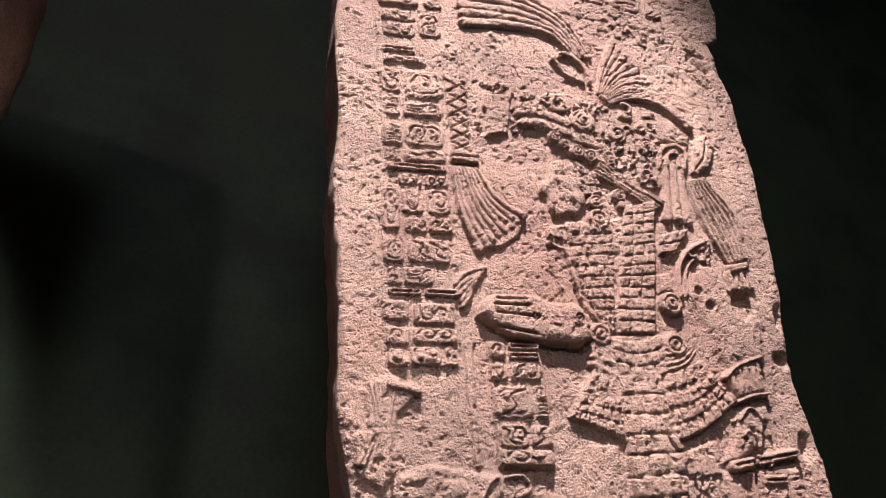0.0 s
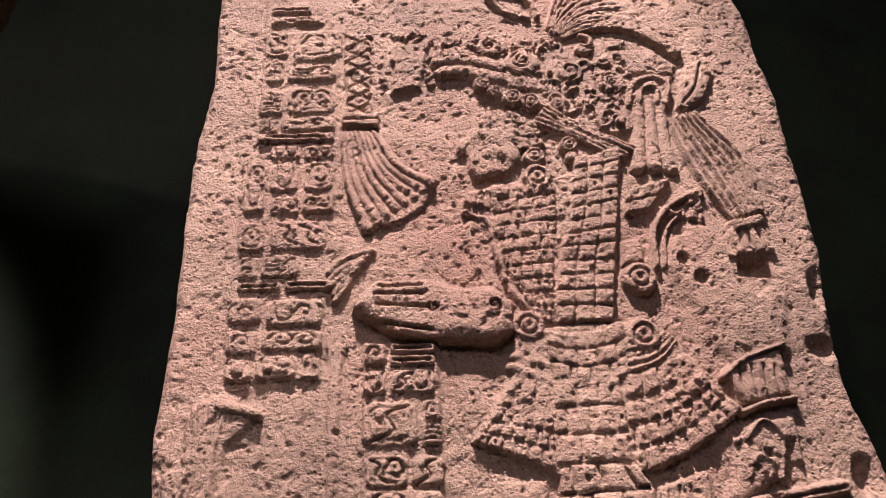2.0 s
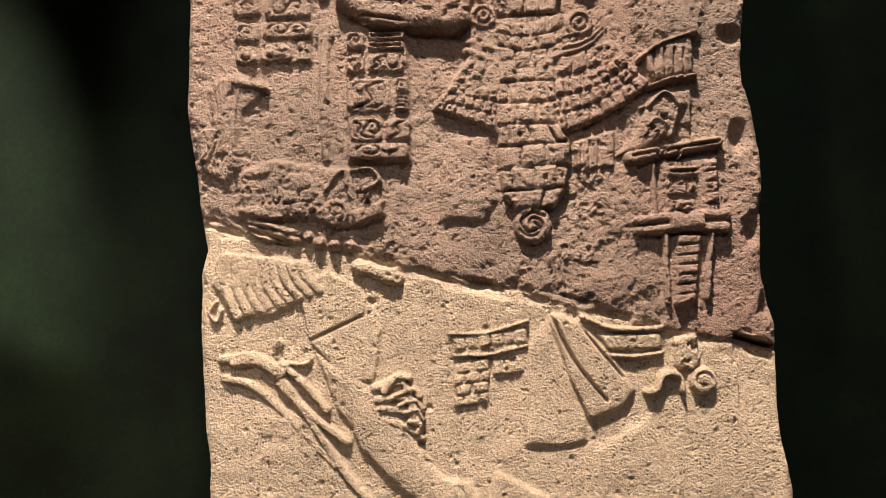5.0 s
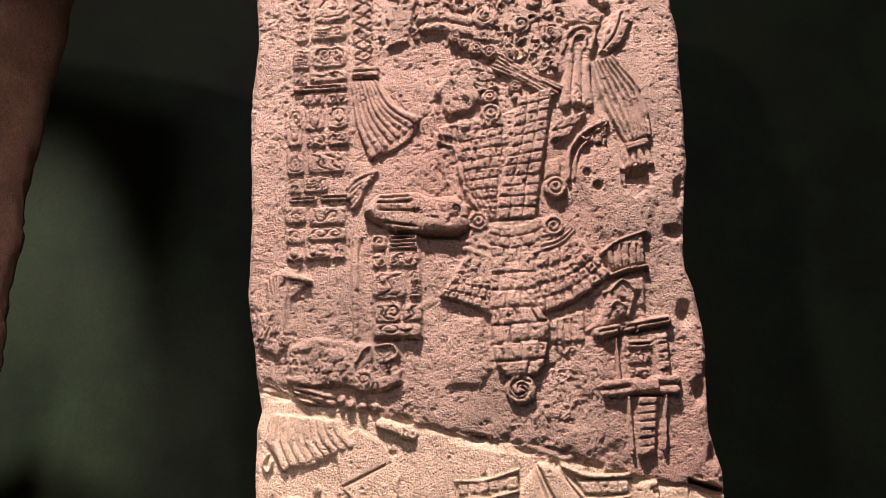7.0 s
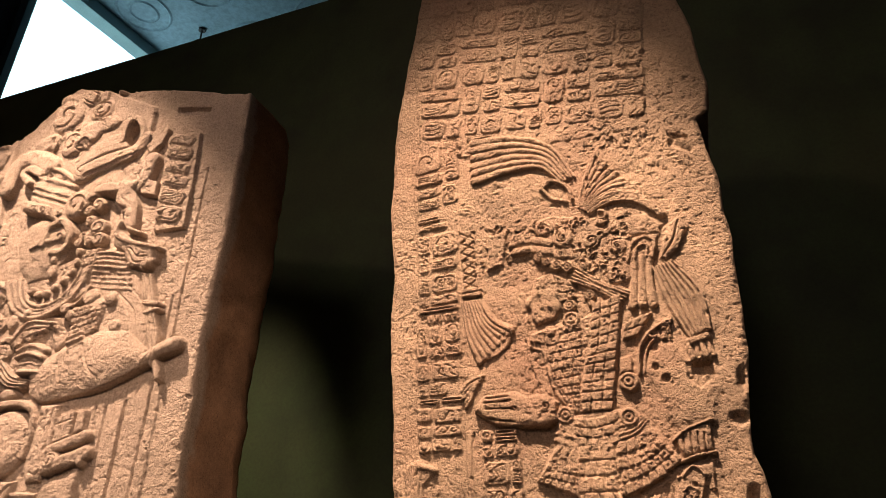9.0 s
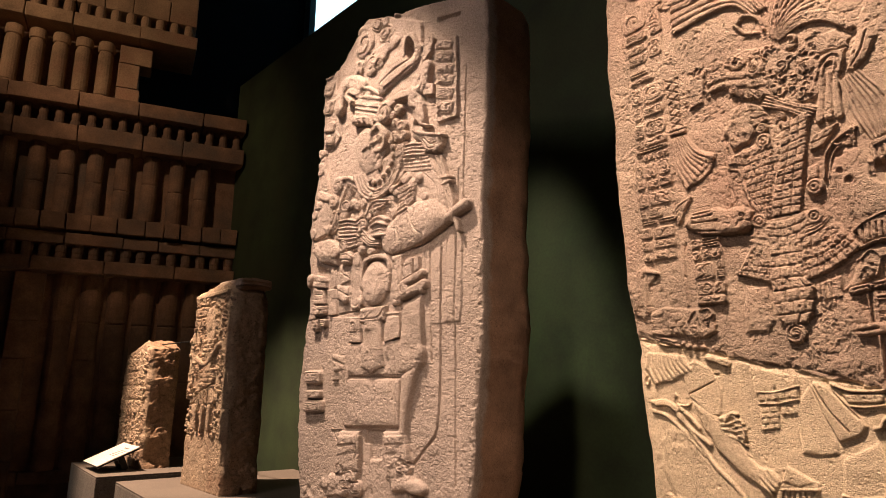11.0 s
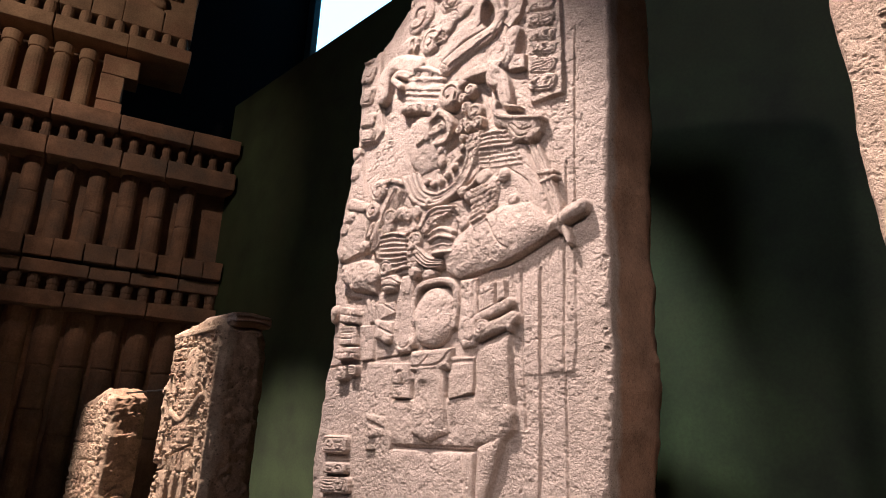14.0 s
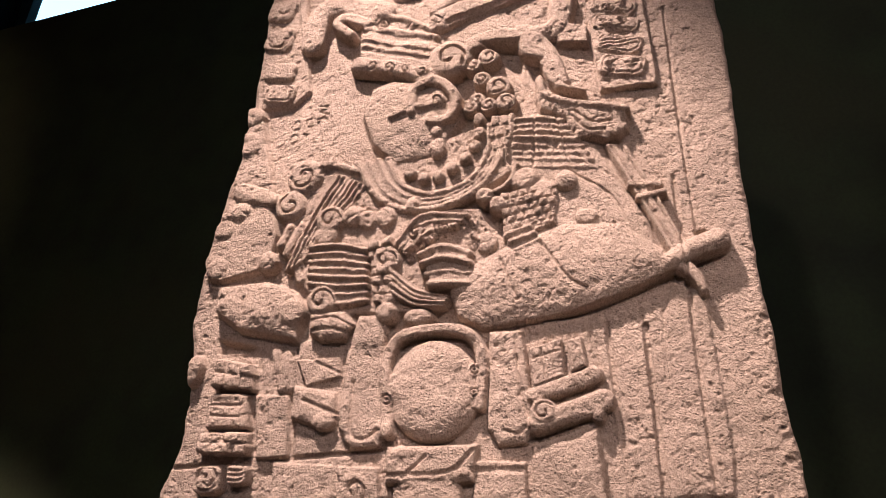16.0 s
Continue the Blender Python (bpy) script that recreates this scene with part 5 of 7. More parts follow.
a.bundle([(0.234, 1.597), (0.295, 1.603), (0.355, 1.605)], [(0.234, 1.582), (0.293, 1.587), (0.354, 1.588)], 2, 0.026)
a.box(0.3, 1.595, 0.0516, 0.023, 0.03, 3, 0.4, 0.003, dome=0.006)
a.quilt([(0.283, 1.576), (0.279, 1.481)], [(0.324, 1.578), (0.311, 1.485)], 7, 1, 0.022, pit=0.05, sag=0.0064, brick=True)
a.path([(0.272, 1.576), (0.272, 1.486)], 0.008, 0.008, 0.019, 0.003, dome=0.0028)
a.path([(0.335, 1.578), (0.325, 1.491)], 0.008, 0.008, 0.019, 0.003, dome=0.0028)
# feathered hand and the creature under it
a.poly([(-0.375, 1.792), (-0.358, 1.814), (-0.333, 1.821), (-0.29, 1.794), (-0.302, 1.774), (-0.32, 1.757), (-0.326, 1.713), (-0.322, 1.679), (-0.342, 1.651), (-0.378, 1.672), (-0.388, 1.726), (-0.367, 1.754)], 0.014, 0.007, dome=0.02)
a.bundle([(-0.364, 1.804), (-0.354, 1.746), (-0.377, 1.689)], [(-0.326, 1.806), (-0.333, 1.744), (-0.329, 1.678)], 7, 0.019)
a.path([(-0.333, 1.804), (-0.31, 1.799), (-0.29, 1.792)], 0.0176, 0.0112, 0.024, 0.003, dome=0.0062)
a.poly([(-0.302, 1.774), (-0.29, 1.791), (-0.293, 1.754), (-0.315, 1.754)], -0.008, 0.008, mode='add')
a.poly([(-0.321, 1.674), (-0.276, 1.689), (-0.229, 1.683), (-0.198, 1.676), (-0.128, 1.673), (-0.122, 1.635), (-0.116, 1.609), (-0.149, 1.591), (-0.181, 1.591), (-0.212, 1.601), (-0.311, 1.6), (-0.321, 1.633)], 0.015, 0.006)
a.oval(-0.24, 1.655, 0.0512, 0.033, 0.024, 8, 0.004, dome=0.012)
a.oval(-0.298, 1.669, 0.0496, 0.021, 0.023, 12, 0.004, dome=0.01)
a.quilt([(-0.262, 1.642), (-0.259, 1.604)], [(-0.214, 1.645), (-0.211, 1.612)], 2, 2, 0.024, pit=0.1, sag=0.0, brick=True)
a.oval(-0.296, 1.613, 0.056, 0.02, 0.022, -8, 0.004, dome=0.01)
a.curls(-0.316, -0.266, 1.618, 1.649, 10, 0.02, (0.0064, 0.0112))
a.disc(-0.185, 1.611, 0.0208, 0.024, False)
a.disc(-0.185, 1.611, 0.0072, 0.028, True)
a.path([(-0.199, 1.642), (-0.188, 1.662), (-0.173, 1.67), (-0.17, 1.651)], 0.0088, 0.0088, 0.024, 0.003, dome=0.0031)
a.path([(-0.163, 1.67), (-0.136, 1.672), (-0.126, 1.655), (-0.142, 1.644)], 0.008, 0.0096, 0.024, 0.003, dome=0.0034)
a.poly([(-0.165, 1.612), (-0.117, 1.63), (-0.119, 1.606), (-0.157, 1.591)], 0.022, 0.004)
a.curls(-0.167, -0.128, 1.616, 1.644, 7, 0.022, (0.0064, 0.0112))
a.bundle([(-0.309, 1.6), (-0.273, 1.592), (-0.238, 1.584)], [(-0.313, 1.585), (-0.276, 1.573), (-0.242, 1.562)], 3, 0.016)
a.oval(-0.225, 1.579, 0.0182, 0.017, 0.02, 0, 0.004, dome=0.008)
a.oval(-0.208, 1.571, 0.0208, 0.017, 0.02, 0, 0.004, dome=0.008)
a.oval(-0.187, 1.566, 0.0182, 0.017, 0.02, 0, 0.004, dome=0.008)
a.oval(-0.166, 1.565, 0.0208, 0.017, 0.02, 0, 0.004, dome=0.008)
a.poly([(-0.162, 1.586), (-0.12, 1.595), (-0.117, 1.553), (-0.158, 1.558)], -0.012, 0.008, mode='add')
# break across the slab and its old mend
a.poly([(-0.408, 1.599), (-0.35, 1.587), (-0.314, 1.581), (-0.285, 1.569), (-0.248, 1.564), (-0.198, 1.554), (-0.147, 1.548), (-0.103, 1.536), (-0.067, 1.54), (-0.034, 1.522), (-0.002, 1.513), (0.041, 1.496), (0.081, 1.485), (0.128, 1.476), (0.172, 1.472), (0.215, 1.46), (0.252, 1.463), (0.34, 1.446), (0.433, 1.418), (0.386, 0.997), (-0.396, 1.024)], -0.01, 0.006, mode='add')
a.groove([(-0.408, 1.599), (-0.35, 1.587), (-0.314, 1.581), (-0.285, 1.569), (-0.248, 1.564), (-0.198, 1.554), (-0.147, 1.548), (-0.103, 1.536), (-0.067, 1.54), (-0.034, 1.522), (-0.002, 1.513), (0.041, 1.496), (0.081, 1.485), (0.128, 1.476), (0.172, 1.472), (0.215, 1.46), (0.252, 1.463), (0.34, 1.446), (0.433, 1.418)], 0.009, 0.018)
a.groove([(-0.248, 1.564), (-0.198, 1.554), (-0.147, 1.548), (-0.103, 1.536), (-0.067, 1.54)], 0.016, 0.01)
a.groove([(-0.034, 1.522), (-0.002, 1.513), (0.041, 1.496), (0.081, 1.485), (0.128, 1.476)], 0.015, 0.012)
a.groove([(-0.339, 1.635), (-0.322, 1.605), (-0.307, 1.586)], 0.006, 0.01)
a.oval(-0.068, 1.547, 0.023, 0.015, -0.016, -1, 0.005, mode='add')
a.poly([(0.154, 1.641), (0.181, 1.644), (0.187, 1.572), (0.206, 1.527), (0.146, 1.52), (0.125, 1.543), (0.161, 1.587)], -0.006, 0.01, mode='add')
a.curls(0.131, 0.211, 1.52, 1.587, 14, 0.006, (0.006, 0.013))
a.oval(0.385, 1.872, 0.043, 0.028, -0.03, -3, 0.012, mode='add')
a.oval(0.398, 1.586, 0.031, 0.046, -0.03, -4, 0.012, mode='add')
a.oval(0.403, 1.952, 0.024, 0.055, -0.03, -3, 0.012, mode='add')
a.oval(0.384, 1.72, 0.026, 0.043, -0.03, -3, 0.012, mode='add')
a.oval(0.408, 1.481, 0.021, 0.035, -0.03, -4, 0.012, mode='add')
# pale lower part: feathers, bands, sashes and folds
a.poly([(-0.347, 1.557), (-0.226, 1.545), (-0.205, 1.505), (-0.244, 1.481), (-0.269, 1.468), (-0.325, 1.464), (-0.357, 1.511)], 0.01, 0.006)
a.bundle([(-0.339, 1.552), (-0.339, 1.51), (-0.319, 1.467)], [(-0.237, 1.539), (-0.226, 1.52), (-0.206, 1.504)], 9, 0.016)
a.path([(-0.35, 1.488), (-0.358, 1.472), (-0.348, 1.46), (-0.342, 1.476)], 0.0056, 0.0056, 0.012, 0.003, dome=0.002)
a.poly([(-0.328, 1.46), (-0.25, 1.463), (-0.252, 1.415), (-0.326, 1.415)], -0.014, 0.004, mode='add')
a.path([(-0.322, 1.404), (-0.289, 1.407), (-0.258, 1.391)], 0.014, 0.0196, 0.016, 0.003, dome=0.0069)
a.disc(-0.262, 1.43, 0.0077, 0.014, False)
a.path([(-0.253, 1.403), (-0.223, 1.403), (-0.215, 1.412)], 0.0063, 0.0072, 0.012, 0.003, dome=0.0025)
a.poly([(-0.321, 1.39), (-0.281, 1.382), (-0.266, 1.371), (-0.295, 1.354), (-0.317, 1.365)], -0.008, 0.008, mode='add')
a.path([(-0.154, 1.537), (-0.128, 1.53), (-0.099, 1.519)], 0.021, 0.0192, 0.018, 0.003, dome=0.0073)
a.box(-0.111, 1.523, 0.0238, 0.023, 0.022, -8, 0.5, 0.003, dome=0.01)
a.poly([(-0.237, 1.509), (-0.196, 1.531), (-0.151, 1.508), (-0.119, 1.448), (-0.128, 1.379), (-0.165, 1.376), (-0.194, 1.406), (-0.224, 1.435)], 0.008, 0.005)
a.groove([(-0.223, 1.432), (-0.187, 1.449), (-0.147, 1.468)], 0.0045, 0.008)
a.groove([(-0.231, 1.472), (-0.218, 1.426), (-0.197, 1.377), (-0.164, 1.32), (-0.132, 1.277)], 0.0045, 0.01)
a.groove([(-0.118, 1.448), (-0.121, 1.412), (-0.128, 1.377)], 0.0045, 0.01)
a.poly([(-0.213, 1.42), (-0.165, 1.391), (-0.113, 1.361), (-0.049, 1.275), (-0.128, 1.277), (-0.179, 1.341)], 0.012, 0.005, dome=0.02)
a.path([(-0.256, 1.403), (-0.223, 1.374), (-0.193, 1.342)], 0.0112, 0.0126, 0.014, 0.003, dome=0.0044)
a.path([(-0.259, 1.375), (-0.215, 1.335), (-0.164, 1.299)], 0.0098, 0.0128, 0.014, 0.003, dome=0.0045)
a.path([(-0.115, 1.367), (-0.1, 1.384), (-0.082, 1.384)], 0.0136, 0.0099, 0.02, 0.003, dome=0.0048)
a.path([(-0.105, 1.358), (-0.078, 1.369), (-0.068, 1.359)], 0.0091, 0.0088, 0.02, 0.003, dome=0.0032)
a.path([(-0.095, 1.348), (-0.073, 1.355), (-0.064, 1.343)], 0.0084, 0.007, 0.02, 0.003, dome=0.0029)
a.path([(-0.088, 1.338), (-0.07, 1.342), (-0.063, 1.329)], 0.0096, 0.007, 0.02, 0.003, dome=0.0034)
a.path([(-0.081, 1.327), (-0.066, 1.324), (-0.07, 1.313)], 0.0098, 0.0096, 0.02, 0.003, dome=0.0034)
a.poly([(-0.041, 1.51), (0.076, 1.486), (0.081, 1.408), (-0.024, 1.41)], 0.008, 0.006)
a.path([(-0.026, 1.443), (0.022, 1.444), (0.078, 1.46)], 0.007, 0.007, 0.015, 0.003, dome=0.0024)
a.path([(-0.02, 1.414), (0.025, 1.415), (0.077, 1.427)], 0.0063, 0.0072, 0.014, 0.003, dome=0.0025)
a.quilt([(-0.024, 1.438), (-0.019, 1.419)], [(0.078, 1.451), (0.079, 1.43)], 1, 6, 0.013, pit=0, sag=0.0, brick=True)
a.quilt([(-0.021, 1.403), (-0.02, 1.345)], [(0.028, 1.409), (0.025, 1.352)], 4, 2, 0.01, pit=0.2, sag=0.0, brick=True)
a.quilt([(0.032, 1.408), (0.031, 1.387)], [(0.077, 1.416), (0.076, 1.39)], 1, 3, 0.01, pit=0.2, sag=0.0, brick=True)
a.poly([(0.069, 1.408), (0.106, 1.467), (0.158, 1.328), (0.157, 1.3), (0.127, 1.292), (0.072, 1.294)], 0.01, 0.006, dome=0.02)
a.poly([(0.105, 1.473), (0.144, 1.468), (0.194, 1.414), (0.224, 1.368), (0.209, 1.345), (0.16, 1.326), (0.132, 1.384)], 0.018, 0.005, dome=0.02)
a.groove([(0.11, 1.47), (0.141, 1.407), (0.183, 1.354)], 0.0048, 0.009)
a.groove([(0.143, 1.465), (0.172, 1.426), (0.207, 1.384)], 0.0045, 0.008)
a.path([(0.155, 1.465), (0.197, 1.449), (0.263, 1.45)], 0.008, 0.008, 0.015, 0.003, dome=0.0028)
a.path([(0.188, 1.414), (0.224, 1.412), (0.26, 1.417)], 0.0072, 0.0072, 0.014, 0.003, dome=0.0025)
a.quilt([(0.176, 1.442), (0.189, 1.42)], [(0.262, 1.442), (0.26, 1.422)], 1, 5, 0.013, pit=0, sag=0.0, brick=True)
a.path([(0.239, 1.365), (0.251, 1.368), (0.262, 1.388), (0.282, 1.386), (0.286, 1.367)], 0.0104, 0.0088, 0.02, 0.003, dome=0.0036)
a.disc(0.313, 1.38, 0.0185, 0.018, False)
a.disc(0.313, 1.381, 0.008, 0.022, True)
a.box(0.294, 1.418, 0.032, 0.044, 0.014, 0, 0.4, 0.003, dome=0.008)
a.curls(0.282, 0.311, 1.393, 1.438, 8, 0.018, (0.0064, 0.0104))
a.poly([(0.262, 1.36), (0.33, 1.36), (0.327, 1.332), (0.264, 1.34)], -0.006, 0.008, mode='add')
# kneeling form near the base, kept plain, with a basket
a.groove([(-0.338, 1.454), (-0.327, 1.33), (-0.312, 1.192)], 0.008, 0.005)
a.poly([(-0.294, 1.357), (-0.216, 1.334), (-0.162, 1.254), (-0.094, 1.188), (-0.05, 1.116), (-0.164, 1.125), (-0.276, 1.144), (-0.32, 1.226)], 0.008, 0.01, dome=0.04)
a.mosaic((-0.29, 1.338), (-0.216, 1.324), (-0.195, 1.268), (-0.275, 1.27), 2, 3, 0.011, pit=0.1)
a.path([(-0.338, 1.409), (-0.273, 1.401), (-0.162, 1.254), (-0.094, 1.188), (-0.047, 1.106)], 0.014, 0.014, 0.013, 0.004, dome=0.006)
a.path([(-0.334, 1.383), (-0.284, 1.366), (-0.18, 1.269)], 0.012, 0.012, 0.011, 0.004, dome=0.005)
a.poly([(-0.175, 1.355), (-0.142, 1.369), (-0.035, 1.255), (0, 1.25), (0.021, 1.222), (0.01, 1.194), (-0.032, 1.202), (-0.085, 1.231), (-0.147, 1.287)], 0.016, 0.006, dome=0.03)
a.bundle([(-0.012, 1.246), (0.01, 1.221)], [(-0.036, 1.217), (-0.01, 1.189)], 4, 0.018)
a.poly([(-0.14, 1.288), (-0.085, 1.228), (-0.001, 1.19), (-0.005, 1.145), (-0.038, 1.126), (-0.094, 1.196)], -0.008, 0.008, mode='add')
a.bundle([(-0.128, 1.369), (-0.09, 1.378), (-0.071, 1.339)], [(-0.117, 1.329), (-0.083, 1.319), (-0.065, 1.305)], 4, 0.016)
a.poly([(-0.306, 1.158), (-0.261, 1.156), (-0.143, 1.137), (-0.076, 1.096), (-0.087, 1.048), (-0.184, 1.038), (-0.293, 1.054)], 0.015, 0.008, dome=0.04)
a.groove([(-0.286, 1.157), (-0.242, 1.115), (-0.147, 1.127)], 0.008, 0.006)
a.box(-0.109, 1.081, 0.043, 0.071, 0.018, 4, 0.2, 0.004)
a.path([(-0.053, 1.105), (0.001, 1.146), (0.009, 1.132), (-0.044, 1.056)], 0.021, 0.028, 0.014, 0.004, dome=0.01)
a.curls(-0.051, 0.009, 1.063, 1.139, 10, 0.018, (0.009, 0.017))
a.poly([(0.006, 1.146), (-0.001, 1.198), (0.021, 1.222), (0.046, 1.257), (0.108, 1.23), (0.098, 1.158), (0.08, 1.023), (-0.007, 1.028)], 0.01, 0.005, dome=0.01)
a.groove([(0.022, 1.208), (0.015, 1.167)], 0.006, 0.006)
a.groove([(0.036, 1.209), (0.03, 1.167)], 0.006, 0.006)
a.groove([(0.05, 1.21), (0.044, 1.167)], 0.006, 0.006)
a.groove([(0.063, 1.212), (0.058, 1.167)], 0.006, 0.006)
a.groove([(0.077, 1.213), (0.072, 1.166)], 0.006, 0.006)
a.groove([(0.09, 1.214), (0.086, 1.166)], 0.006, 0.006)
a.path([(0.006, 1.161), (0.095, 1.161)], 0.008, 0.008, 0.017, 0.004, dome=0.004)
a.path([(0.006, 1.143), (0.092, 1.146)], 0.008, 0.008, 0.015, 0.004, dome=0.004)
a.path([(0.018, 1.204), (0.102, 1.213)], 0.011, 0.011, 0.018, 0.004, dome=0.005)
a.ring(0.054, 1.103, 0.038, 0.009, 0.007)
a.ring(0.042, 1.113, 0.012, 0.006, 0.007)
a.ring(0.068, 1.108, 0.012, 0.006, 0.007)
a.ring(0.053, 1.083, 0.013, 0.006, 0.007)
a.box(0.055, 1.041, 0.037, 0.032, 0.014, 4, 0.2, 0.004)
a.curls(0.006, 0.035, 1.021, 1.07, 4, 0.013, (0.009, 0.015))
a.path([(-0.302, 1.042), (-0.184, 1.03), (-0.097, 1.034), (-0.001, 1.03), (0.08, 1.022), (0.226, 1.011)], 0.012, 0.012, 0.012, 0.004, dome=0.006)
a.poly([(-0.38, 1.041), (-0.302, 1.039), (-0.184, 1.025), (-0.097, 1.029), (-0.001, 1.025), (0.08, 1.018), (0.286, 1.004), (0.268, 0.416), (-0.476, 0.009)], -0.006, 0.006, mode='add')
# legs of the standing form, kept plain
a.poly([(0.163, 1.291), (0.244, 1.336), (0.282, 1.246), (0.267, 1.115), (0.182, 1.114), (0.156, 1.207)], 0.014, 0.008, dome=0.05)
a.path([(0.156, 1.207), (0.197, 1.206), (0.27, 1.219)], 0.009, 0.009, 0.02, 0.004, dome=0.004)
a.path([(0.167, 1.146), (0.208, 1.159), (0.268, 1.167)], 0.009, 0.009, 0.02, 0.004, dome=0.004)
a.mosaic((0.165, 1.202), (0.27, 1.214), (0.268, 1.169), (0.17, 1.154), 1, 6, 0.018, pit=0)
a.ring(0.209, 1.108, 0.025, 0.009, 0.01)
a.ring(0.209, 1.108, 0.04, 0.006, 0.008)
a.poly([(0.034, 1.265), (0.105, 1.23), (0.062, 1.212), (0.018, 1.222)], 0.016, 0.005, dome=0.015)
a.oval(-0.258, 0.898, 0.043, 0.03, -0.006, 6, 0.008, mode='add')
a.oval(-0.214, 0.822, 0.05, 0.029, -0.006, 7, 0.008, mode='add')
a.oval(-0.171, 0.845, 0.055, 0.029, -0.006, 7, 0.008, mode='add')
a.oval(-0.129, 0.866, 0.06, 0.028, -0.006, 6, 0.008, mode='add')
a.oval(-0.088, 0.887, 0.065, 0.028, -0.006, 6, 0.008, mode='add')
a.oval(-0.049, 0.907, 0.069, 0.027, -0.006, 6, 0.008, mode='add')
a.oval(-0.011, 0.926, 0.073, 0.027, -0.006, 6, 0.008, mode='add')
a.oval(0.025, 0.944, 0.076, 0.026, -0.006, 6, 0.008, mode='add')
a.oval(0.061, 0.962, 0.079, 0.026, -0.006, 6, 0.008, mode='add')
a.oval(0.093, 0.895, 0.083, 0.025, -0.006, 7, 0.008, mode='add')
a.oval(0.125, 0.914, 0.086, 0.025, -0.006, 6, 0.008, mode='add')
a.oval(0.157, 0.931, 0.088, 0.024, -0.006, 6, 0.008, mode='add')
a.oval(0.188, 0.948, 0.091, 0.024, -0.006, 6, 0.008, mode='add')
a.oval(0.218, 0.965, 0.093, 0.024, -0.006, 6, 0.008, mode='add')
for k in range(90):
    # chipped lip of the break
    x = a.rng.uniform(-0.4, 0.42)
    a.oval(x, 1.513 - 0.24 * x + a.rng.normal(0, 0.008), a.rng.uniform(0.01, 0.05), a.rng.uniform(0.006, 0.02), -a.rng.uniform(0.002, 0.008), -13, 0.004, "add")
a.poly([(-0.5, 1.635), (-0.3, 1.578), (-0.2, 1.563), (-0.05, 1.53), (0.0, 1.511), (0.1, 1.494), (0.2, 1.464), (0.33, 1.44), (0.5, 1.395), (0.5, 0.4), (-0.5, 0.4)], -0.006, 0.005, mode="add")
a.pits(90, (0.004, 0.01), 0.008)
a.pits(3000, (0.002, 0.005), 0.006)
a.build("stela", STONE_A, pose(0.4915, 1.205, 0, 0, 0, 3.5), 0.30, "tall pinkish limestone stela in low relief, paler below a break", "stela", scale=0.6, edge=0.012, rough=0.0021, worn=0.1, pock=0.0025, calm=(1.513, -0.24))

# ---- the wide stela ----
b = Slab([(0.69, -0.72), (0.81, -0.78), (1.1, -0.83), (1.4, -0.855), (1.46, -0.865), (1.6, -0.85), (1.76, -0.826), (1.82, -0.835), (1.92, -0.805), (2.03, -0.8), (2.13, -0.806), (2.23, -0.83), (2.36, -0.818), (2.54, -0.785), (2.73, -0.75), (2.99, -0.75), (3.35, -0.737)],
         [(0.69, 0.355), (0.81, 0.368), (0.98, 0.387), (1.2, 0.41), (1.41, 0.426), (1.63, 0.442), (1.86, 0.453), (2.33, 0.452), (2.58, 0.462), (2.83, 0.475), (3.35, 0.48)],
         [(-0.75, 3.15), (-0.655, 3.15), (-0.48, 3.31), (-0.36, 3.37), (-0.21, 3.315), (0.05, 3.255), (0.285, 3.195), (0.46, 3.136)], 0.69, 540, 1150, 0.008, 8)
# hollow under the top edge and the framed glyphs beside the crest
b.poly([(-0.171, 3.126), (-0.155, 3.17), (0.115, 3.155), (0.323, 3.111), (0.316, 3.085), (0.155, 3.102), (-0.099, 3.098)], -0.03, 0.008, mode='add')
b.poly([(0.169, 3.004), (0.314, 2.991), (0.321, 2.6), (0.188, 2.608)], 0.022, 0.004)
b.cell(0.241, 2.969, 0.1194, 0.045, 0.036, -21.6)
b.cell(0.242, 2.913, 0.1187, 0.056, 0.036, -20.7)
b.cell(0.243, 2.852, 0.117, 0.047, 0.036, -20.0)
b.cell(0.244, 2.798, 0.1167, 0.05, 0.036, -19.5)
b.cell(0.245, 2.732, 0.1157, 0.06, 0.036, -18.1)
b.cell(0.246, 2.664, 0.1142, 0.065, 0.036, -17.3)
b.poly([(0.064, 2.987), (0.086, 3.031), (0.148, 3.07), (0.169, 3.033), (0.15, 2.976), (0.105, 2.936)], 0.032, 0.004)
# crest: a beast head of scrolls, without detail
b.poly([(-0.578, 3.065), (-0.449, 3.168), (-0.429, 3.319), (-0.374, 3.401), (0.072, 3.165), (0.099, 2.8), (0.004, 2.74), (-0.141, 2.818), (-0.163, 2.703), (-0.428, 2.807), (-0.443, 2.959)], 0.022, 0.01)
b.path([(-0.376, 2.977), (-0.483, 3.036), (-0.559, 3.01), (-0.575, 2.904)], 0.093, 0.0724, 0.05, 0.003, dome=0.0325)
b.path([(-0.413, 2.948), (-0.473, 2.981), (-0.501, 2.957), (-0.457, 2.91)], 0.0408, 0.0351, 0.054, 0.003, dome=0.0143)
b.bundle([(-0.403, 2.964), (-0.325, 2.947), (-0.222, 2.877)], [(-0.416, 2.9), (-0.32, 2.849), (-0.21, 2.822)], 3, 0.045)
b.poly([(-0.434, 2.911), (-0.216, 2.842), (-0.139, 2.728), (-0.212, 2.705), (-0.427, 2.792)], 0.046, 0.006, dome=0.03)
b.groove([(-0.418, 2.876), (-0.227, 2.8)], 0.0153, 0.007)
b.groove([(-0.416, 2.851), (-0.226, 2.773)], 0.0153, 0.007)
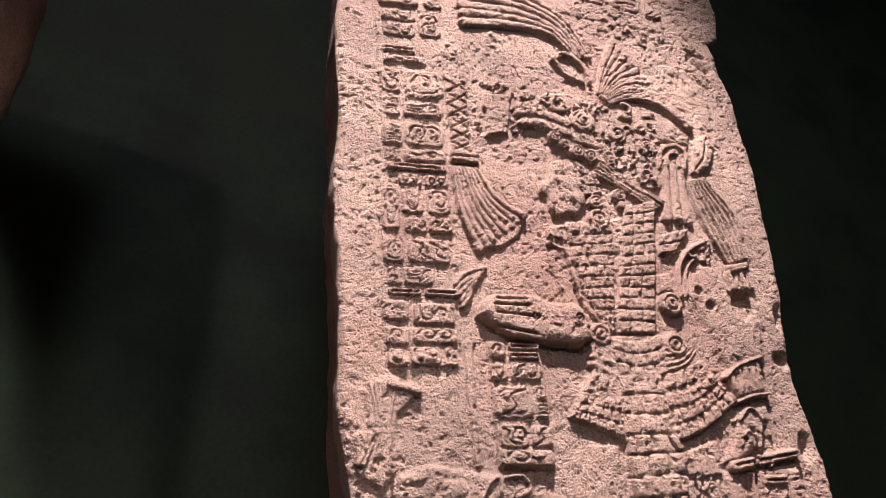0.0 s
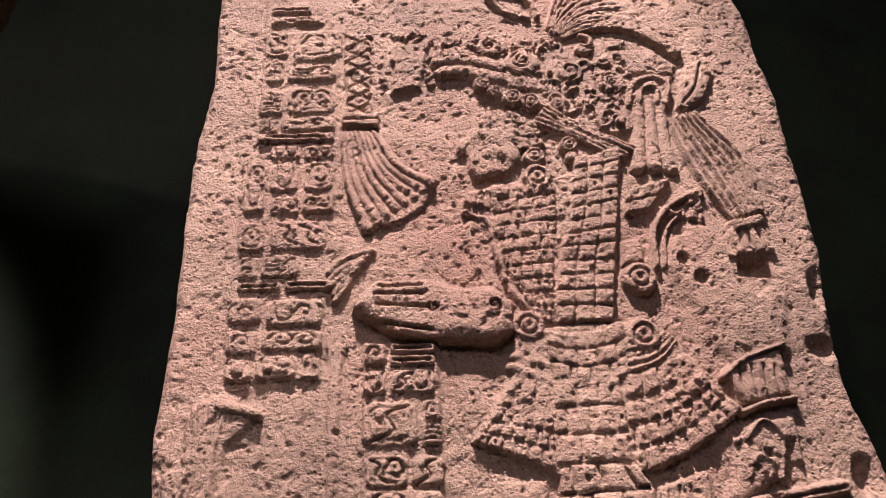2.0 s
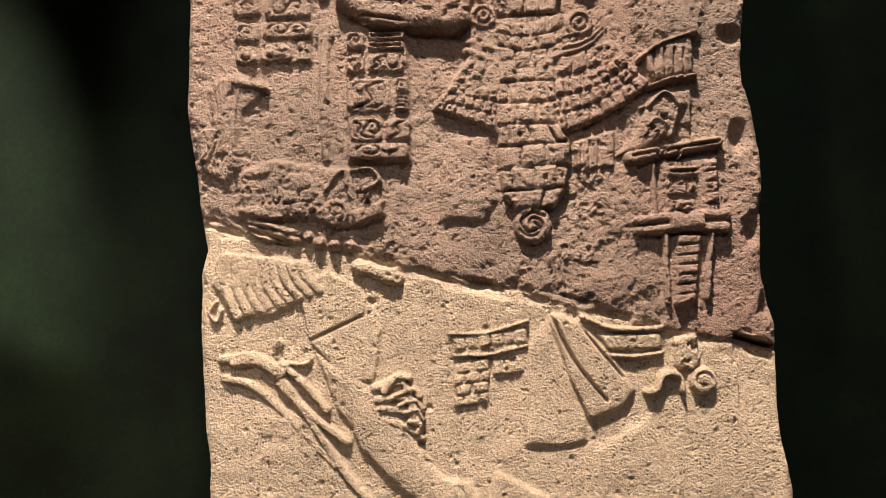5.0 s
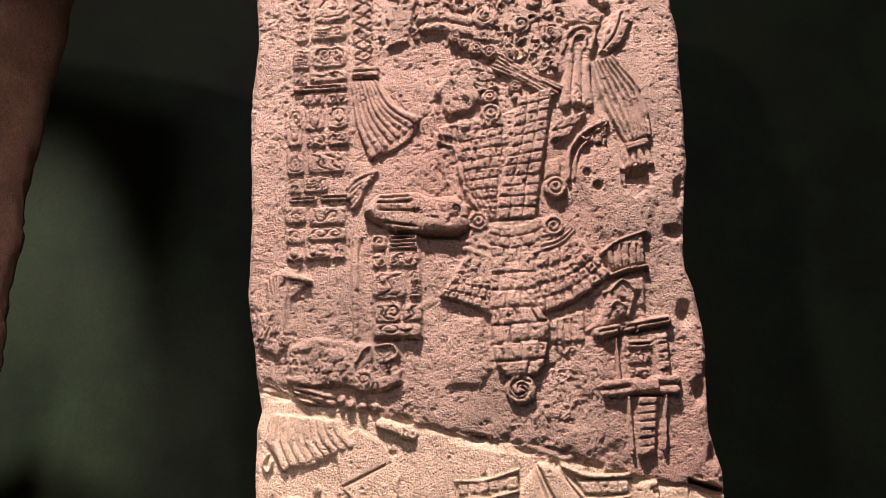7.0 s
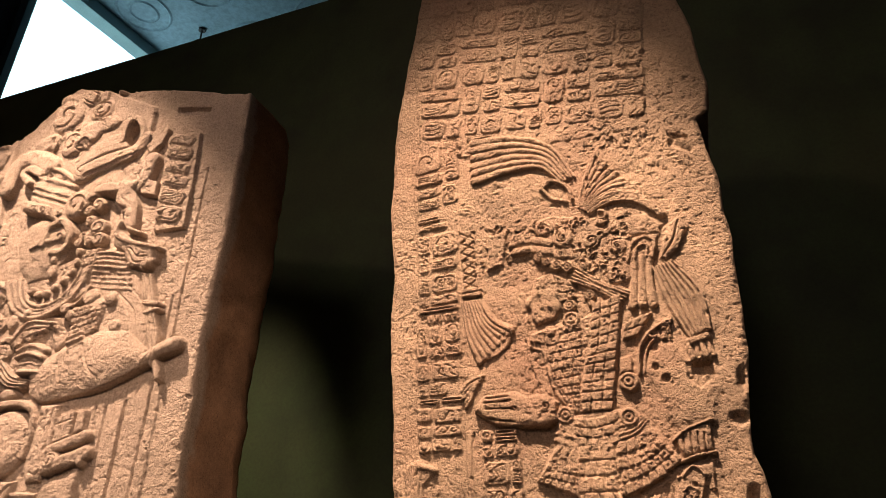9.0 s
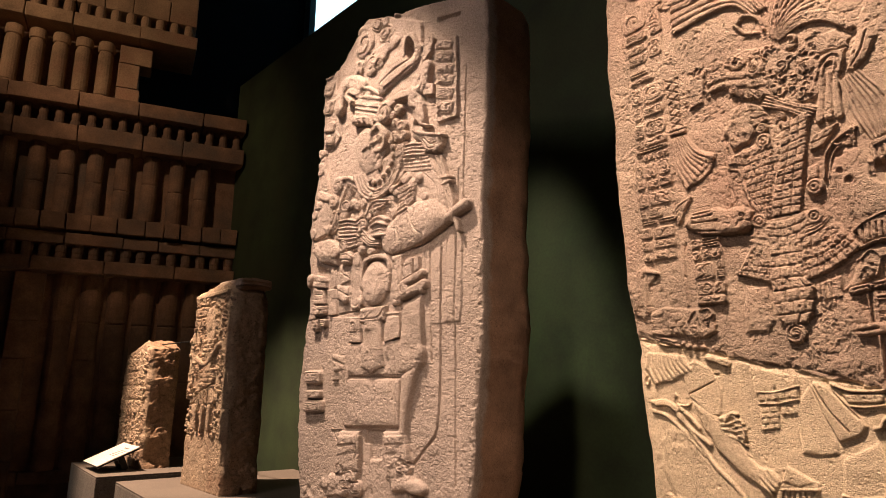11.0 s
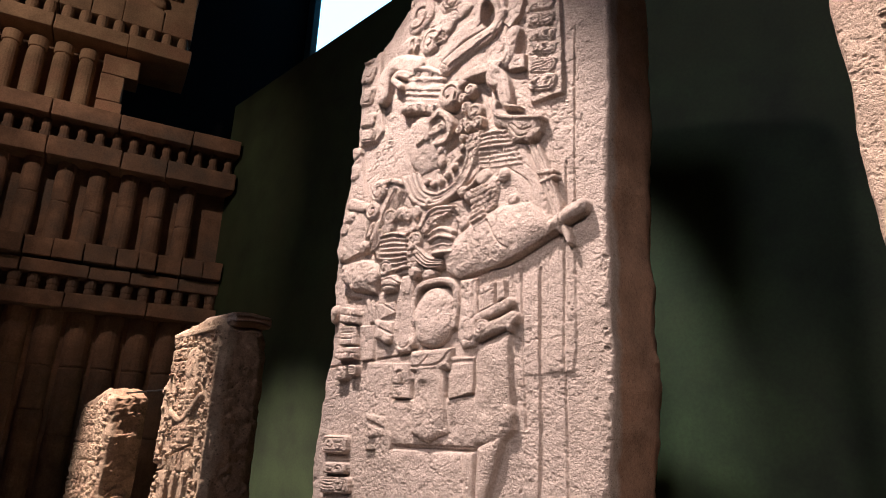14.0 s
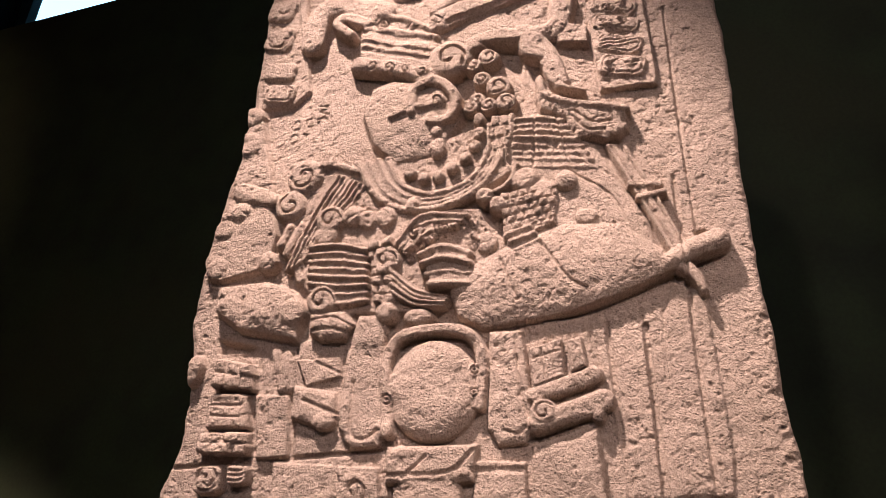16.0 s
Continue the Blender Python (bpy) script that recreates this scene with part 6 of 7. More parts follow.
b.path([(-0.427, 2.802), (-0.317, 2.768), (-0.207, 2.694)], 0.0552, 0.0472, 0.052, 0.003, dome=0.0193)
b.disc(-0.385, 2.785, 0.0238, 0.056, False)
b.disc(-0.338, 2.769, 0.0228, 0.056, False)
b.disc(-0.29, 2.752, 0.022, 0.056, False)
b.disc(-0.246, 2.736, 0.0213, 0.056, False)
b.path([(-0.202, 2.902), (-0.106, 2.937), (0.019, 2.965), (0.065, 3.017)], 0.078, 0.059, 0.05, 0.003, dome=0.0273)
b.groove([(-0.179, 2.891), (-0.081, 2.917), (0.035, 2.953)], 0.0135, 0.008)
b.path([(-0.214, 2.945), (-0.129, 2.985), (-0.027, 3.0)], 0.0452, 0.0422, 0.045, 0.003, dome=0.0158)
b.path([(-0.126, 2.79), (-0.069, 2.817), (0.014, 2.802)], 0.0513, 0.0543, 0.05, 0.003, dome=0.019)
b.path([(0.018, 2.809), (0.07, 2.741), (0.098, 2.639)], 0.0666, 0.0474, 0.05, 0.003, dome=0.0233)
b.path([(0.045, 2.807), (0.099, 2.815), (0.122, 2.905)], 0.0523, 0.0698, 0.046, 0.003, dome=0.0244)
b.poly([(-0.104, 2.781), (-0.057, 2.795), (0.018, 2.774), (0.026, 2.732), (-0.057, 2.724), (-0.096, 2.713)], -0.02, 0.008, mode='add')
b.disc(-0.174, 2.767, 0.0615, 0.056, False)
b.disc(-0.297, 3.064, 0.0609, 0.045, False)
b.oval(-0.09, 3.024, 0.1693, 0.081, 0.046, 10, 0.004, dome=0.02)
b.oval(-0.218, 3.1, 0.1199, 0.101, 0.042, 0, 0.004, dome=0.02)
b.disc(-0.37, 3.216, 0.0837, 0.045, False)
b.oval(-0.445, 3.101, 0.1308, 0.09, 0.036, 20, 0.004, dome=0.02)
b.oval(-0.146, 3.129, 0.1453, 0.075, 0.042, 0, 0.004, dome=0.02)
b.path([(-0.037, 3.023), (-0.027, 3.1), (0.02, 3.105), (0.052, 3.024), (0.028, 2.957)], 0.0317, 0.0306, 0.05, 0.003, dome=0.0111)
b.oval(0.006, 3.041, 0.0612, 0.103, -0.04, 0, 0.004, mode='add')
b.poly([(0.101, 2.923), (0.138, 2.907), (0.135, 2.821), (0.176, 2.804), (0.175, 2.746), (0.098, 2.768)], 0.038, 0.004)
b.curls(-0.433, -0.071, 3.092, 3.405, 14, 0.044, (0.036, 0.0719))
b.curls(-0.414, -0.192, 2.896, 3.061, 8, 0.044, (0.0292, 0.0525))
# border carving on the far edge
b.poly([(-0.62, 3.156), (-0.572, 2.756), (-0.618, 2.713), (-0.715, 2.715), (-0.746, 3.142), (-0.729, 3.232)], 0.018, 0.006)
b.cell(-0.699, 3.174, 0.0931, 0.1017, 0.036, -14.9)
b.cell(-0.69, 3.068, 0.0907, 0.0997, 0.036, -14.0)
b.cell(-0.684, 2.955, 0.0963, 0.0966, 0.036, -12.6)
b.cell(-0.667, 2.833, 0.1032, 0.0705, 0.036, -11.7)
b.cell(-0.661, 2.757, 0.1008, 0.0675, 0.036, -10.9)
b.path([(-0.63, 3.113), (-0.598, 2.91)], 0.0275, 0.0258, 0.03, 0.003, dome=0.0096)
b.oval(-0.736, 2.693, 0.0839, 0.066, 0.036, -10, 0.004, dome=0.02)
b.oval(-0.744, 2.605, 0.1131, 0.085, 0.036, -10, 0.004, dome=0.02)
b.oval(-0.763, 2.351, 0.0645, 0.066, 0.036, -10, 0.004, dome=0.02)
b.oval(-0.766, 2.245, 0.058, 0.068, 0.036, -10, 0.004, dome=0.02)
b.oval(-0.785, 1.99, 0.0451, 0.081, 0.036, -10, 0.004, dome=0.02)
b.bundle([(-0.772, 2.541), (-0.773, 2.463), (-0.77, 2.384)], [(-0.686, 2.532), (-0.7, 2.479), (-0.707, 2.409)], 4, 0.03)
b.path([(-0.725, 2.451), (-0.67, 2.434), (-0.635, 2.416)], 0.0587, 0.0445, 0.045, 0.003, dome=0.0205)
b.oval(-0.729, 2.396, 0.0806, 0.057, 0.04, 10, 0.004, dome=0.02)
b.poly([(-0.712, 2.389), (-0.641, 2.396), (-0.645, 2.364), (-0.691, 2.354)], -0.012, 0.008, mode='add')
b.poly([(-0.704, 2.713), (-0.751, 2.654), (-0.782, 2.543), (-0.787, 2.406), (-0.811, 2.265), (-0.793, 2.217), (-0.753, 2.206), (-0.627, 2.231), (-0.611, 2.321), (-0.64, 2.453), (-0.679, 2.598)], 0.026, 0.008)
# fine incised marks beside the head
b.groove([(-0.669, 2.658), (-0.641, 2.65), (-0.664, 2.639), (-0.641, 2.63)], 0.0069, 0.006)
b.groove([(-0.626, 2.662), (-0.603, 2.667), (-0.596, 2.646), (-0.617, 2.64), (-0.622, 2.654)], 0.0073, 0.006)
b.groove([(-0.583, 2.665), (-0.56, 2.671), (-0.553, 2.649), (-0.574, 2.644), (-0.579, 2.657)], 0.0069, 0.006)
b.groove([(-0.544, 2.707), (-0.517, 2.698), (-0.539, 2.687), (-0.517, 2.677)], 0.0069, 0.006)
b.groove([(-0.671, 2.615), (-0.648, 2.62), (-0.64, 2.599), (-0.661, 2.593), (-0.666, 2.607)], 0.0069, 0.006)
b.groove([(-0.628, 2.618), (-0.605, 2.624), (-0.598, 2.603), (-0.618, 2.597), (-0.623, 2.61)], 0.0069, 0.006)
b.groove([(-0.585, 2.622), (-0.558, 2.614), (-0.58, 2.603), (-0.558, 2.594)], 0.0064, 0.006)
b.groove([(-0.546, 2.663), (-0.524, 2.668), (-0.517, 2.646), (-0.538, 2.641), (-0.542, 2.654)], 0.0069, 0.006)
b.groove([(-0.672, 2.572), (-0.649, 2.577), (-0.642, 2.556), (-0.662, 2.551), (-0.667, 2.564)], 0.0069, 0.006)
b.groove([(-0.629, 2.576), (-0.602, 2.568), (-0.624, 2.557), (-0.601, 2.548)], 0.0069, 0.006)
b.groove([(-0.587, 2.579), (-0.565, 2.585), (-0.558, 2.564), (-0.578, 2.559), (-0.583, 2.572)], 0.0065, 0.006)
b.groove([(-0.549, 2.619), (-0.526, 2.625), (-0.52, 2.604), (-0.54, 2.598), (-0.545, 2.612)], 0.0069, 0.006)
b.groove([(-0.673, 2.53), (-0.646, 2.522), (-0.667, 2.512), (-0.645, 2.503)], 0.0069, 0.006)
b.groove([(-0.631, 2.534), (-0.608, 2.539), (-0.601, 2.519), (-0.622, 2.513), (-0.626, 2.526)], 0.0069, 0.006)
b.groove([(-0.589, 2.538), (-0.567, 2.543), (-0.56, 2.523), (-0.58, 2.517), (-0.585, 2.53)], 0.0065, 0.006)
b.groove([(-0.551, 2.577), (-0.525, 2.569), (-0.546, 2.559), (-0.524, 2.55)], 0.0064, 0.006)
b.groove([(-0.674, 2.488), (-0.652, 2.494), (-0.644, 2.474), (-0.665, 2.469), (-0.67, 2.481)], 0.0065, 0.006)
b.groove([(-0.632, 2.493), (-0.61, 2.498), (-0.603, 2.478), (-0.623, 2.473), (-0.628, 2.485)], 0.0065, 0.006)
b.groove([(-0.591, 2.497), (-0.564, 2.49), (-0.586, 2.479), (-0.564, 2.471)], 0.0064, 0.006)
b.groove([(-0.553, 2.536), (-0.531, 2.541), (-0.525, 2.521), (-0.545, 2.515), (-0.549, 2.528)], 0.0065, 0.006)
# head, kept plain, with an ear ring
b.poly([(-0.389, 2.72), (-0.329, 2.736), (-0.175, 2.696), (-0.143, 2.577), (-0.203, 2.479), (-0.311, 2.468), (-0.378, 2.535), (-0.412, 2.633)], 0.05, 0.01, dome=0.07)
b.path([(-0.271, 2.613), (-0.262, 2.683), (-0.205, 2.697), (-0.16, 2.642), (-0.172, 2.585), (-0.221, 2.577)], 0.0337, 0.0333, 0.064, 0.003, dome=0.0118)
b.disc(-0.207, 2.637, 0.0245, 0.06, False)
b.path([(-0.324, 2.605), (-0.267, 2.623), (-0.216, 2.628)], 0.0228, 0.0242, 0.062, 0.003, dome=0.0085)
b.oval(-0.208, 2.548, 0.0393, 0.04, 0.06, 0, 0.004, dome=0.02)
b.oval(-0.204, 2.501, 0.0454, 0.066, 0.06, 0, 0.004, dome=0.02)
b.disc(-0.073, 2.754, 0.0306, 0.044, False)
b.disc(-0.092, 2.689, 0.0243, 0.044, False)
b.disc(-0.052, 2.66, 0.0337, 0.044, False)
b.disc(-0.105, 2.628, 0.0229, 0.044, False)
b.disc(-0.034, 2.608, 0.0283, 0.044, False)
b.disc(-0.077, 2.606, 0.0229, 0.044, False)
b.disc(-0.12, 2.607, 0.0214, 0.044, False)
b.disc(-0.112, 2.733, 0.0229, 0.044, False)
# layered bead collar and cape
b.poly([(-0.415, 2.487), (-0.334, 2.492), (-0.089, 2.559), (-0.019, 2.58), (0.002, 2.425), (-0.106, 2.364), (-0.229, 2.328), (-0.343, 2.373)], 0.03, 0.008)
b.bundle([(-0.409, 2.49), (-0.343, 2.378), (-0.226, 2.335), (-0.106, 2.376), (-0.033, 2.489), (-0.022, 2.566)], [(-0.331, 2.488), (-0.293, 2.415), (-0.221, 2.377), (-0.13, 2.398), (-0.082, 2.475), (-0.078, 2.546)], 4, 0.042)
b.oval(-0.271, 2.437, 0.0378, 0.038, 0.056, 0, 0.004, dome=0.012)
b.oval(-0.236, 2.419, 0.0354, 0.038, 0.056, 0, 0.004, dome=0.012)
b.oval(-0.201, 2.419, 0.0354, 0.038, 0.056, 0, 0.004, dome=0.012)
b.oval(-0.166, 2.436, 0.0354, 0.038, 0.056, 0, 0.004, dome=0.012)
b.oval(-0.134, 2.459, 0.0354, 0.038, 0.056, 0, 0.004, dome=0.012)
b.oval(-0.113, 2.491, 0.0354, 0.038, 0.056, 0, 0.004, dome=0.012)
b.oval(-0.101, 2.526, 0.0358, 0.039, 0.056, 0, 0.004, dome=0.012)
b.oval(-0.1, 2.563, 0.0354, 0.04, 0.056, 0, 0.004, dome=0.012)
b.quilt([(-0.072, 2.573), (-0.075, 2.436)], [(-0.026, 2.57), (-0.03, 2.445)], 4, 2, 0.042, pit=0.1, sag=0.0, brick=True)
b.poly([(-0.026, 2.57), (0.083, 2.57), (0.171, 2.447), (0.259, 2.253), (0.275, 2.153), (0.117, 2.106), (-0.044, 2.255), (-0.031, 2.43)], 0.028, 0.012, dome=0.06)
b.bundle([(-0.009, 2.55), (0.041, 2.545), (0.094, 2.532)], [(-0.022, 2.431), (0.066, 2.412), (0.16, 2.398)], 8, 0.04)
b.groove([(0.033, 2.559), (0.023, 2.421)], 0.0066, 0.007)
b.groove([(0.082, 2.55), (0.105, 2.409)], 0.0067, 0.007)
b.quilt([(-0.056, 2.354), (-0.05, 2.228)], [(0.076, 2.369), (0.063, 2.263)], 6, 6, 0.046, pit=0, sag=0.0, brick=True)
b.oval(0.093, 2.369, 0.0535, 0.059, 0.058, 0, 0.004, dome=0.025)
b.oval(0.0, 2.387, 0.0763, 0.066, 0.05, 0, 0.004, dome=0.02)
b.oval(0.04, 2.356, 0.0535, 0.052, 0.048, 0, 0.004, dome=0.02)
b.oval(-0.09, 2.353, 0.0474, 0.048, 0.052, 0, 0.004, dome=0.015)
b.oval(0.131, 2.273, 0.0535, 0.044, 0.042, 0, 0.004, dome=0.012)
b.oval(-0.061, 2.326, 0.0469, 0.049, 0.05, 0, 0.004, dome=0.015)
b.path([(-0.066, 2.359), (-0.033, 2.384), (-0.014, 2.427)], 0.0158, 0.0158, 0.05, 0.003, dome=0.0055)
b.groove([(0.104, 2.394), (0.184, 2.325), (0.213, 2.252)], 0.0066, 0.007)
b.groove([(0.12, 2.437), (0.211, 2.35), (0.26, 2.26)], 0.0066, 0.006)
# shoulder scroll, staff and open palm
b.poly([(0.033, 2.616), (0.052, 2.667), (0.073, 2.622), (0.118, 2.587), (0.184, 2.558), (0.245, 2.534), (0.242, 2.484), (0.199, 2.452), (0.161, 2.473), (0.122, 2.47), (0.1, 2.531), (0.043, 2.567)], 0.046, 0.006, dome=0.02)
b.path([(0.049, 2.657), (0.067, 2.596), (0.161, 2.556), (0.242, 2.531)], 0.0243, 0.0197, 0.056, 0.003, dome=0.0085)
b.groove([(0.114, 2.54), (0.15, 2.494), (0.194, 2.486)], 0.0066, 0.008)
b.groove([(0.128, 2.545), (0.164, 2.51), (0.208, 2.506)], 0.0067, 0.008)
b.oval(0.207, 2.478, 0.0421, 0.04, 0.056, 0, 0.004, dome=0.012)
b.path([(0.012, 2.809), (0.025, 2.747), (0.079, 2.718), (0.099, 2.665)], 0.0349, 0.0286, 0.05, 0.003, dome=0.0122)
b.path([(0.06, 2.704), (0.087, 2.636), (0.151, 2.603)], 0.0184, 0.0147, 0.046, 0.003, dome=0.0064)
b.poly([(-0.099, 2.8), (0.011, 2.794), (0.006, 2.669), (-0.041, 2.751)], -0.014, 0.008, mode='add')
b.poly([(0.029, 2.709), (0.063, 2.693), (0.04, 2.645)], -0.014, 0.008, mode='add')
b.poly([(0.184, 2.454), (0.231, 2.447), (0.279, 2.319), (0.336, 2.147), (0.3, 2.136), (0.241, 2.3)], 0.034, 0.004)
b.groove([(0.198, 2.443), (0.253, 2.301), (0.308, 2.15)], 0.0061, 0.007)
b.groove([(0.216, 2.443), (0.268, 2.311), (0.324, 2.151)], 0.0061, 0.007)
b.path([(0.229, 2.341), (0.287, 2.33)], 0.0195, 0.0195, 0.042, 0.003, dome=0.0068)
b.path([(0.242, 2.306), (0.294, 2.31)], 0.0169, 0.017, 0.042, 0.003, dome=0.006)
b.path([(0.28, 2.148), (0.336, 2.175), (0.382, 2.19)], 0.0442, 0.053, 0.056, 0.003, dome=0.03)
b.path([(0.297, 2.151), (0.328, 2.121), (0.342, 2.083)], 0.0376, 0.0201, 0.042, 0.003, dome=0.0132)
b.oval(0.356, 2.219, 0.0287, 0.013, -0.02, 0, 0.004, mode='add')
# chest ornaments
b.poly([(-0.604, 2.351), (-0.593, 2.463), (-0.534, 2.505), (-0.409, 2.493), (-0.314, 2.358), (-0.107, 2.332), (-0.038, 2.226), (-0.161, 2.131), (-0.212, 2.082), (-0.439, 2.094), (-0.555, 2.187)], 0.024, 0.01)
b.bundle([(-0.459, 2.464), (-0.525, 2.341), (-0.573, 2.217)], [(-0.39, 2.427), (-0.458, 2.333), (-0.507, 2.256)], 7, 0.036)
b.disc(-0.55, 2.471, 0.0521, 0.042, False)
b.disc(-0.582, 2.393, 0.0451, 0.042, False)
b.path([(-0.533, 2.495), (-0.471, 2.496), (-0.408, 2.466)], 0.029, 0.0214, 0.042, 0.003, dome=0.0101)
b.bundle([(-0.578, 2.332), (-0.596, 2.288)], [(-0.518, 2.333), (-0.56, 2.239)], 3, 0.036)
b.disc(-0.47, 2.338, 0.0393, 0.05, False)
b.oval(-0.411, 2.343, 0.0605, 0.062, 0.048, 0, 0.004, dome=0.02)
b.oval(-0.377, 2.33, 0.0505, 0.055, 0.048, 0, 0.004, dome=0.02)
b.oval(-0.33, 2.333, 0.0566, 0.061, 0.048, 0, 0.004, dome=0.02)
b.oval(-0.477, 2.297, 0.0661, 0.067, 0.048, 0, 0.004, dome=0.02)
b.disc(-0.322, 2.217, 0.0365, 0.05, False)
b.oval(-0.089, 2.238, 0.053, 0.061, 0.048, 0, 0.004, dome=0.02)
b.oval(-0.264, 2.352, 0.0453, 0.048, 0.048, 0, 0.004, dome=0.02)
b.bundle([(-0.511, 2.267), (-0.441, 2.268), (-0.372, 2.246)], [(-0.505, 2.139), (-0.43, 2.12), (-0.365, 2.124)], 8, 0.05)
b.quilt([(-0.37, 2.263), (-0.347, 2.113)], [(-0.308, 2.278), (-0.297, 2.109)], 7, 2, 0.05, pit=0, sag=0.0, brick=True)
b.bundle([(-0.301, 2.253), (-0.24, 2.319), (-0.131, 2.308)], [(-0.279, 2.23), (-0.225, 2.276), (-0.158, 2.285)], 3, 0.05)
b.bundle([(-0.307, 2.188), (-0.249, 2.136), (-0.174, 2.118)], [(-0.302, 2.136), (-0.248, 2.101), (-0.184, 2.096)], 4, 0.05)
b.curls(-0.277, -0.096, 2.219, 2.304, 16, 0.046, (0.0141, 0.0283))
b.oval(-0.316, 2.091, 0.0522, 0.056, 0.055, 0, 0.004, dome=0.02)
b.oval(-0.244, 2.075, 0.073, 0.044, 0.048, 0, 0.004, dome=0.015)
b.disc(-0.472, 2.131, 0.0406, 0.056, False)
b.poly([(-0.503, 2.106), (-0.412, 2.105), (-0.382, 2.069), (-0.409, 2.032), (-0.468, 2.031), (-0.502, 2.057)], 0.056, 0.006, dome=0.025)
b.groove([(-0.491, 2.084), (-0.438, 2.087), (-0.393, 2.064)], 0.007, 0.008)
b.groove([(-0.488, 2.061), (-0.436, 2.06), (-0.4, 2.047)], 0.0075, 0.008)
# arms
b.poly([(-0.753, 2.195), (-0.623, 2.201), (-0.542, 2.168), (-0.515, 2.127), (-0.524, 2.037), (-0.68, 2.075), (-0.752, 2.125)], 0.056, 0.01, dome=0.07)
b.oval(-0.547, 2.109, 0.0692, 0.078, 0.062, 0, 0.004, dome=0.025)
b.groove([(-0.673, 2.176), (-0.669, 2.098)], 0.0096, 0.007)
b.poly([(-0.567, 2.167), (-0.526, 2.192), (-0.513, 2.134)], -0.012, 0.008, mode='add')
b.oval(-0.626, 2.246, 0.0548, 0.06, 0.045, 0, 0.004, dome=0.02)
b.poly([(-0.742, 2.066), (-0.525, 2.011), (-0.513, 1.939), (-0.602, 1.935), (-0.623, 2.0), (-0.732, 2.011)], -0.03, 0.01, mode='add')
b.bundle([(-0.579, 2.024), (-0.561, 1.939)], [(-0.527, 2.001), (-0.517, 1.937)], 3, 0.02)
b.poly([(-0.179, 2.132), (-0.154, 2.177), (-0.045, 2.227), (0.082, 2.265), (0.201, 2.251), (0.282, 2.181), (0.29, 2.127), (0.184, 2.085), (0.067, 2.053), (-0.1, 2.033), (-0.158, 2.065)], 0.062, 0.008, dome=0.09)
b.groove([(-0.059, 2.188), (-0.025, 2.093)], 0.0078, 0.008)
b.groove([(0.03, 2.219), (0.079, 2.135), (0.117, 2.106)], 0.0073, 0.008)
b.bundle([(-0.044, 2.244), (0.007, 2.26)], [(-0.015, 2.186), (0.035, 2.207)], 4, 0.058)
b.bundle([(-0.238, 2.217), (-0.187, 2.234), (-0.128, 2.211)], [(-0.215, 2.146), (-0.179, 2.143), (-0.125, 2.138)], 4, 0.066)
# belt, straps and a plain boss
b.poly([(-0.532, 2.047), (-0.111, 2.068), (0.113, 2.054), (0.14, 1.851), (-0.01, 1.701), (-0.513, 1.705)], 0.016, 0.012)
b.poly([(-0.384, 2.093), (-0.314, 2.091), (-0.303, 1.839), (-0.318, 1.803), (-0.387, 1.802), (-0.415, 1.846), (-0.41, 1.994)], 0.04, 0.005, dome=0.02)
b.groove([(-0.384, 1.943), (-0.383, 1.841), (-0.354, 1.823), (-0.324, 1.84)], 0.0078, 0.007)
b.oval(-0.207, 1.916, 0.2023, 0.214, 0.064, 0, 0.004, dome=0.07)
b.path([(-0.301, 1.833), (-0.311, 1.969), (-0.282, 2.029), (-0.209, 2.044), (-0.134, 2.031), (-0.105, 1.975), (-0.112, 1.88)], 0.0312, 0.0289, 0.055, 0.003, dome=0.0109)
b.disc(-0.305, 1.9, 0.0183, 0.058, True)
b.disc(-0.119, 1.952, 0.0157, 0.058, True)
b.disc(-0.12, 1.906, 0.0156, 0.058, True)
b.poly([(-0.092, 2.035), (-0.016, 2.035), (-0.001, 1.832), (-0.02, 1.801), (-0.077, 1.798), (-0.099, 1.836)], 0.044, 0.005, dome=0.02)
b.groove([(-0.034, 2.019), (-0.027, 1.901), (-0.008, 1.84)], 0.0072, 0.007)
b.groove([(-0.064, 1.831), (-0.036, 1.823), (-0.019, 1.837)], 0.0072, 0.008)
b.poly([(-0.304, 1.809), (-0.113, 1.81), (-0.119, 1.732), (-0.305, 1.73)], 0.055, 0.006, dome=0.02)
b.groove([(-0.301, 1.751), (-0.173, 1.756), (-0.125, 1.795)], 0.0084, 0.01)
b.groove([(-0.265, 1.745), (-0.219, 1.785)], 0.0072, 0.01)
b.oval(-0.141, 1.755, 0.0288, 0.027, 0.062, 0, 0.004, dome=0.01)
b.poly([(-0.011, 1.991), (0.06, 2.01), (0.061, 1.929), (-0.004, 1.909)], 0.044, 0.004)
b.poly([(0.066, 2.005), (0.1, 2.01), (0.108, 1.945), (0.07, 1.933)], 0.046, 0.004, dome=0.01)
b.path([(-0.002, 1.894), (0.057, 1.911), (0.116, 1.93)], 0.0376, 0.0398, 0.05, 0.003, dome=0.0139)
b.path([(0.003, 1.84), (0.064, 1.859), (0.129, 1.881)], 0.0464, 0.0484, 0.055, 0.003, dome=0.0169)
b.disc(0.016, 1.861, 0.0286, 0.06, False)
b.groove([(-0.001, 1.969), (0.057, 1.983)], 0.0055, 0.006)
b.groove([(0.017, 1.986), (0.027, 1.921)], 0.006, 0.006)
b.oval(0.118, 1.857, 0.032, 0.042, 0.058, 0, 0.004, dome=0.02)
b.poly([(-0.528, 1.947), (-0.422, 1.926), (-0.414, 1.869), (-0.468, 1.848), (-0.529, 1.87)], 0.04, 0.006, dome=0.02)
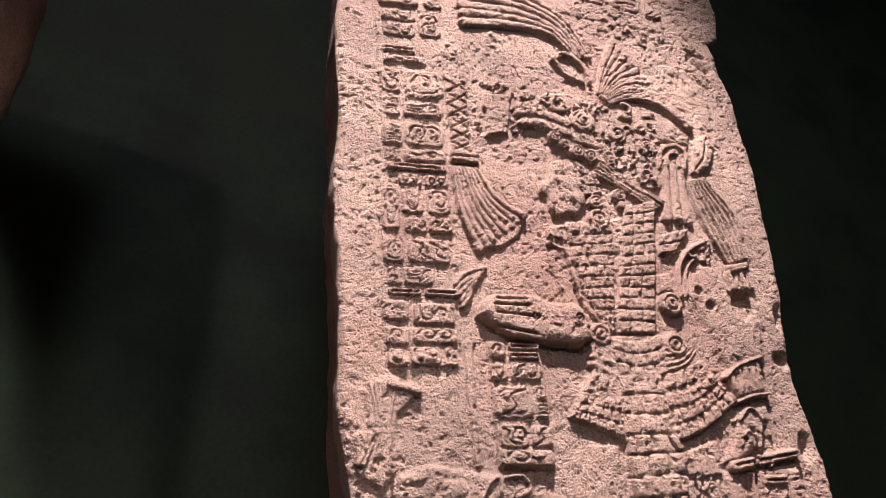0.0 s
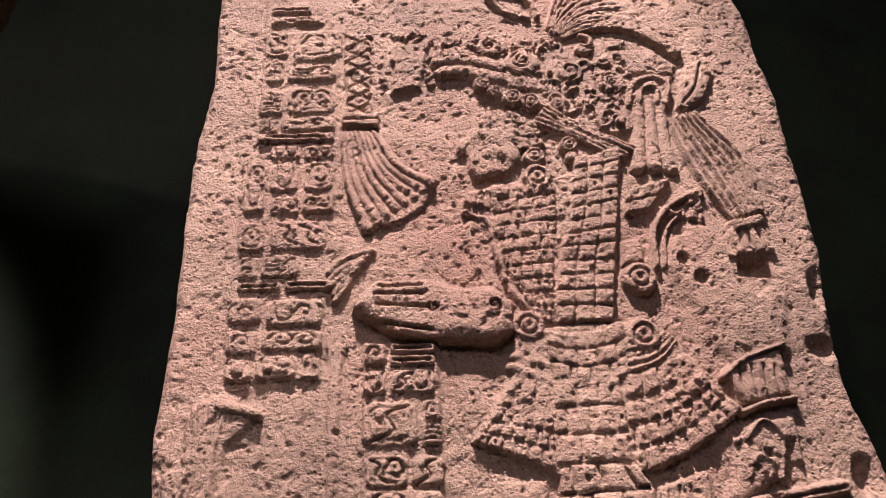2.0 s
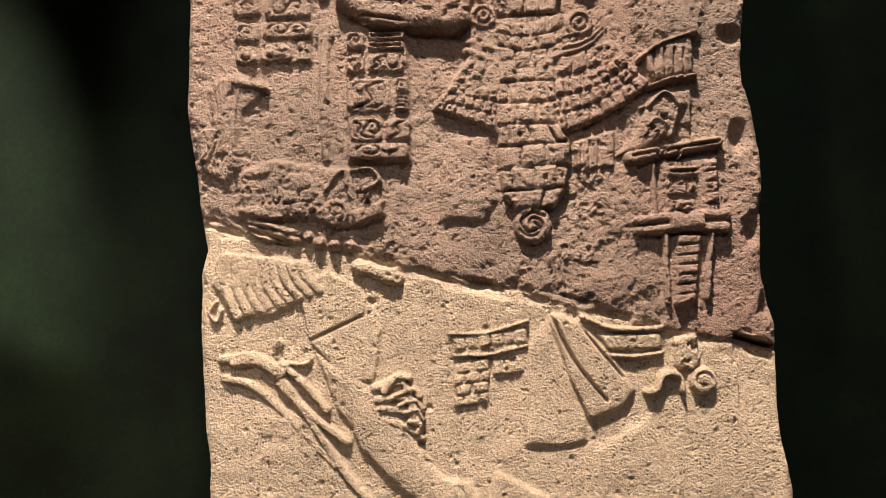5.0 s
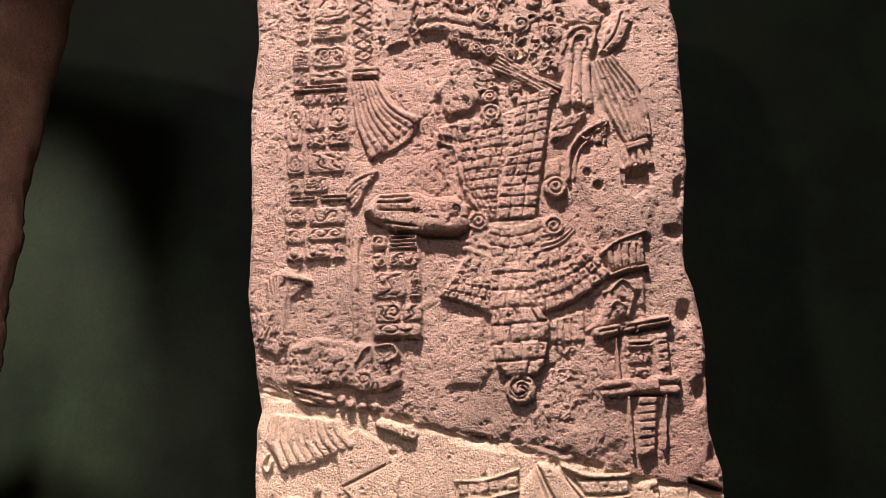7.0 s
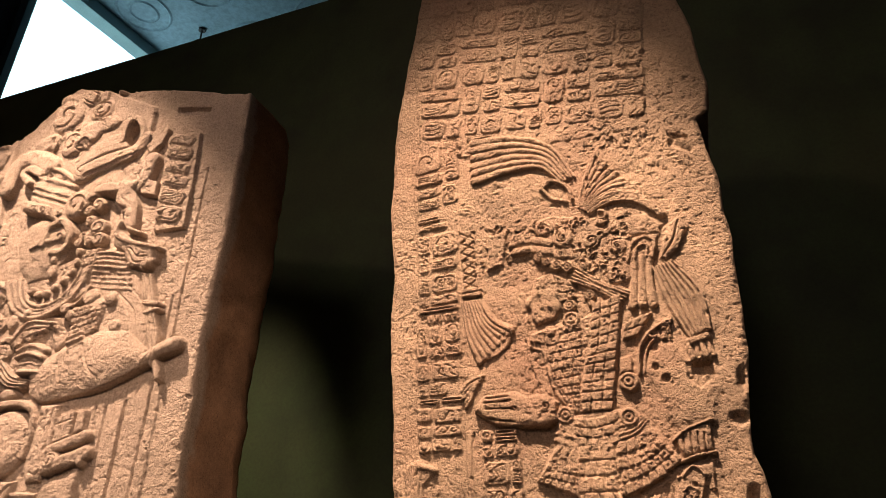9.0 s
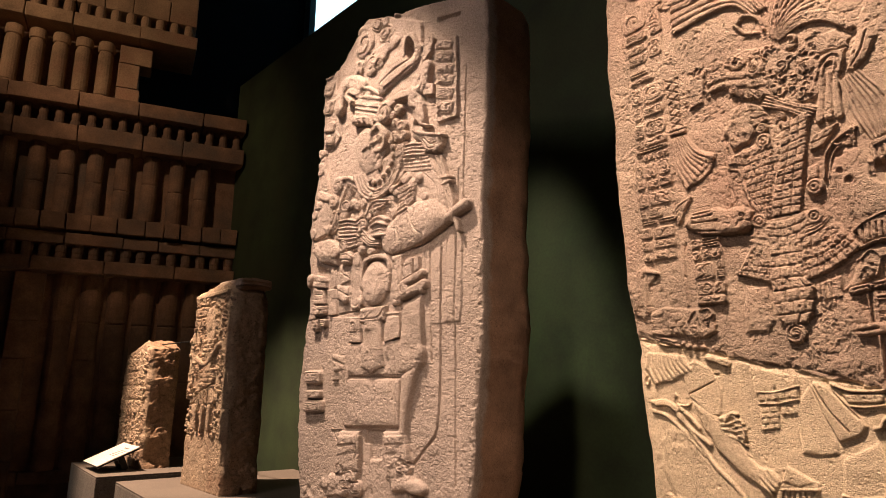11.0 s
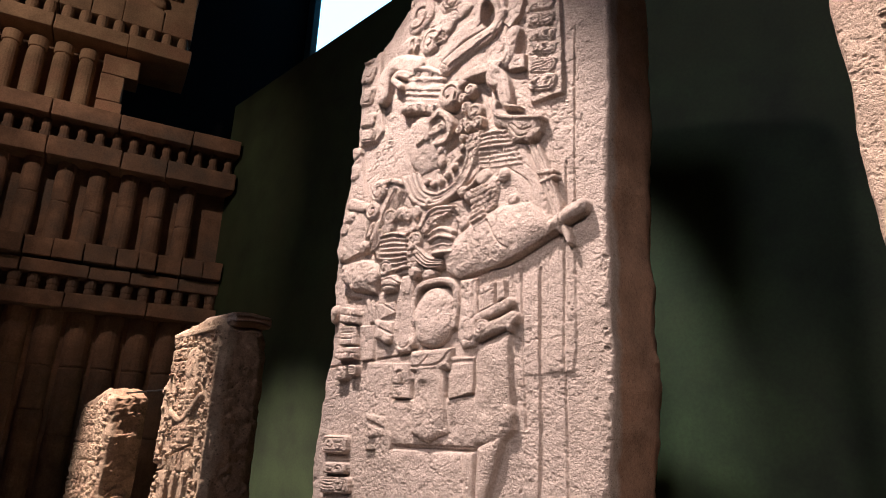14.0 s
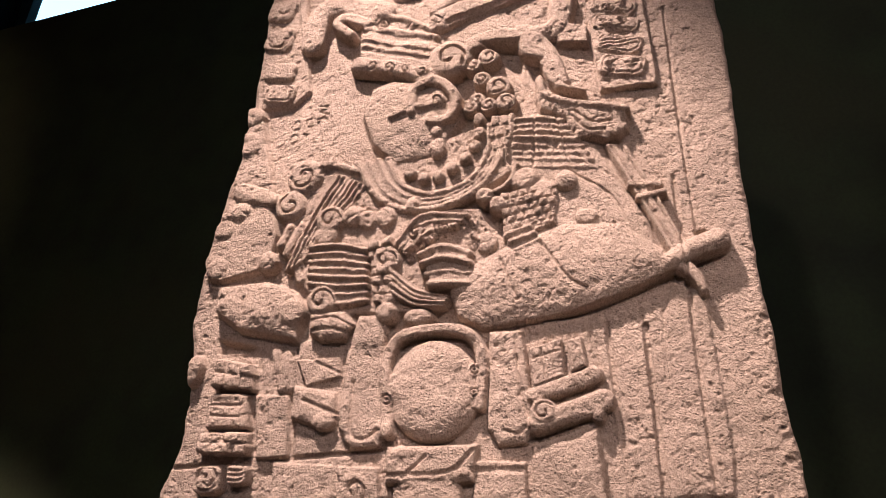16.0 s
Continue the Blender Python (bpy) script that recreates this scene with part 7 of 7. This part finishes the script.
b.groove([(-0.497, 1.909), (-0.421, 1.878)], 0.0091, 0.01)
b.oval(-0.446, 1.863, 0.0574, 0.047, 0.05, 0, 0.004, dome=0.02)
b.poly([(-0.527, 2.001), (-0.418, 2.004), (-0.412, 1.956), (-0.499, 1.936)], 0.03, 0.005)
b.groove([(-0.492, 1.999), (-0.417, 1.963)], 0.0084, 0.006)
# wristlet and ribbons on the far side
b.quilt([(-0.721, 2.015), (-0.727, 1.947)], [(-0.63, 1.994), (-0.619, 1.935)], 2, 3, 0.046, pit=0, sag=0.0, brick=False)
b.quilt([(-0.734, 1.935), (-0.731, 1.857)], [(-0.632, 1.927), (-0.624, 1.853)], 3, 1, 0.044, pit=0, sag=0.0, brick=True)
b.quilt([(-0.742, 1.85), (-0.739, 1.805)], [(-0.618, 1.846), (-0.616, 1.798)], 2, 2, 0.048, pit=0, sag=0.0, brick=True)
b.cell(-0.703, 1.751, 0.069, 0.0661, 0.04, -0.8)
b.cell(-0.636, 1.759, 0.052, 0.0455, 0.04, -1.1)
b.poly([(-0.623, 1.929), (-0.539, 1.925), (-0.527, 1.788), (-0.603, 1.79)], 0.018, 0.005)
b.groove([(-0.809, 1.779), (-0.677, 1.783), (-0.415, 1.796), (-0.303, 1.8)], 0.0105, 0.012)
b.groove([(0.361, 2.86), (0.353, 2.568), (0.349, 2.309), (0.349, 2.209)], 0.008, 0.009)
b.groove([(0.253, 2.069), (0.246, 1.889), (0.237, 1.709)], 0.0066, 0.007)
b.groove([(0.346, 2.085), (0.349, 1.937), (0.348, 1.783), (0.339, 1.708)], 0.0077, 0.012)
b.poly([(0.286, 2.115), (0.346, 2.085), (0.348, 1.783), (0.337, 1.706), (0.237, 1.707), (0.258, 2.045)], 0.012, 0.006, dome=0.03)
b.bundle([(0.117, 2.032), (0.148, 1.893), (0.164, 1.709)], [(0.248, 2.07), (0.246, 1.889), (0.234, 1.709)], 7, 0.008)
# hanging cloth
b.poly([(-0.014, 1.806), (0.117, 1.837), (0.13, 1.632), (0.138, 1.546), (0.091, 1.504), (-0.027, 1.494), (-0.02, 1.725)], 0.042, 0.01, dome=0.05)
b.poly([(-0.289, 1.734), (-0.151, 1.728), (-0.135, 1.53), (-0.215, 1.495), (-0.293, 1.527)], 0.052, 0.006, dome=0.03)
b.poly([(-0.409, 1.774), (-0.319, 1.769), (-0.308, 1.645), (-0.405, 1.647)], 0.034, 0.004)
b.disc(-0.367, 1.724, 0.0432, 0.04, False)
b.poly([(-0.129, 1.779), (-0.023, 1.772), (-0.024, 1.657), (-0.127, 1.636)], 0.034, 0.004)
b.groove([(-0.123, 1.759), (-0.033, 1.757)], 0.012, 0.006)
b.poly([(-0.562, 1.786), (-0.419, 1.778), (-0.397, 1.473), (-0.541, 1.468)], 0.022, 0.006)
b.poly([(-0.544, 1.604), (-0.42, 1.587), (-0.41, 1.515), (-0.515, 1.506)], 0.036, 0.006, dome=0.02)
b.groove([(-0.521, 1.569), (-0.433, 1.544)], 0.015, 0.007)
b.oval(0.11, 1.587, 0.0578, 0.085, 0.045, 0, 0.004, dome=0.02)
# tunic and legs, kept plain
b.poly([(-0.496, 1.644), (0.004, 1.651), (0.125, 1.546), (0.025, 1.499), (-0.02, 1.48), (-0.474, 1.485)], 0.026, 0.008, dome=0.03)
b.poly([(-0.279, 1.77), (-0.151, 1.761), (-0.124, 1.53), (-0.213, 1.5), (-0.292, 1.537)], 0.05, 0.006, dome=0.03)
b.poly([(-0.474, 1.485), (-0.012, 1.485), (-0.012, 1.272), (-0.424, 1.251)], 0.032, 0.012, dome=0.04)
b.groove([(-0.441, 1.485), (-0.02, 1.487)], 0.0188, 0.008)
b.groove([(-0.058, 1.475), (-0.027, 1.283)], 0.0156, 0.008)
b.poly([(-0.005, 1.494), (0.111, 1.546), (0.044, 1.361), (0.028, 1.193), (-0.011, 1.26)], 0.04, 0.008, dome=0.03)
b.poly([(-0.48, 1.561), (-0.385, 1.533), (-0.424, 1.251), (-0.472, 1.399)], 0.03, 0.006)
b.poly([(-0.451, 1.236), (-0.291, 1.245), (-0.288, 1.064), (-0.472, 1.029)], 0.042, 0.008, dome=0.04)
b.poly([(-0.119, 1.254), (0.033, 1.263), (0.061, 1.06), (-0.093, 1.044)], 0.042, 0.008, dome=0.04)
b.quilt([(-0.458, 1.215), (-0.466, 1.08)], [(-0.29, 1.225), (-0.291, 1.111)], 3, 1, 0.048, pit=0, sag=0.0, brick=True)
b.quilt([(-0.118, 1.235), (-0.097, 1.113)], [(0.034, 1.244), (0.059, 1.136)], 3, 1, 0.048, pit=0, sag=0.0, brick=True)
b.poly([(-0.266, 1.251), (-0.119, 1.254), (-0.121, 1.128), (-0.283, 1.114)], -0.016, 0.008, mode='add')
b.poly([(-0.533, 1.033), (-0.289, 1.072), (-0.317, 0.971), (-0.557, 0.922)], 0.038, 0.01, dome=0.04)
b.oval(0.09, 1.041, 0.1409, 0.058, 0.05, -5, 0.004, dome=0.02)
b.poly([(-0.087, 1.077), (0.067, 1.092), (0.115, 1.031), (-0.046, 1.003)], 0.04, 0.008, dome=0.03)
b.curls(-0.467, -0.317, 0.981, 1.085, 8, 0.048, (0.0271, 0.0542))
b.curls(-0.09, 0.061, 1.065, 1.13, 8, 0.05, (0.0223, 0.0447))
b.groove([(0.224, 2.027), (0.222, 1.736), (0.217, 1.457), (0.201, 1.272), (0.135, 1.194), (0.052, 1.113)], 0.0141, 0.014)
b.groove([(0.149, 2.037), (0.167, 1.55)], 0.0109, 0.01)
b.groove([(0.32, 2.36), (0.307, 1.638), (0.314, 1.07)], 0.0105, 0.009)
b.groove([(-0.787, 1.218), (-0.459, 1.231)], 0.0162, 0.007)
b.groove([(-0.525, 1.227), (-0.452, 1.138)], 0.0144, 0.007)
b.cell(-0.708, 1.485, 0.157, 0.0694, 0.038, 0.0)
b.cell(-0.694, 1.401, 0.145, 0.0452, 0.038, 1.2)
b.cell(-0.691, 1.342, 0.1801, 0.0622, 0.038, 1.9)
# the rough, broken foot
for k in range(240):
    z = 0.69 + 0.3 * b.rng.random() ** 1.4
    b.oval(b.rng.uniform(-0.75, 0.3), z, b.rng.uniform(0.02, 0.11), b.rng.uniform(0.015, 0.06), b.rng.choice((-1, 1)) * b.rng.uniform(0.003, 0.010), b.rng.uniform(-50, 50), 0.014, "add")
for k in range(280):
    # chips along the worn edges
    z = b.rng.uniform(0.75, 3.1)
    r = abs(b.rng.normal(0, 0.014))
    e = float(np.interp(z, b.z[:, -1], b.R[:, 0])) - r if k % 3 else float(np.interp(z, b.z[:, 0], b.L[:, 0])) + r
    b.oval(e, z, b.rng.uniform(0.006, 0.02), b.rng.uniform(0.006, 0.03), -b.rng.uniform(0.002, 0.007), b.rng.uniform(-30, 30), 0.005, "add")
b.pits(80)
b.pits(2600, (0.003, 0.007), 0.0045)
b.build("stela", STONE_B, pose(-1.035, 1.104, 0, 0, 0, 6.3), 0.32, "broad pale limestone stela with a frontal figure in high relief", "stela", scale=0.74, edge=0.012, rough=0.002, worn=0.2, pock=0.0024)

# ---- the two smaller stelae ----
c = Slab([(0.745, -0.37), (1.1, -0.36), (1.32, -0.33), (1.4, -0.37), (1.8, -0.36), (1.86, -0.31), (2.2, -0.32)], [(0.745, 0.36), (1.4, 0.37), (2.2, 0.36)], [(-0.4, 2.09), (-0.1, 2.12), (0.1, 2.15), (0.3, 2.12), (0.36, 2.05)], 0.745, 190, 370, 0.016, 21)
c.curls(-0.34, 0.34, 1.1, 2.04, 420, 0.020, (0.012, 0.026))
for k in range(12):
    c.glyph(-0.29 + 0.075 * (k % 4), 2.03 - 0.075 * (k // 4), 0.07, 0.07, 0.022)
c.box(0.0, 2.07, 0.6, 0.03, 0.022)
c.path([(0.02, 1.9), (0.05, 1.75), (0.02, 1.5)], 0.17, 0.14, 0.026, 0.003, dome=0.04)
c.oval(0.02, 1.86, 0.13, 0.14, 0.034, dome=0.04)
c.path([(-0.18, 1.62), (0.0, 1.58), (0.2, 1.7)], 0.045, 0.045, 0.034, 0.003, dome=0.02)
c.mosaic((-0.08, 1.75), (0.14, 1.75), (0.12, 1.60), (-0.06, 1.60), 5, 7, 0.034)
c.mosaic((-0.08, 1.55), (0.14, 1.55), (0.16, 1.42), (-0.1, 1.42), 4, 7, 0.030)
for k in range(3):
    c.box(-0.12 + 0.12 * k, 1.22, 0.055, 0.18, 0.028, 0, 0.4, 0.003, dome=0.02)
c.fan((-0.08, 1.42), (0.16, 1.42), (-0.14, 1.32), (0.2, 1.33), 9, 0.028)
c.poly([(-0.4, 1.75), (-0.27, 1.85), (-0.24, 1.6), (-0.28, 1.35), (-0.4, 1.3)], 0.012, mode='add')
c.groove([(-0.38, 1.28), (-0.2, 1.32), (-0.05, 1.40), (0.1, 1.43), (0.38, 1.52)], 0.012, 0.03)
c.groove([(-0.38, 1.09), (0.38, 1.08)], 0.010, 0.012)
c.path([(0.33, 1.1), (0.33, 1.5), (0.34, 1.95)], 0.03, 0.034, 0.020, 0.003, dome=0.02)
c.pits(260, (0.006, 0.016), 0.008)
broken = c.build("stela", STONE_C, pose(-3.32, 0.99, 0, 0, 0, 2.5), 0.26, "tall tan limestone stela, broken across and deeply carved", "stela", scale=0.85, edge=0.03, rough=0.0025, back=26, side=0.02)
part("cap", block(-0.02, 0.37, 0.03, 0.27, 2.085, 2.165, 0.03, 0.016, 5, 3), STONE_B, broken, "pale flat stone left on the broken top", smooth=True)
d = Slab([(0.75, -0.42), (1.2, -0.41), (1.5, -0.39), (1.8, -0.28)], [(0.75, 0.40), (1.4, 0.40), (1.8, 0.42)], [(-0.45, 1.6), (-0.3, 1.72), (0.0, 1.76), (0.25, 1.80), (0.42, 1.74)], 0.75, 180, 260, 0.018, 25)
d.curls(-0.38, 0.36, 0.85, 1.70, 460, 0.017, (0.012, 0.028))
for k in range(24):
    d.glyph(-0.3 + 0.11 * (k % 6), 1.6 - 0.12 * (k // 6), 0.10, 0.11, 0.018)
d.pits(520, (0.006, 0.02), 0.010)
d.build("stela", STONE_C, pose(-5.0, 0.90, 0, 0, 0, 1), 0.25, "low rough tan limestone stela with worn carving", "stela", scale=0.95, edge=0.035, rough=0.003, back=26, side=0.026)

solo("support_rod", drum(0.006, 0.0, 1.3, 8), METAL, "thin dark metal rod resting on the small stela", "rod", m=pose(-4.75, 1.03, 1.776, 0, 90, 4))

# ---- display case in the facade ----
case = thing("display_case", FAC, "lit museum showcase with a teal lining set in the facade", "showcase")
part("lining", merged(block(-0.86, -0.84, -4.7, -2.30, 0.95, 2.24, 0), block(-0.84, -0.30, -2.32, -2.30, 0.95, 2.24, 0), block(-0.84, -0.30, -4.7, -4.68, 0.95, 2.24, 0), block(-0.86, -0.3, -4.7, -2.30, 2.24, 2.26, 0)), CASE_GREEN, case)
part("base_panel", block(-0.84, -0.3, -4.7, -2.30, 0.62, 0.96, 0.003), BLACK, case)
part("frame", merged(block(-0.3, -0.12, -2.30, -2.18, 0.62, 2.28, 0.004), block(-0.3, -0.2, -4.7, -2.3, 0.95, 1.0, 0.004), block(-0.3, -0.2, -4.75, -4.7, 0.62, 2.28, 0.004)), BRASS, case)
part("tube_light", block(-0.42, -0.34, -4.6, -2.5, 2.215, 2.235, 0.002), CASE_LIGHT, case)
part("shelf", block(-0.82, -0.45, -4.66, -2.75, 1.365, 1.38, 0.002), GLASS, case)
part("shelf", block(-0.82, -0.5, -2.7, -2.36, 1.42, 1.432, 0.002), GLASS, case)
part("riser", block(-0.83, -0.5, -4.68, -2.33, 0.965, 1.34, 0.003), BLACK, case)
part("fascia", block(-0.3, -0.18, -4.7, -2.3, 2.13, 2.28, 0.003), METAL, case)
pane = part("glass_pane", block(-0.262, -0.256, -4.7, -2.3, 1.0, 2.24, 0), GLASS, case)
pane.visible_shadow = False
for k, (y, z, w, h) in enumerate(((-3.28, 1.30, 0.11, 0.06), (-2.52, 1.345, 0.10, 0.06), (-2.78, 1.62, 0.13, 0.15))):
    solo("caption_card", block(-0.44, -0.436, y - w / 2, y + w / 2, z - h / 2, z + h / 2, 0.001), CARD, "small white caption card in the showcase", "card", "caption cards", m=FAC)


def lump(name, m, parts, mat, label, category):
    """One plain rounded shape fused from a few soft forms: (x, y, z, rx, ry, rz)."""
    bms = []
    for i, (x, y, z, rx, ry, rz) in enumerate(parts):
        bm = bmesh.new()
        bmesh.ops.create_icosphere(bm, subdivisions=3, radius=1, matrix=Matrix.LocRotScale((x, y, z), None, (rx, ry, rz)))
        for v in bm.verts:
            v.co += 0.09 * min(rx, ry, rz) * noise.noise_vector(v.co * 28 + Vector((i, 0, 0)))
        bms.append(bm)
    return solo(name, merged(*bms), mat, label, category, m=m, smooth=True)


lump("clay_urn", FAC @ pose(-0.62, -3.28, 1.38), [(0, 0, 0.16, 0.07, 0.12, 0.15), (0, 0, 0.34, 0.06, 0.075, 0.09), (0, 0, 0.44, 0.04, 0.1, 0.035), (0, 0, 0.5, 0.03, 0.13, 0.03), (0, -0.12, 0.18, 0.04, 0.05, 0.09), (0, 0.12, 0.18, 0.04, 0.05, 0.09), (0, -0.05, 0.03, 0.05, 0.045, 0.035), (0, 0.06, 0.03, 0.05, 0.045, 0.035)], CLAY, "grey clay effigy urn with a flared crest", "urn")
lump("wall_mask", FAC @ pose(-0.8, -2.98, 1.94), [(0, 0, 0, 0.05, 0.075, 0.085), (0.03, 0, -0.02, 0.03, 0.03, 0.03)], RED_CLAY, "small red clay mask hung on the lining", "mask")
lump("wall_mask", FAC @ pose(-0.8, -2.62, 2.0), [(0, 0, 0, 0.05, 0.07, 0.075), (0.03, 0.03, 0.01, 0.03, 0.025, 0.025), (0.03, -0.03, 0.01, 0.03, 0.025, 0.025)], WHITE_CLAY, "small white stucco mask hung on the lining", "mask")
lump("figurine", FAC @ pose(-0.64, -2.52, 1.60), [(0, 0, 0.05, 0.03, 0.045, 0.05), (0, 0.015, 0.12, 0.025, 0.028, 0.04)], CLAY, "small pale clay figurine on a stand", "figurine")
lump("figurine", FAC @ pose(-0.64, -2.52, 1.435), [(0, 0, 0.055, 0.03, 0.05, 0.055), (0, 0, 0.11, 0.025, 0.035, 0.03)], RED_CLAY, "small red clay figurine on the glass shelf", "figurine")
lump("stone_blade", FAC @ pose(-0.8, -3.62, 1.98, 35, 0, 0), [(0, 0, 0, 0.02, 0.15, 0.05)], JADE, "long pale stone blade hung on the lining", "blade")
lump("stone_blade", FAC @ pose(-0.8, -3.75, 2.25 - 0.12, 35, 0, 0), [(0, 0, 0, 0.02, 0.15, 0.05)], JADE, "long yellowish stone blade hung on the lining", "blade")
solo("bracket", merged(block(-0.72, -0.56, -2.6, -2.44, 1.585, 1.597, 0.002), block(-0.82, -0.72, -2.53, -2.51, 1.575, 1.587, 0.001)), CARD, "small white bracket under a figurine", "bracket", m=FAC)

# ---- floor slabs ----
TILE = mesh_of("floor_slab", block(0.004, 0.596, 0.004, 0.596, -0.012, 0.0, 0.003), FLOOR)
floor = bpy.data.objects["floor"]
for i in range(16):
    for j in range(13):
        part("floor_slab", TILE, FLOOR, floor, m=pose(-7.2 + 0.6 * i, -5.4 + 0.6 * j, 0))
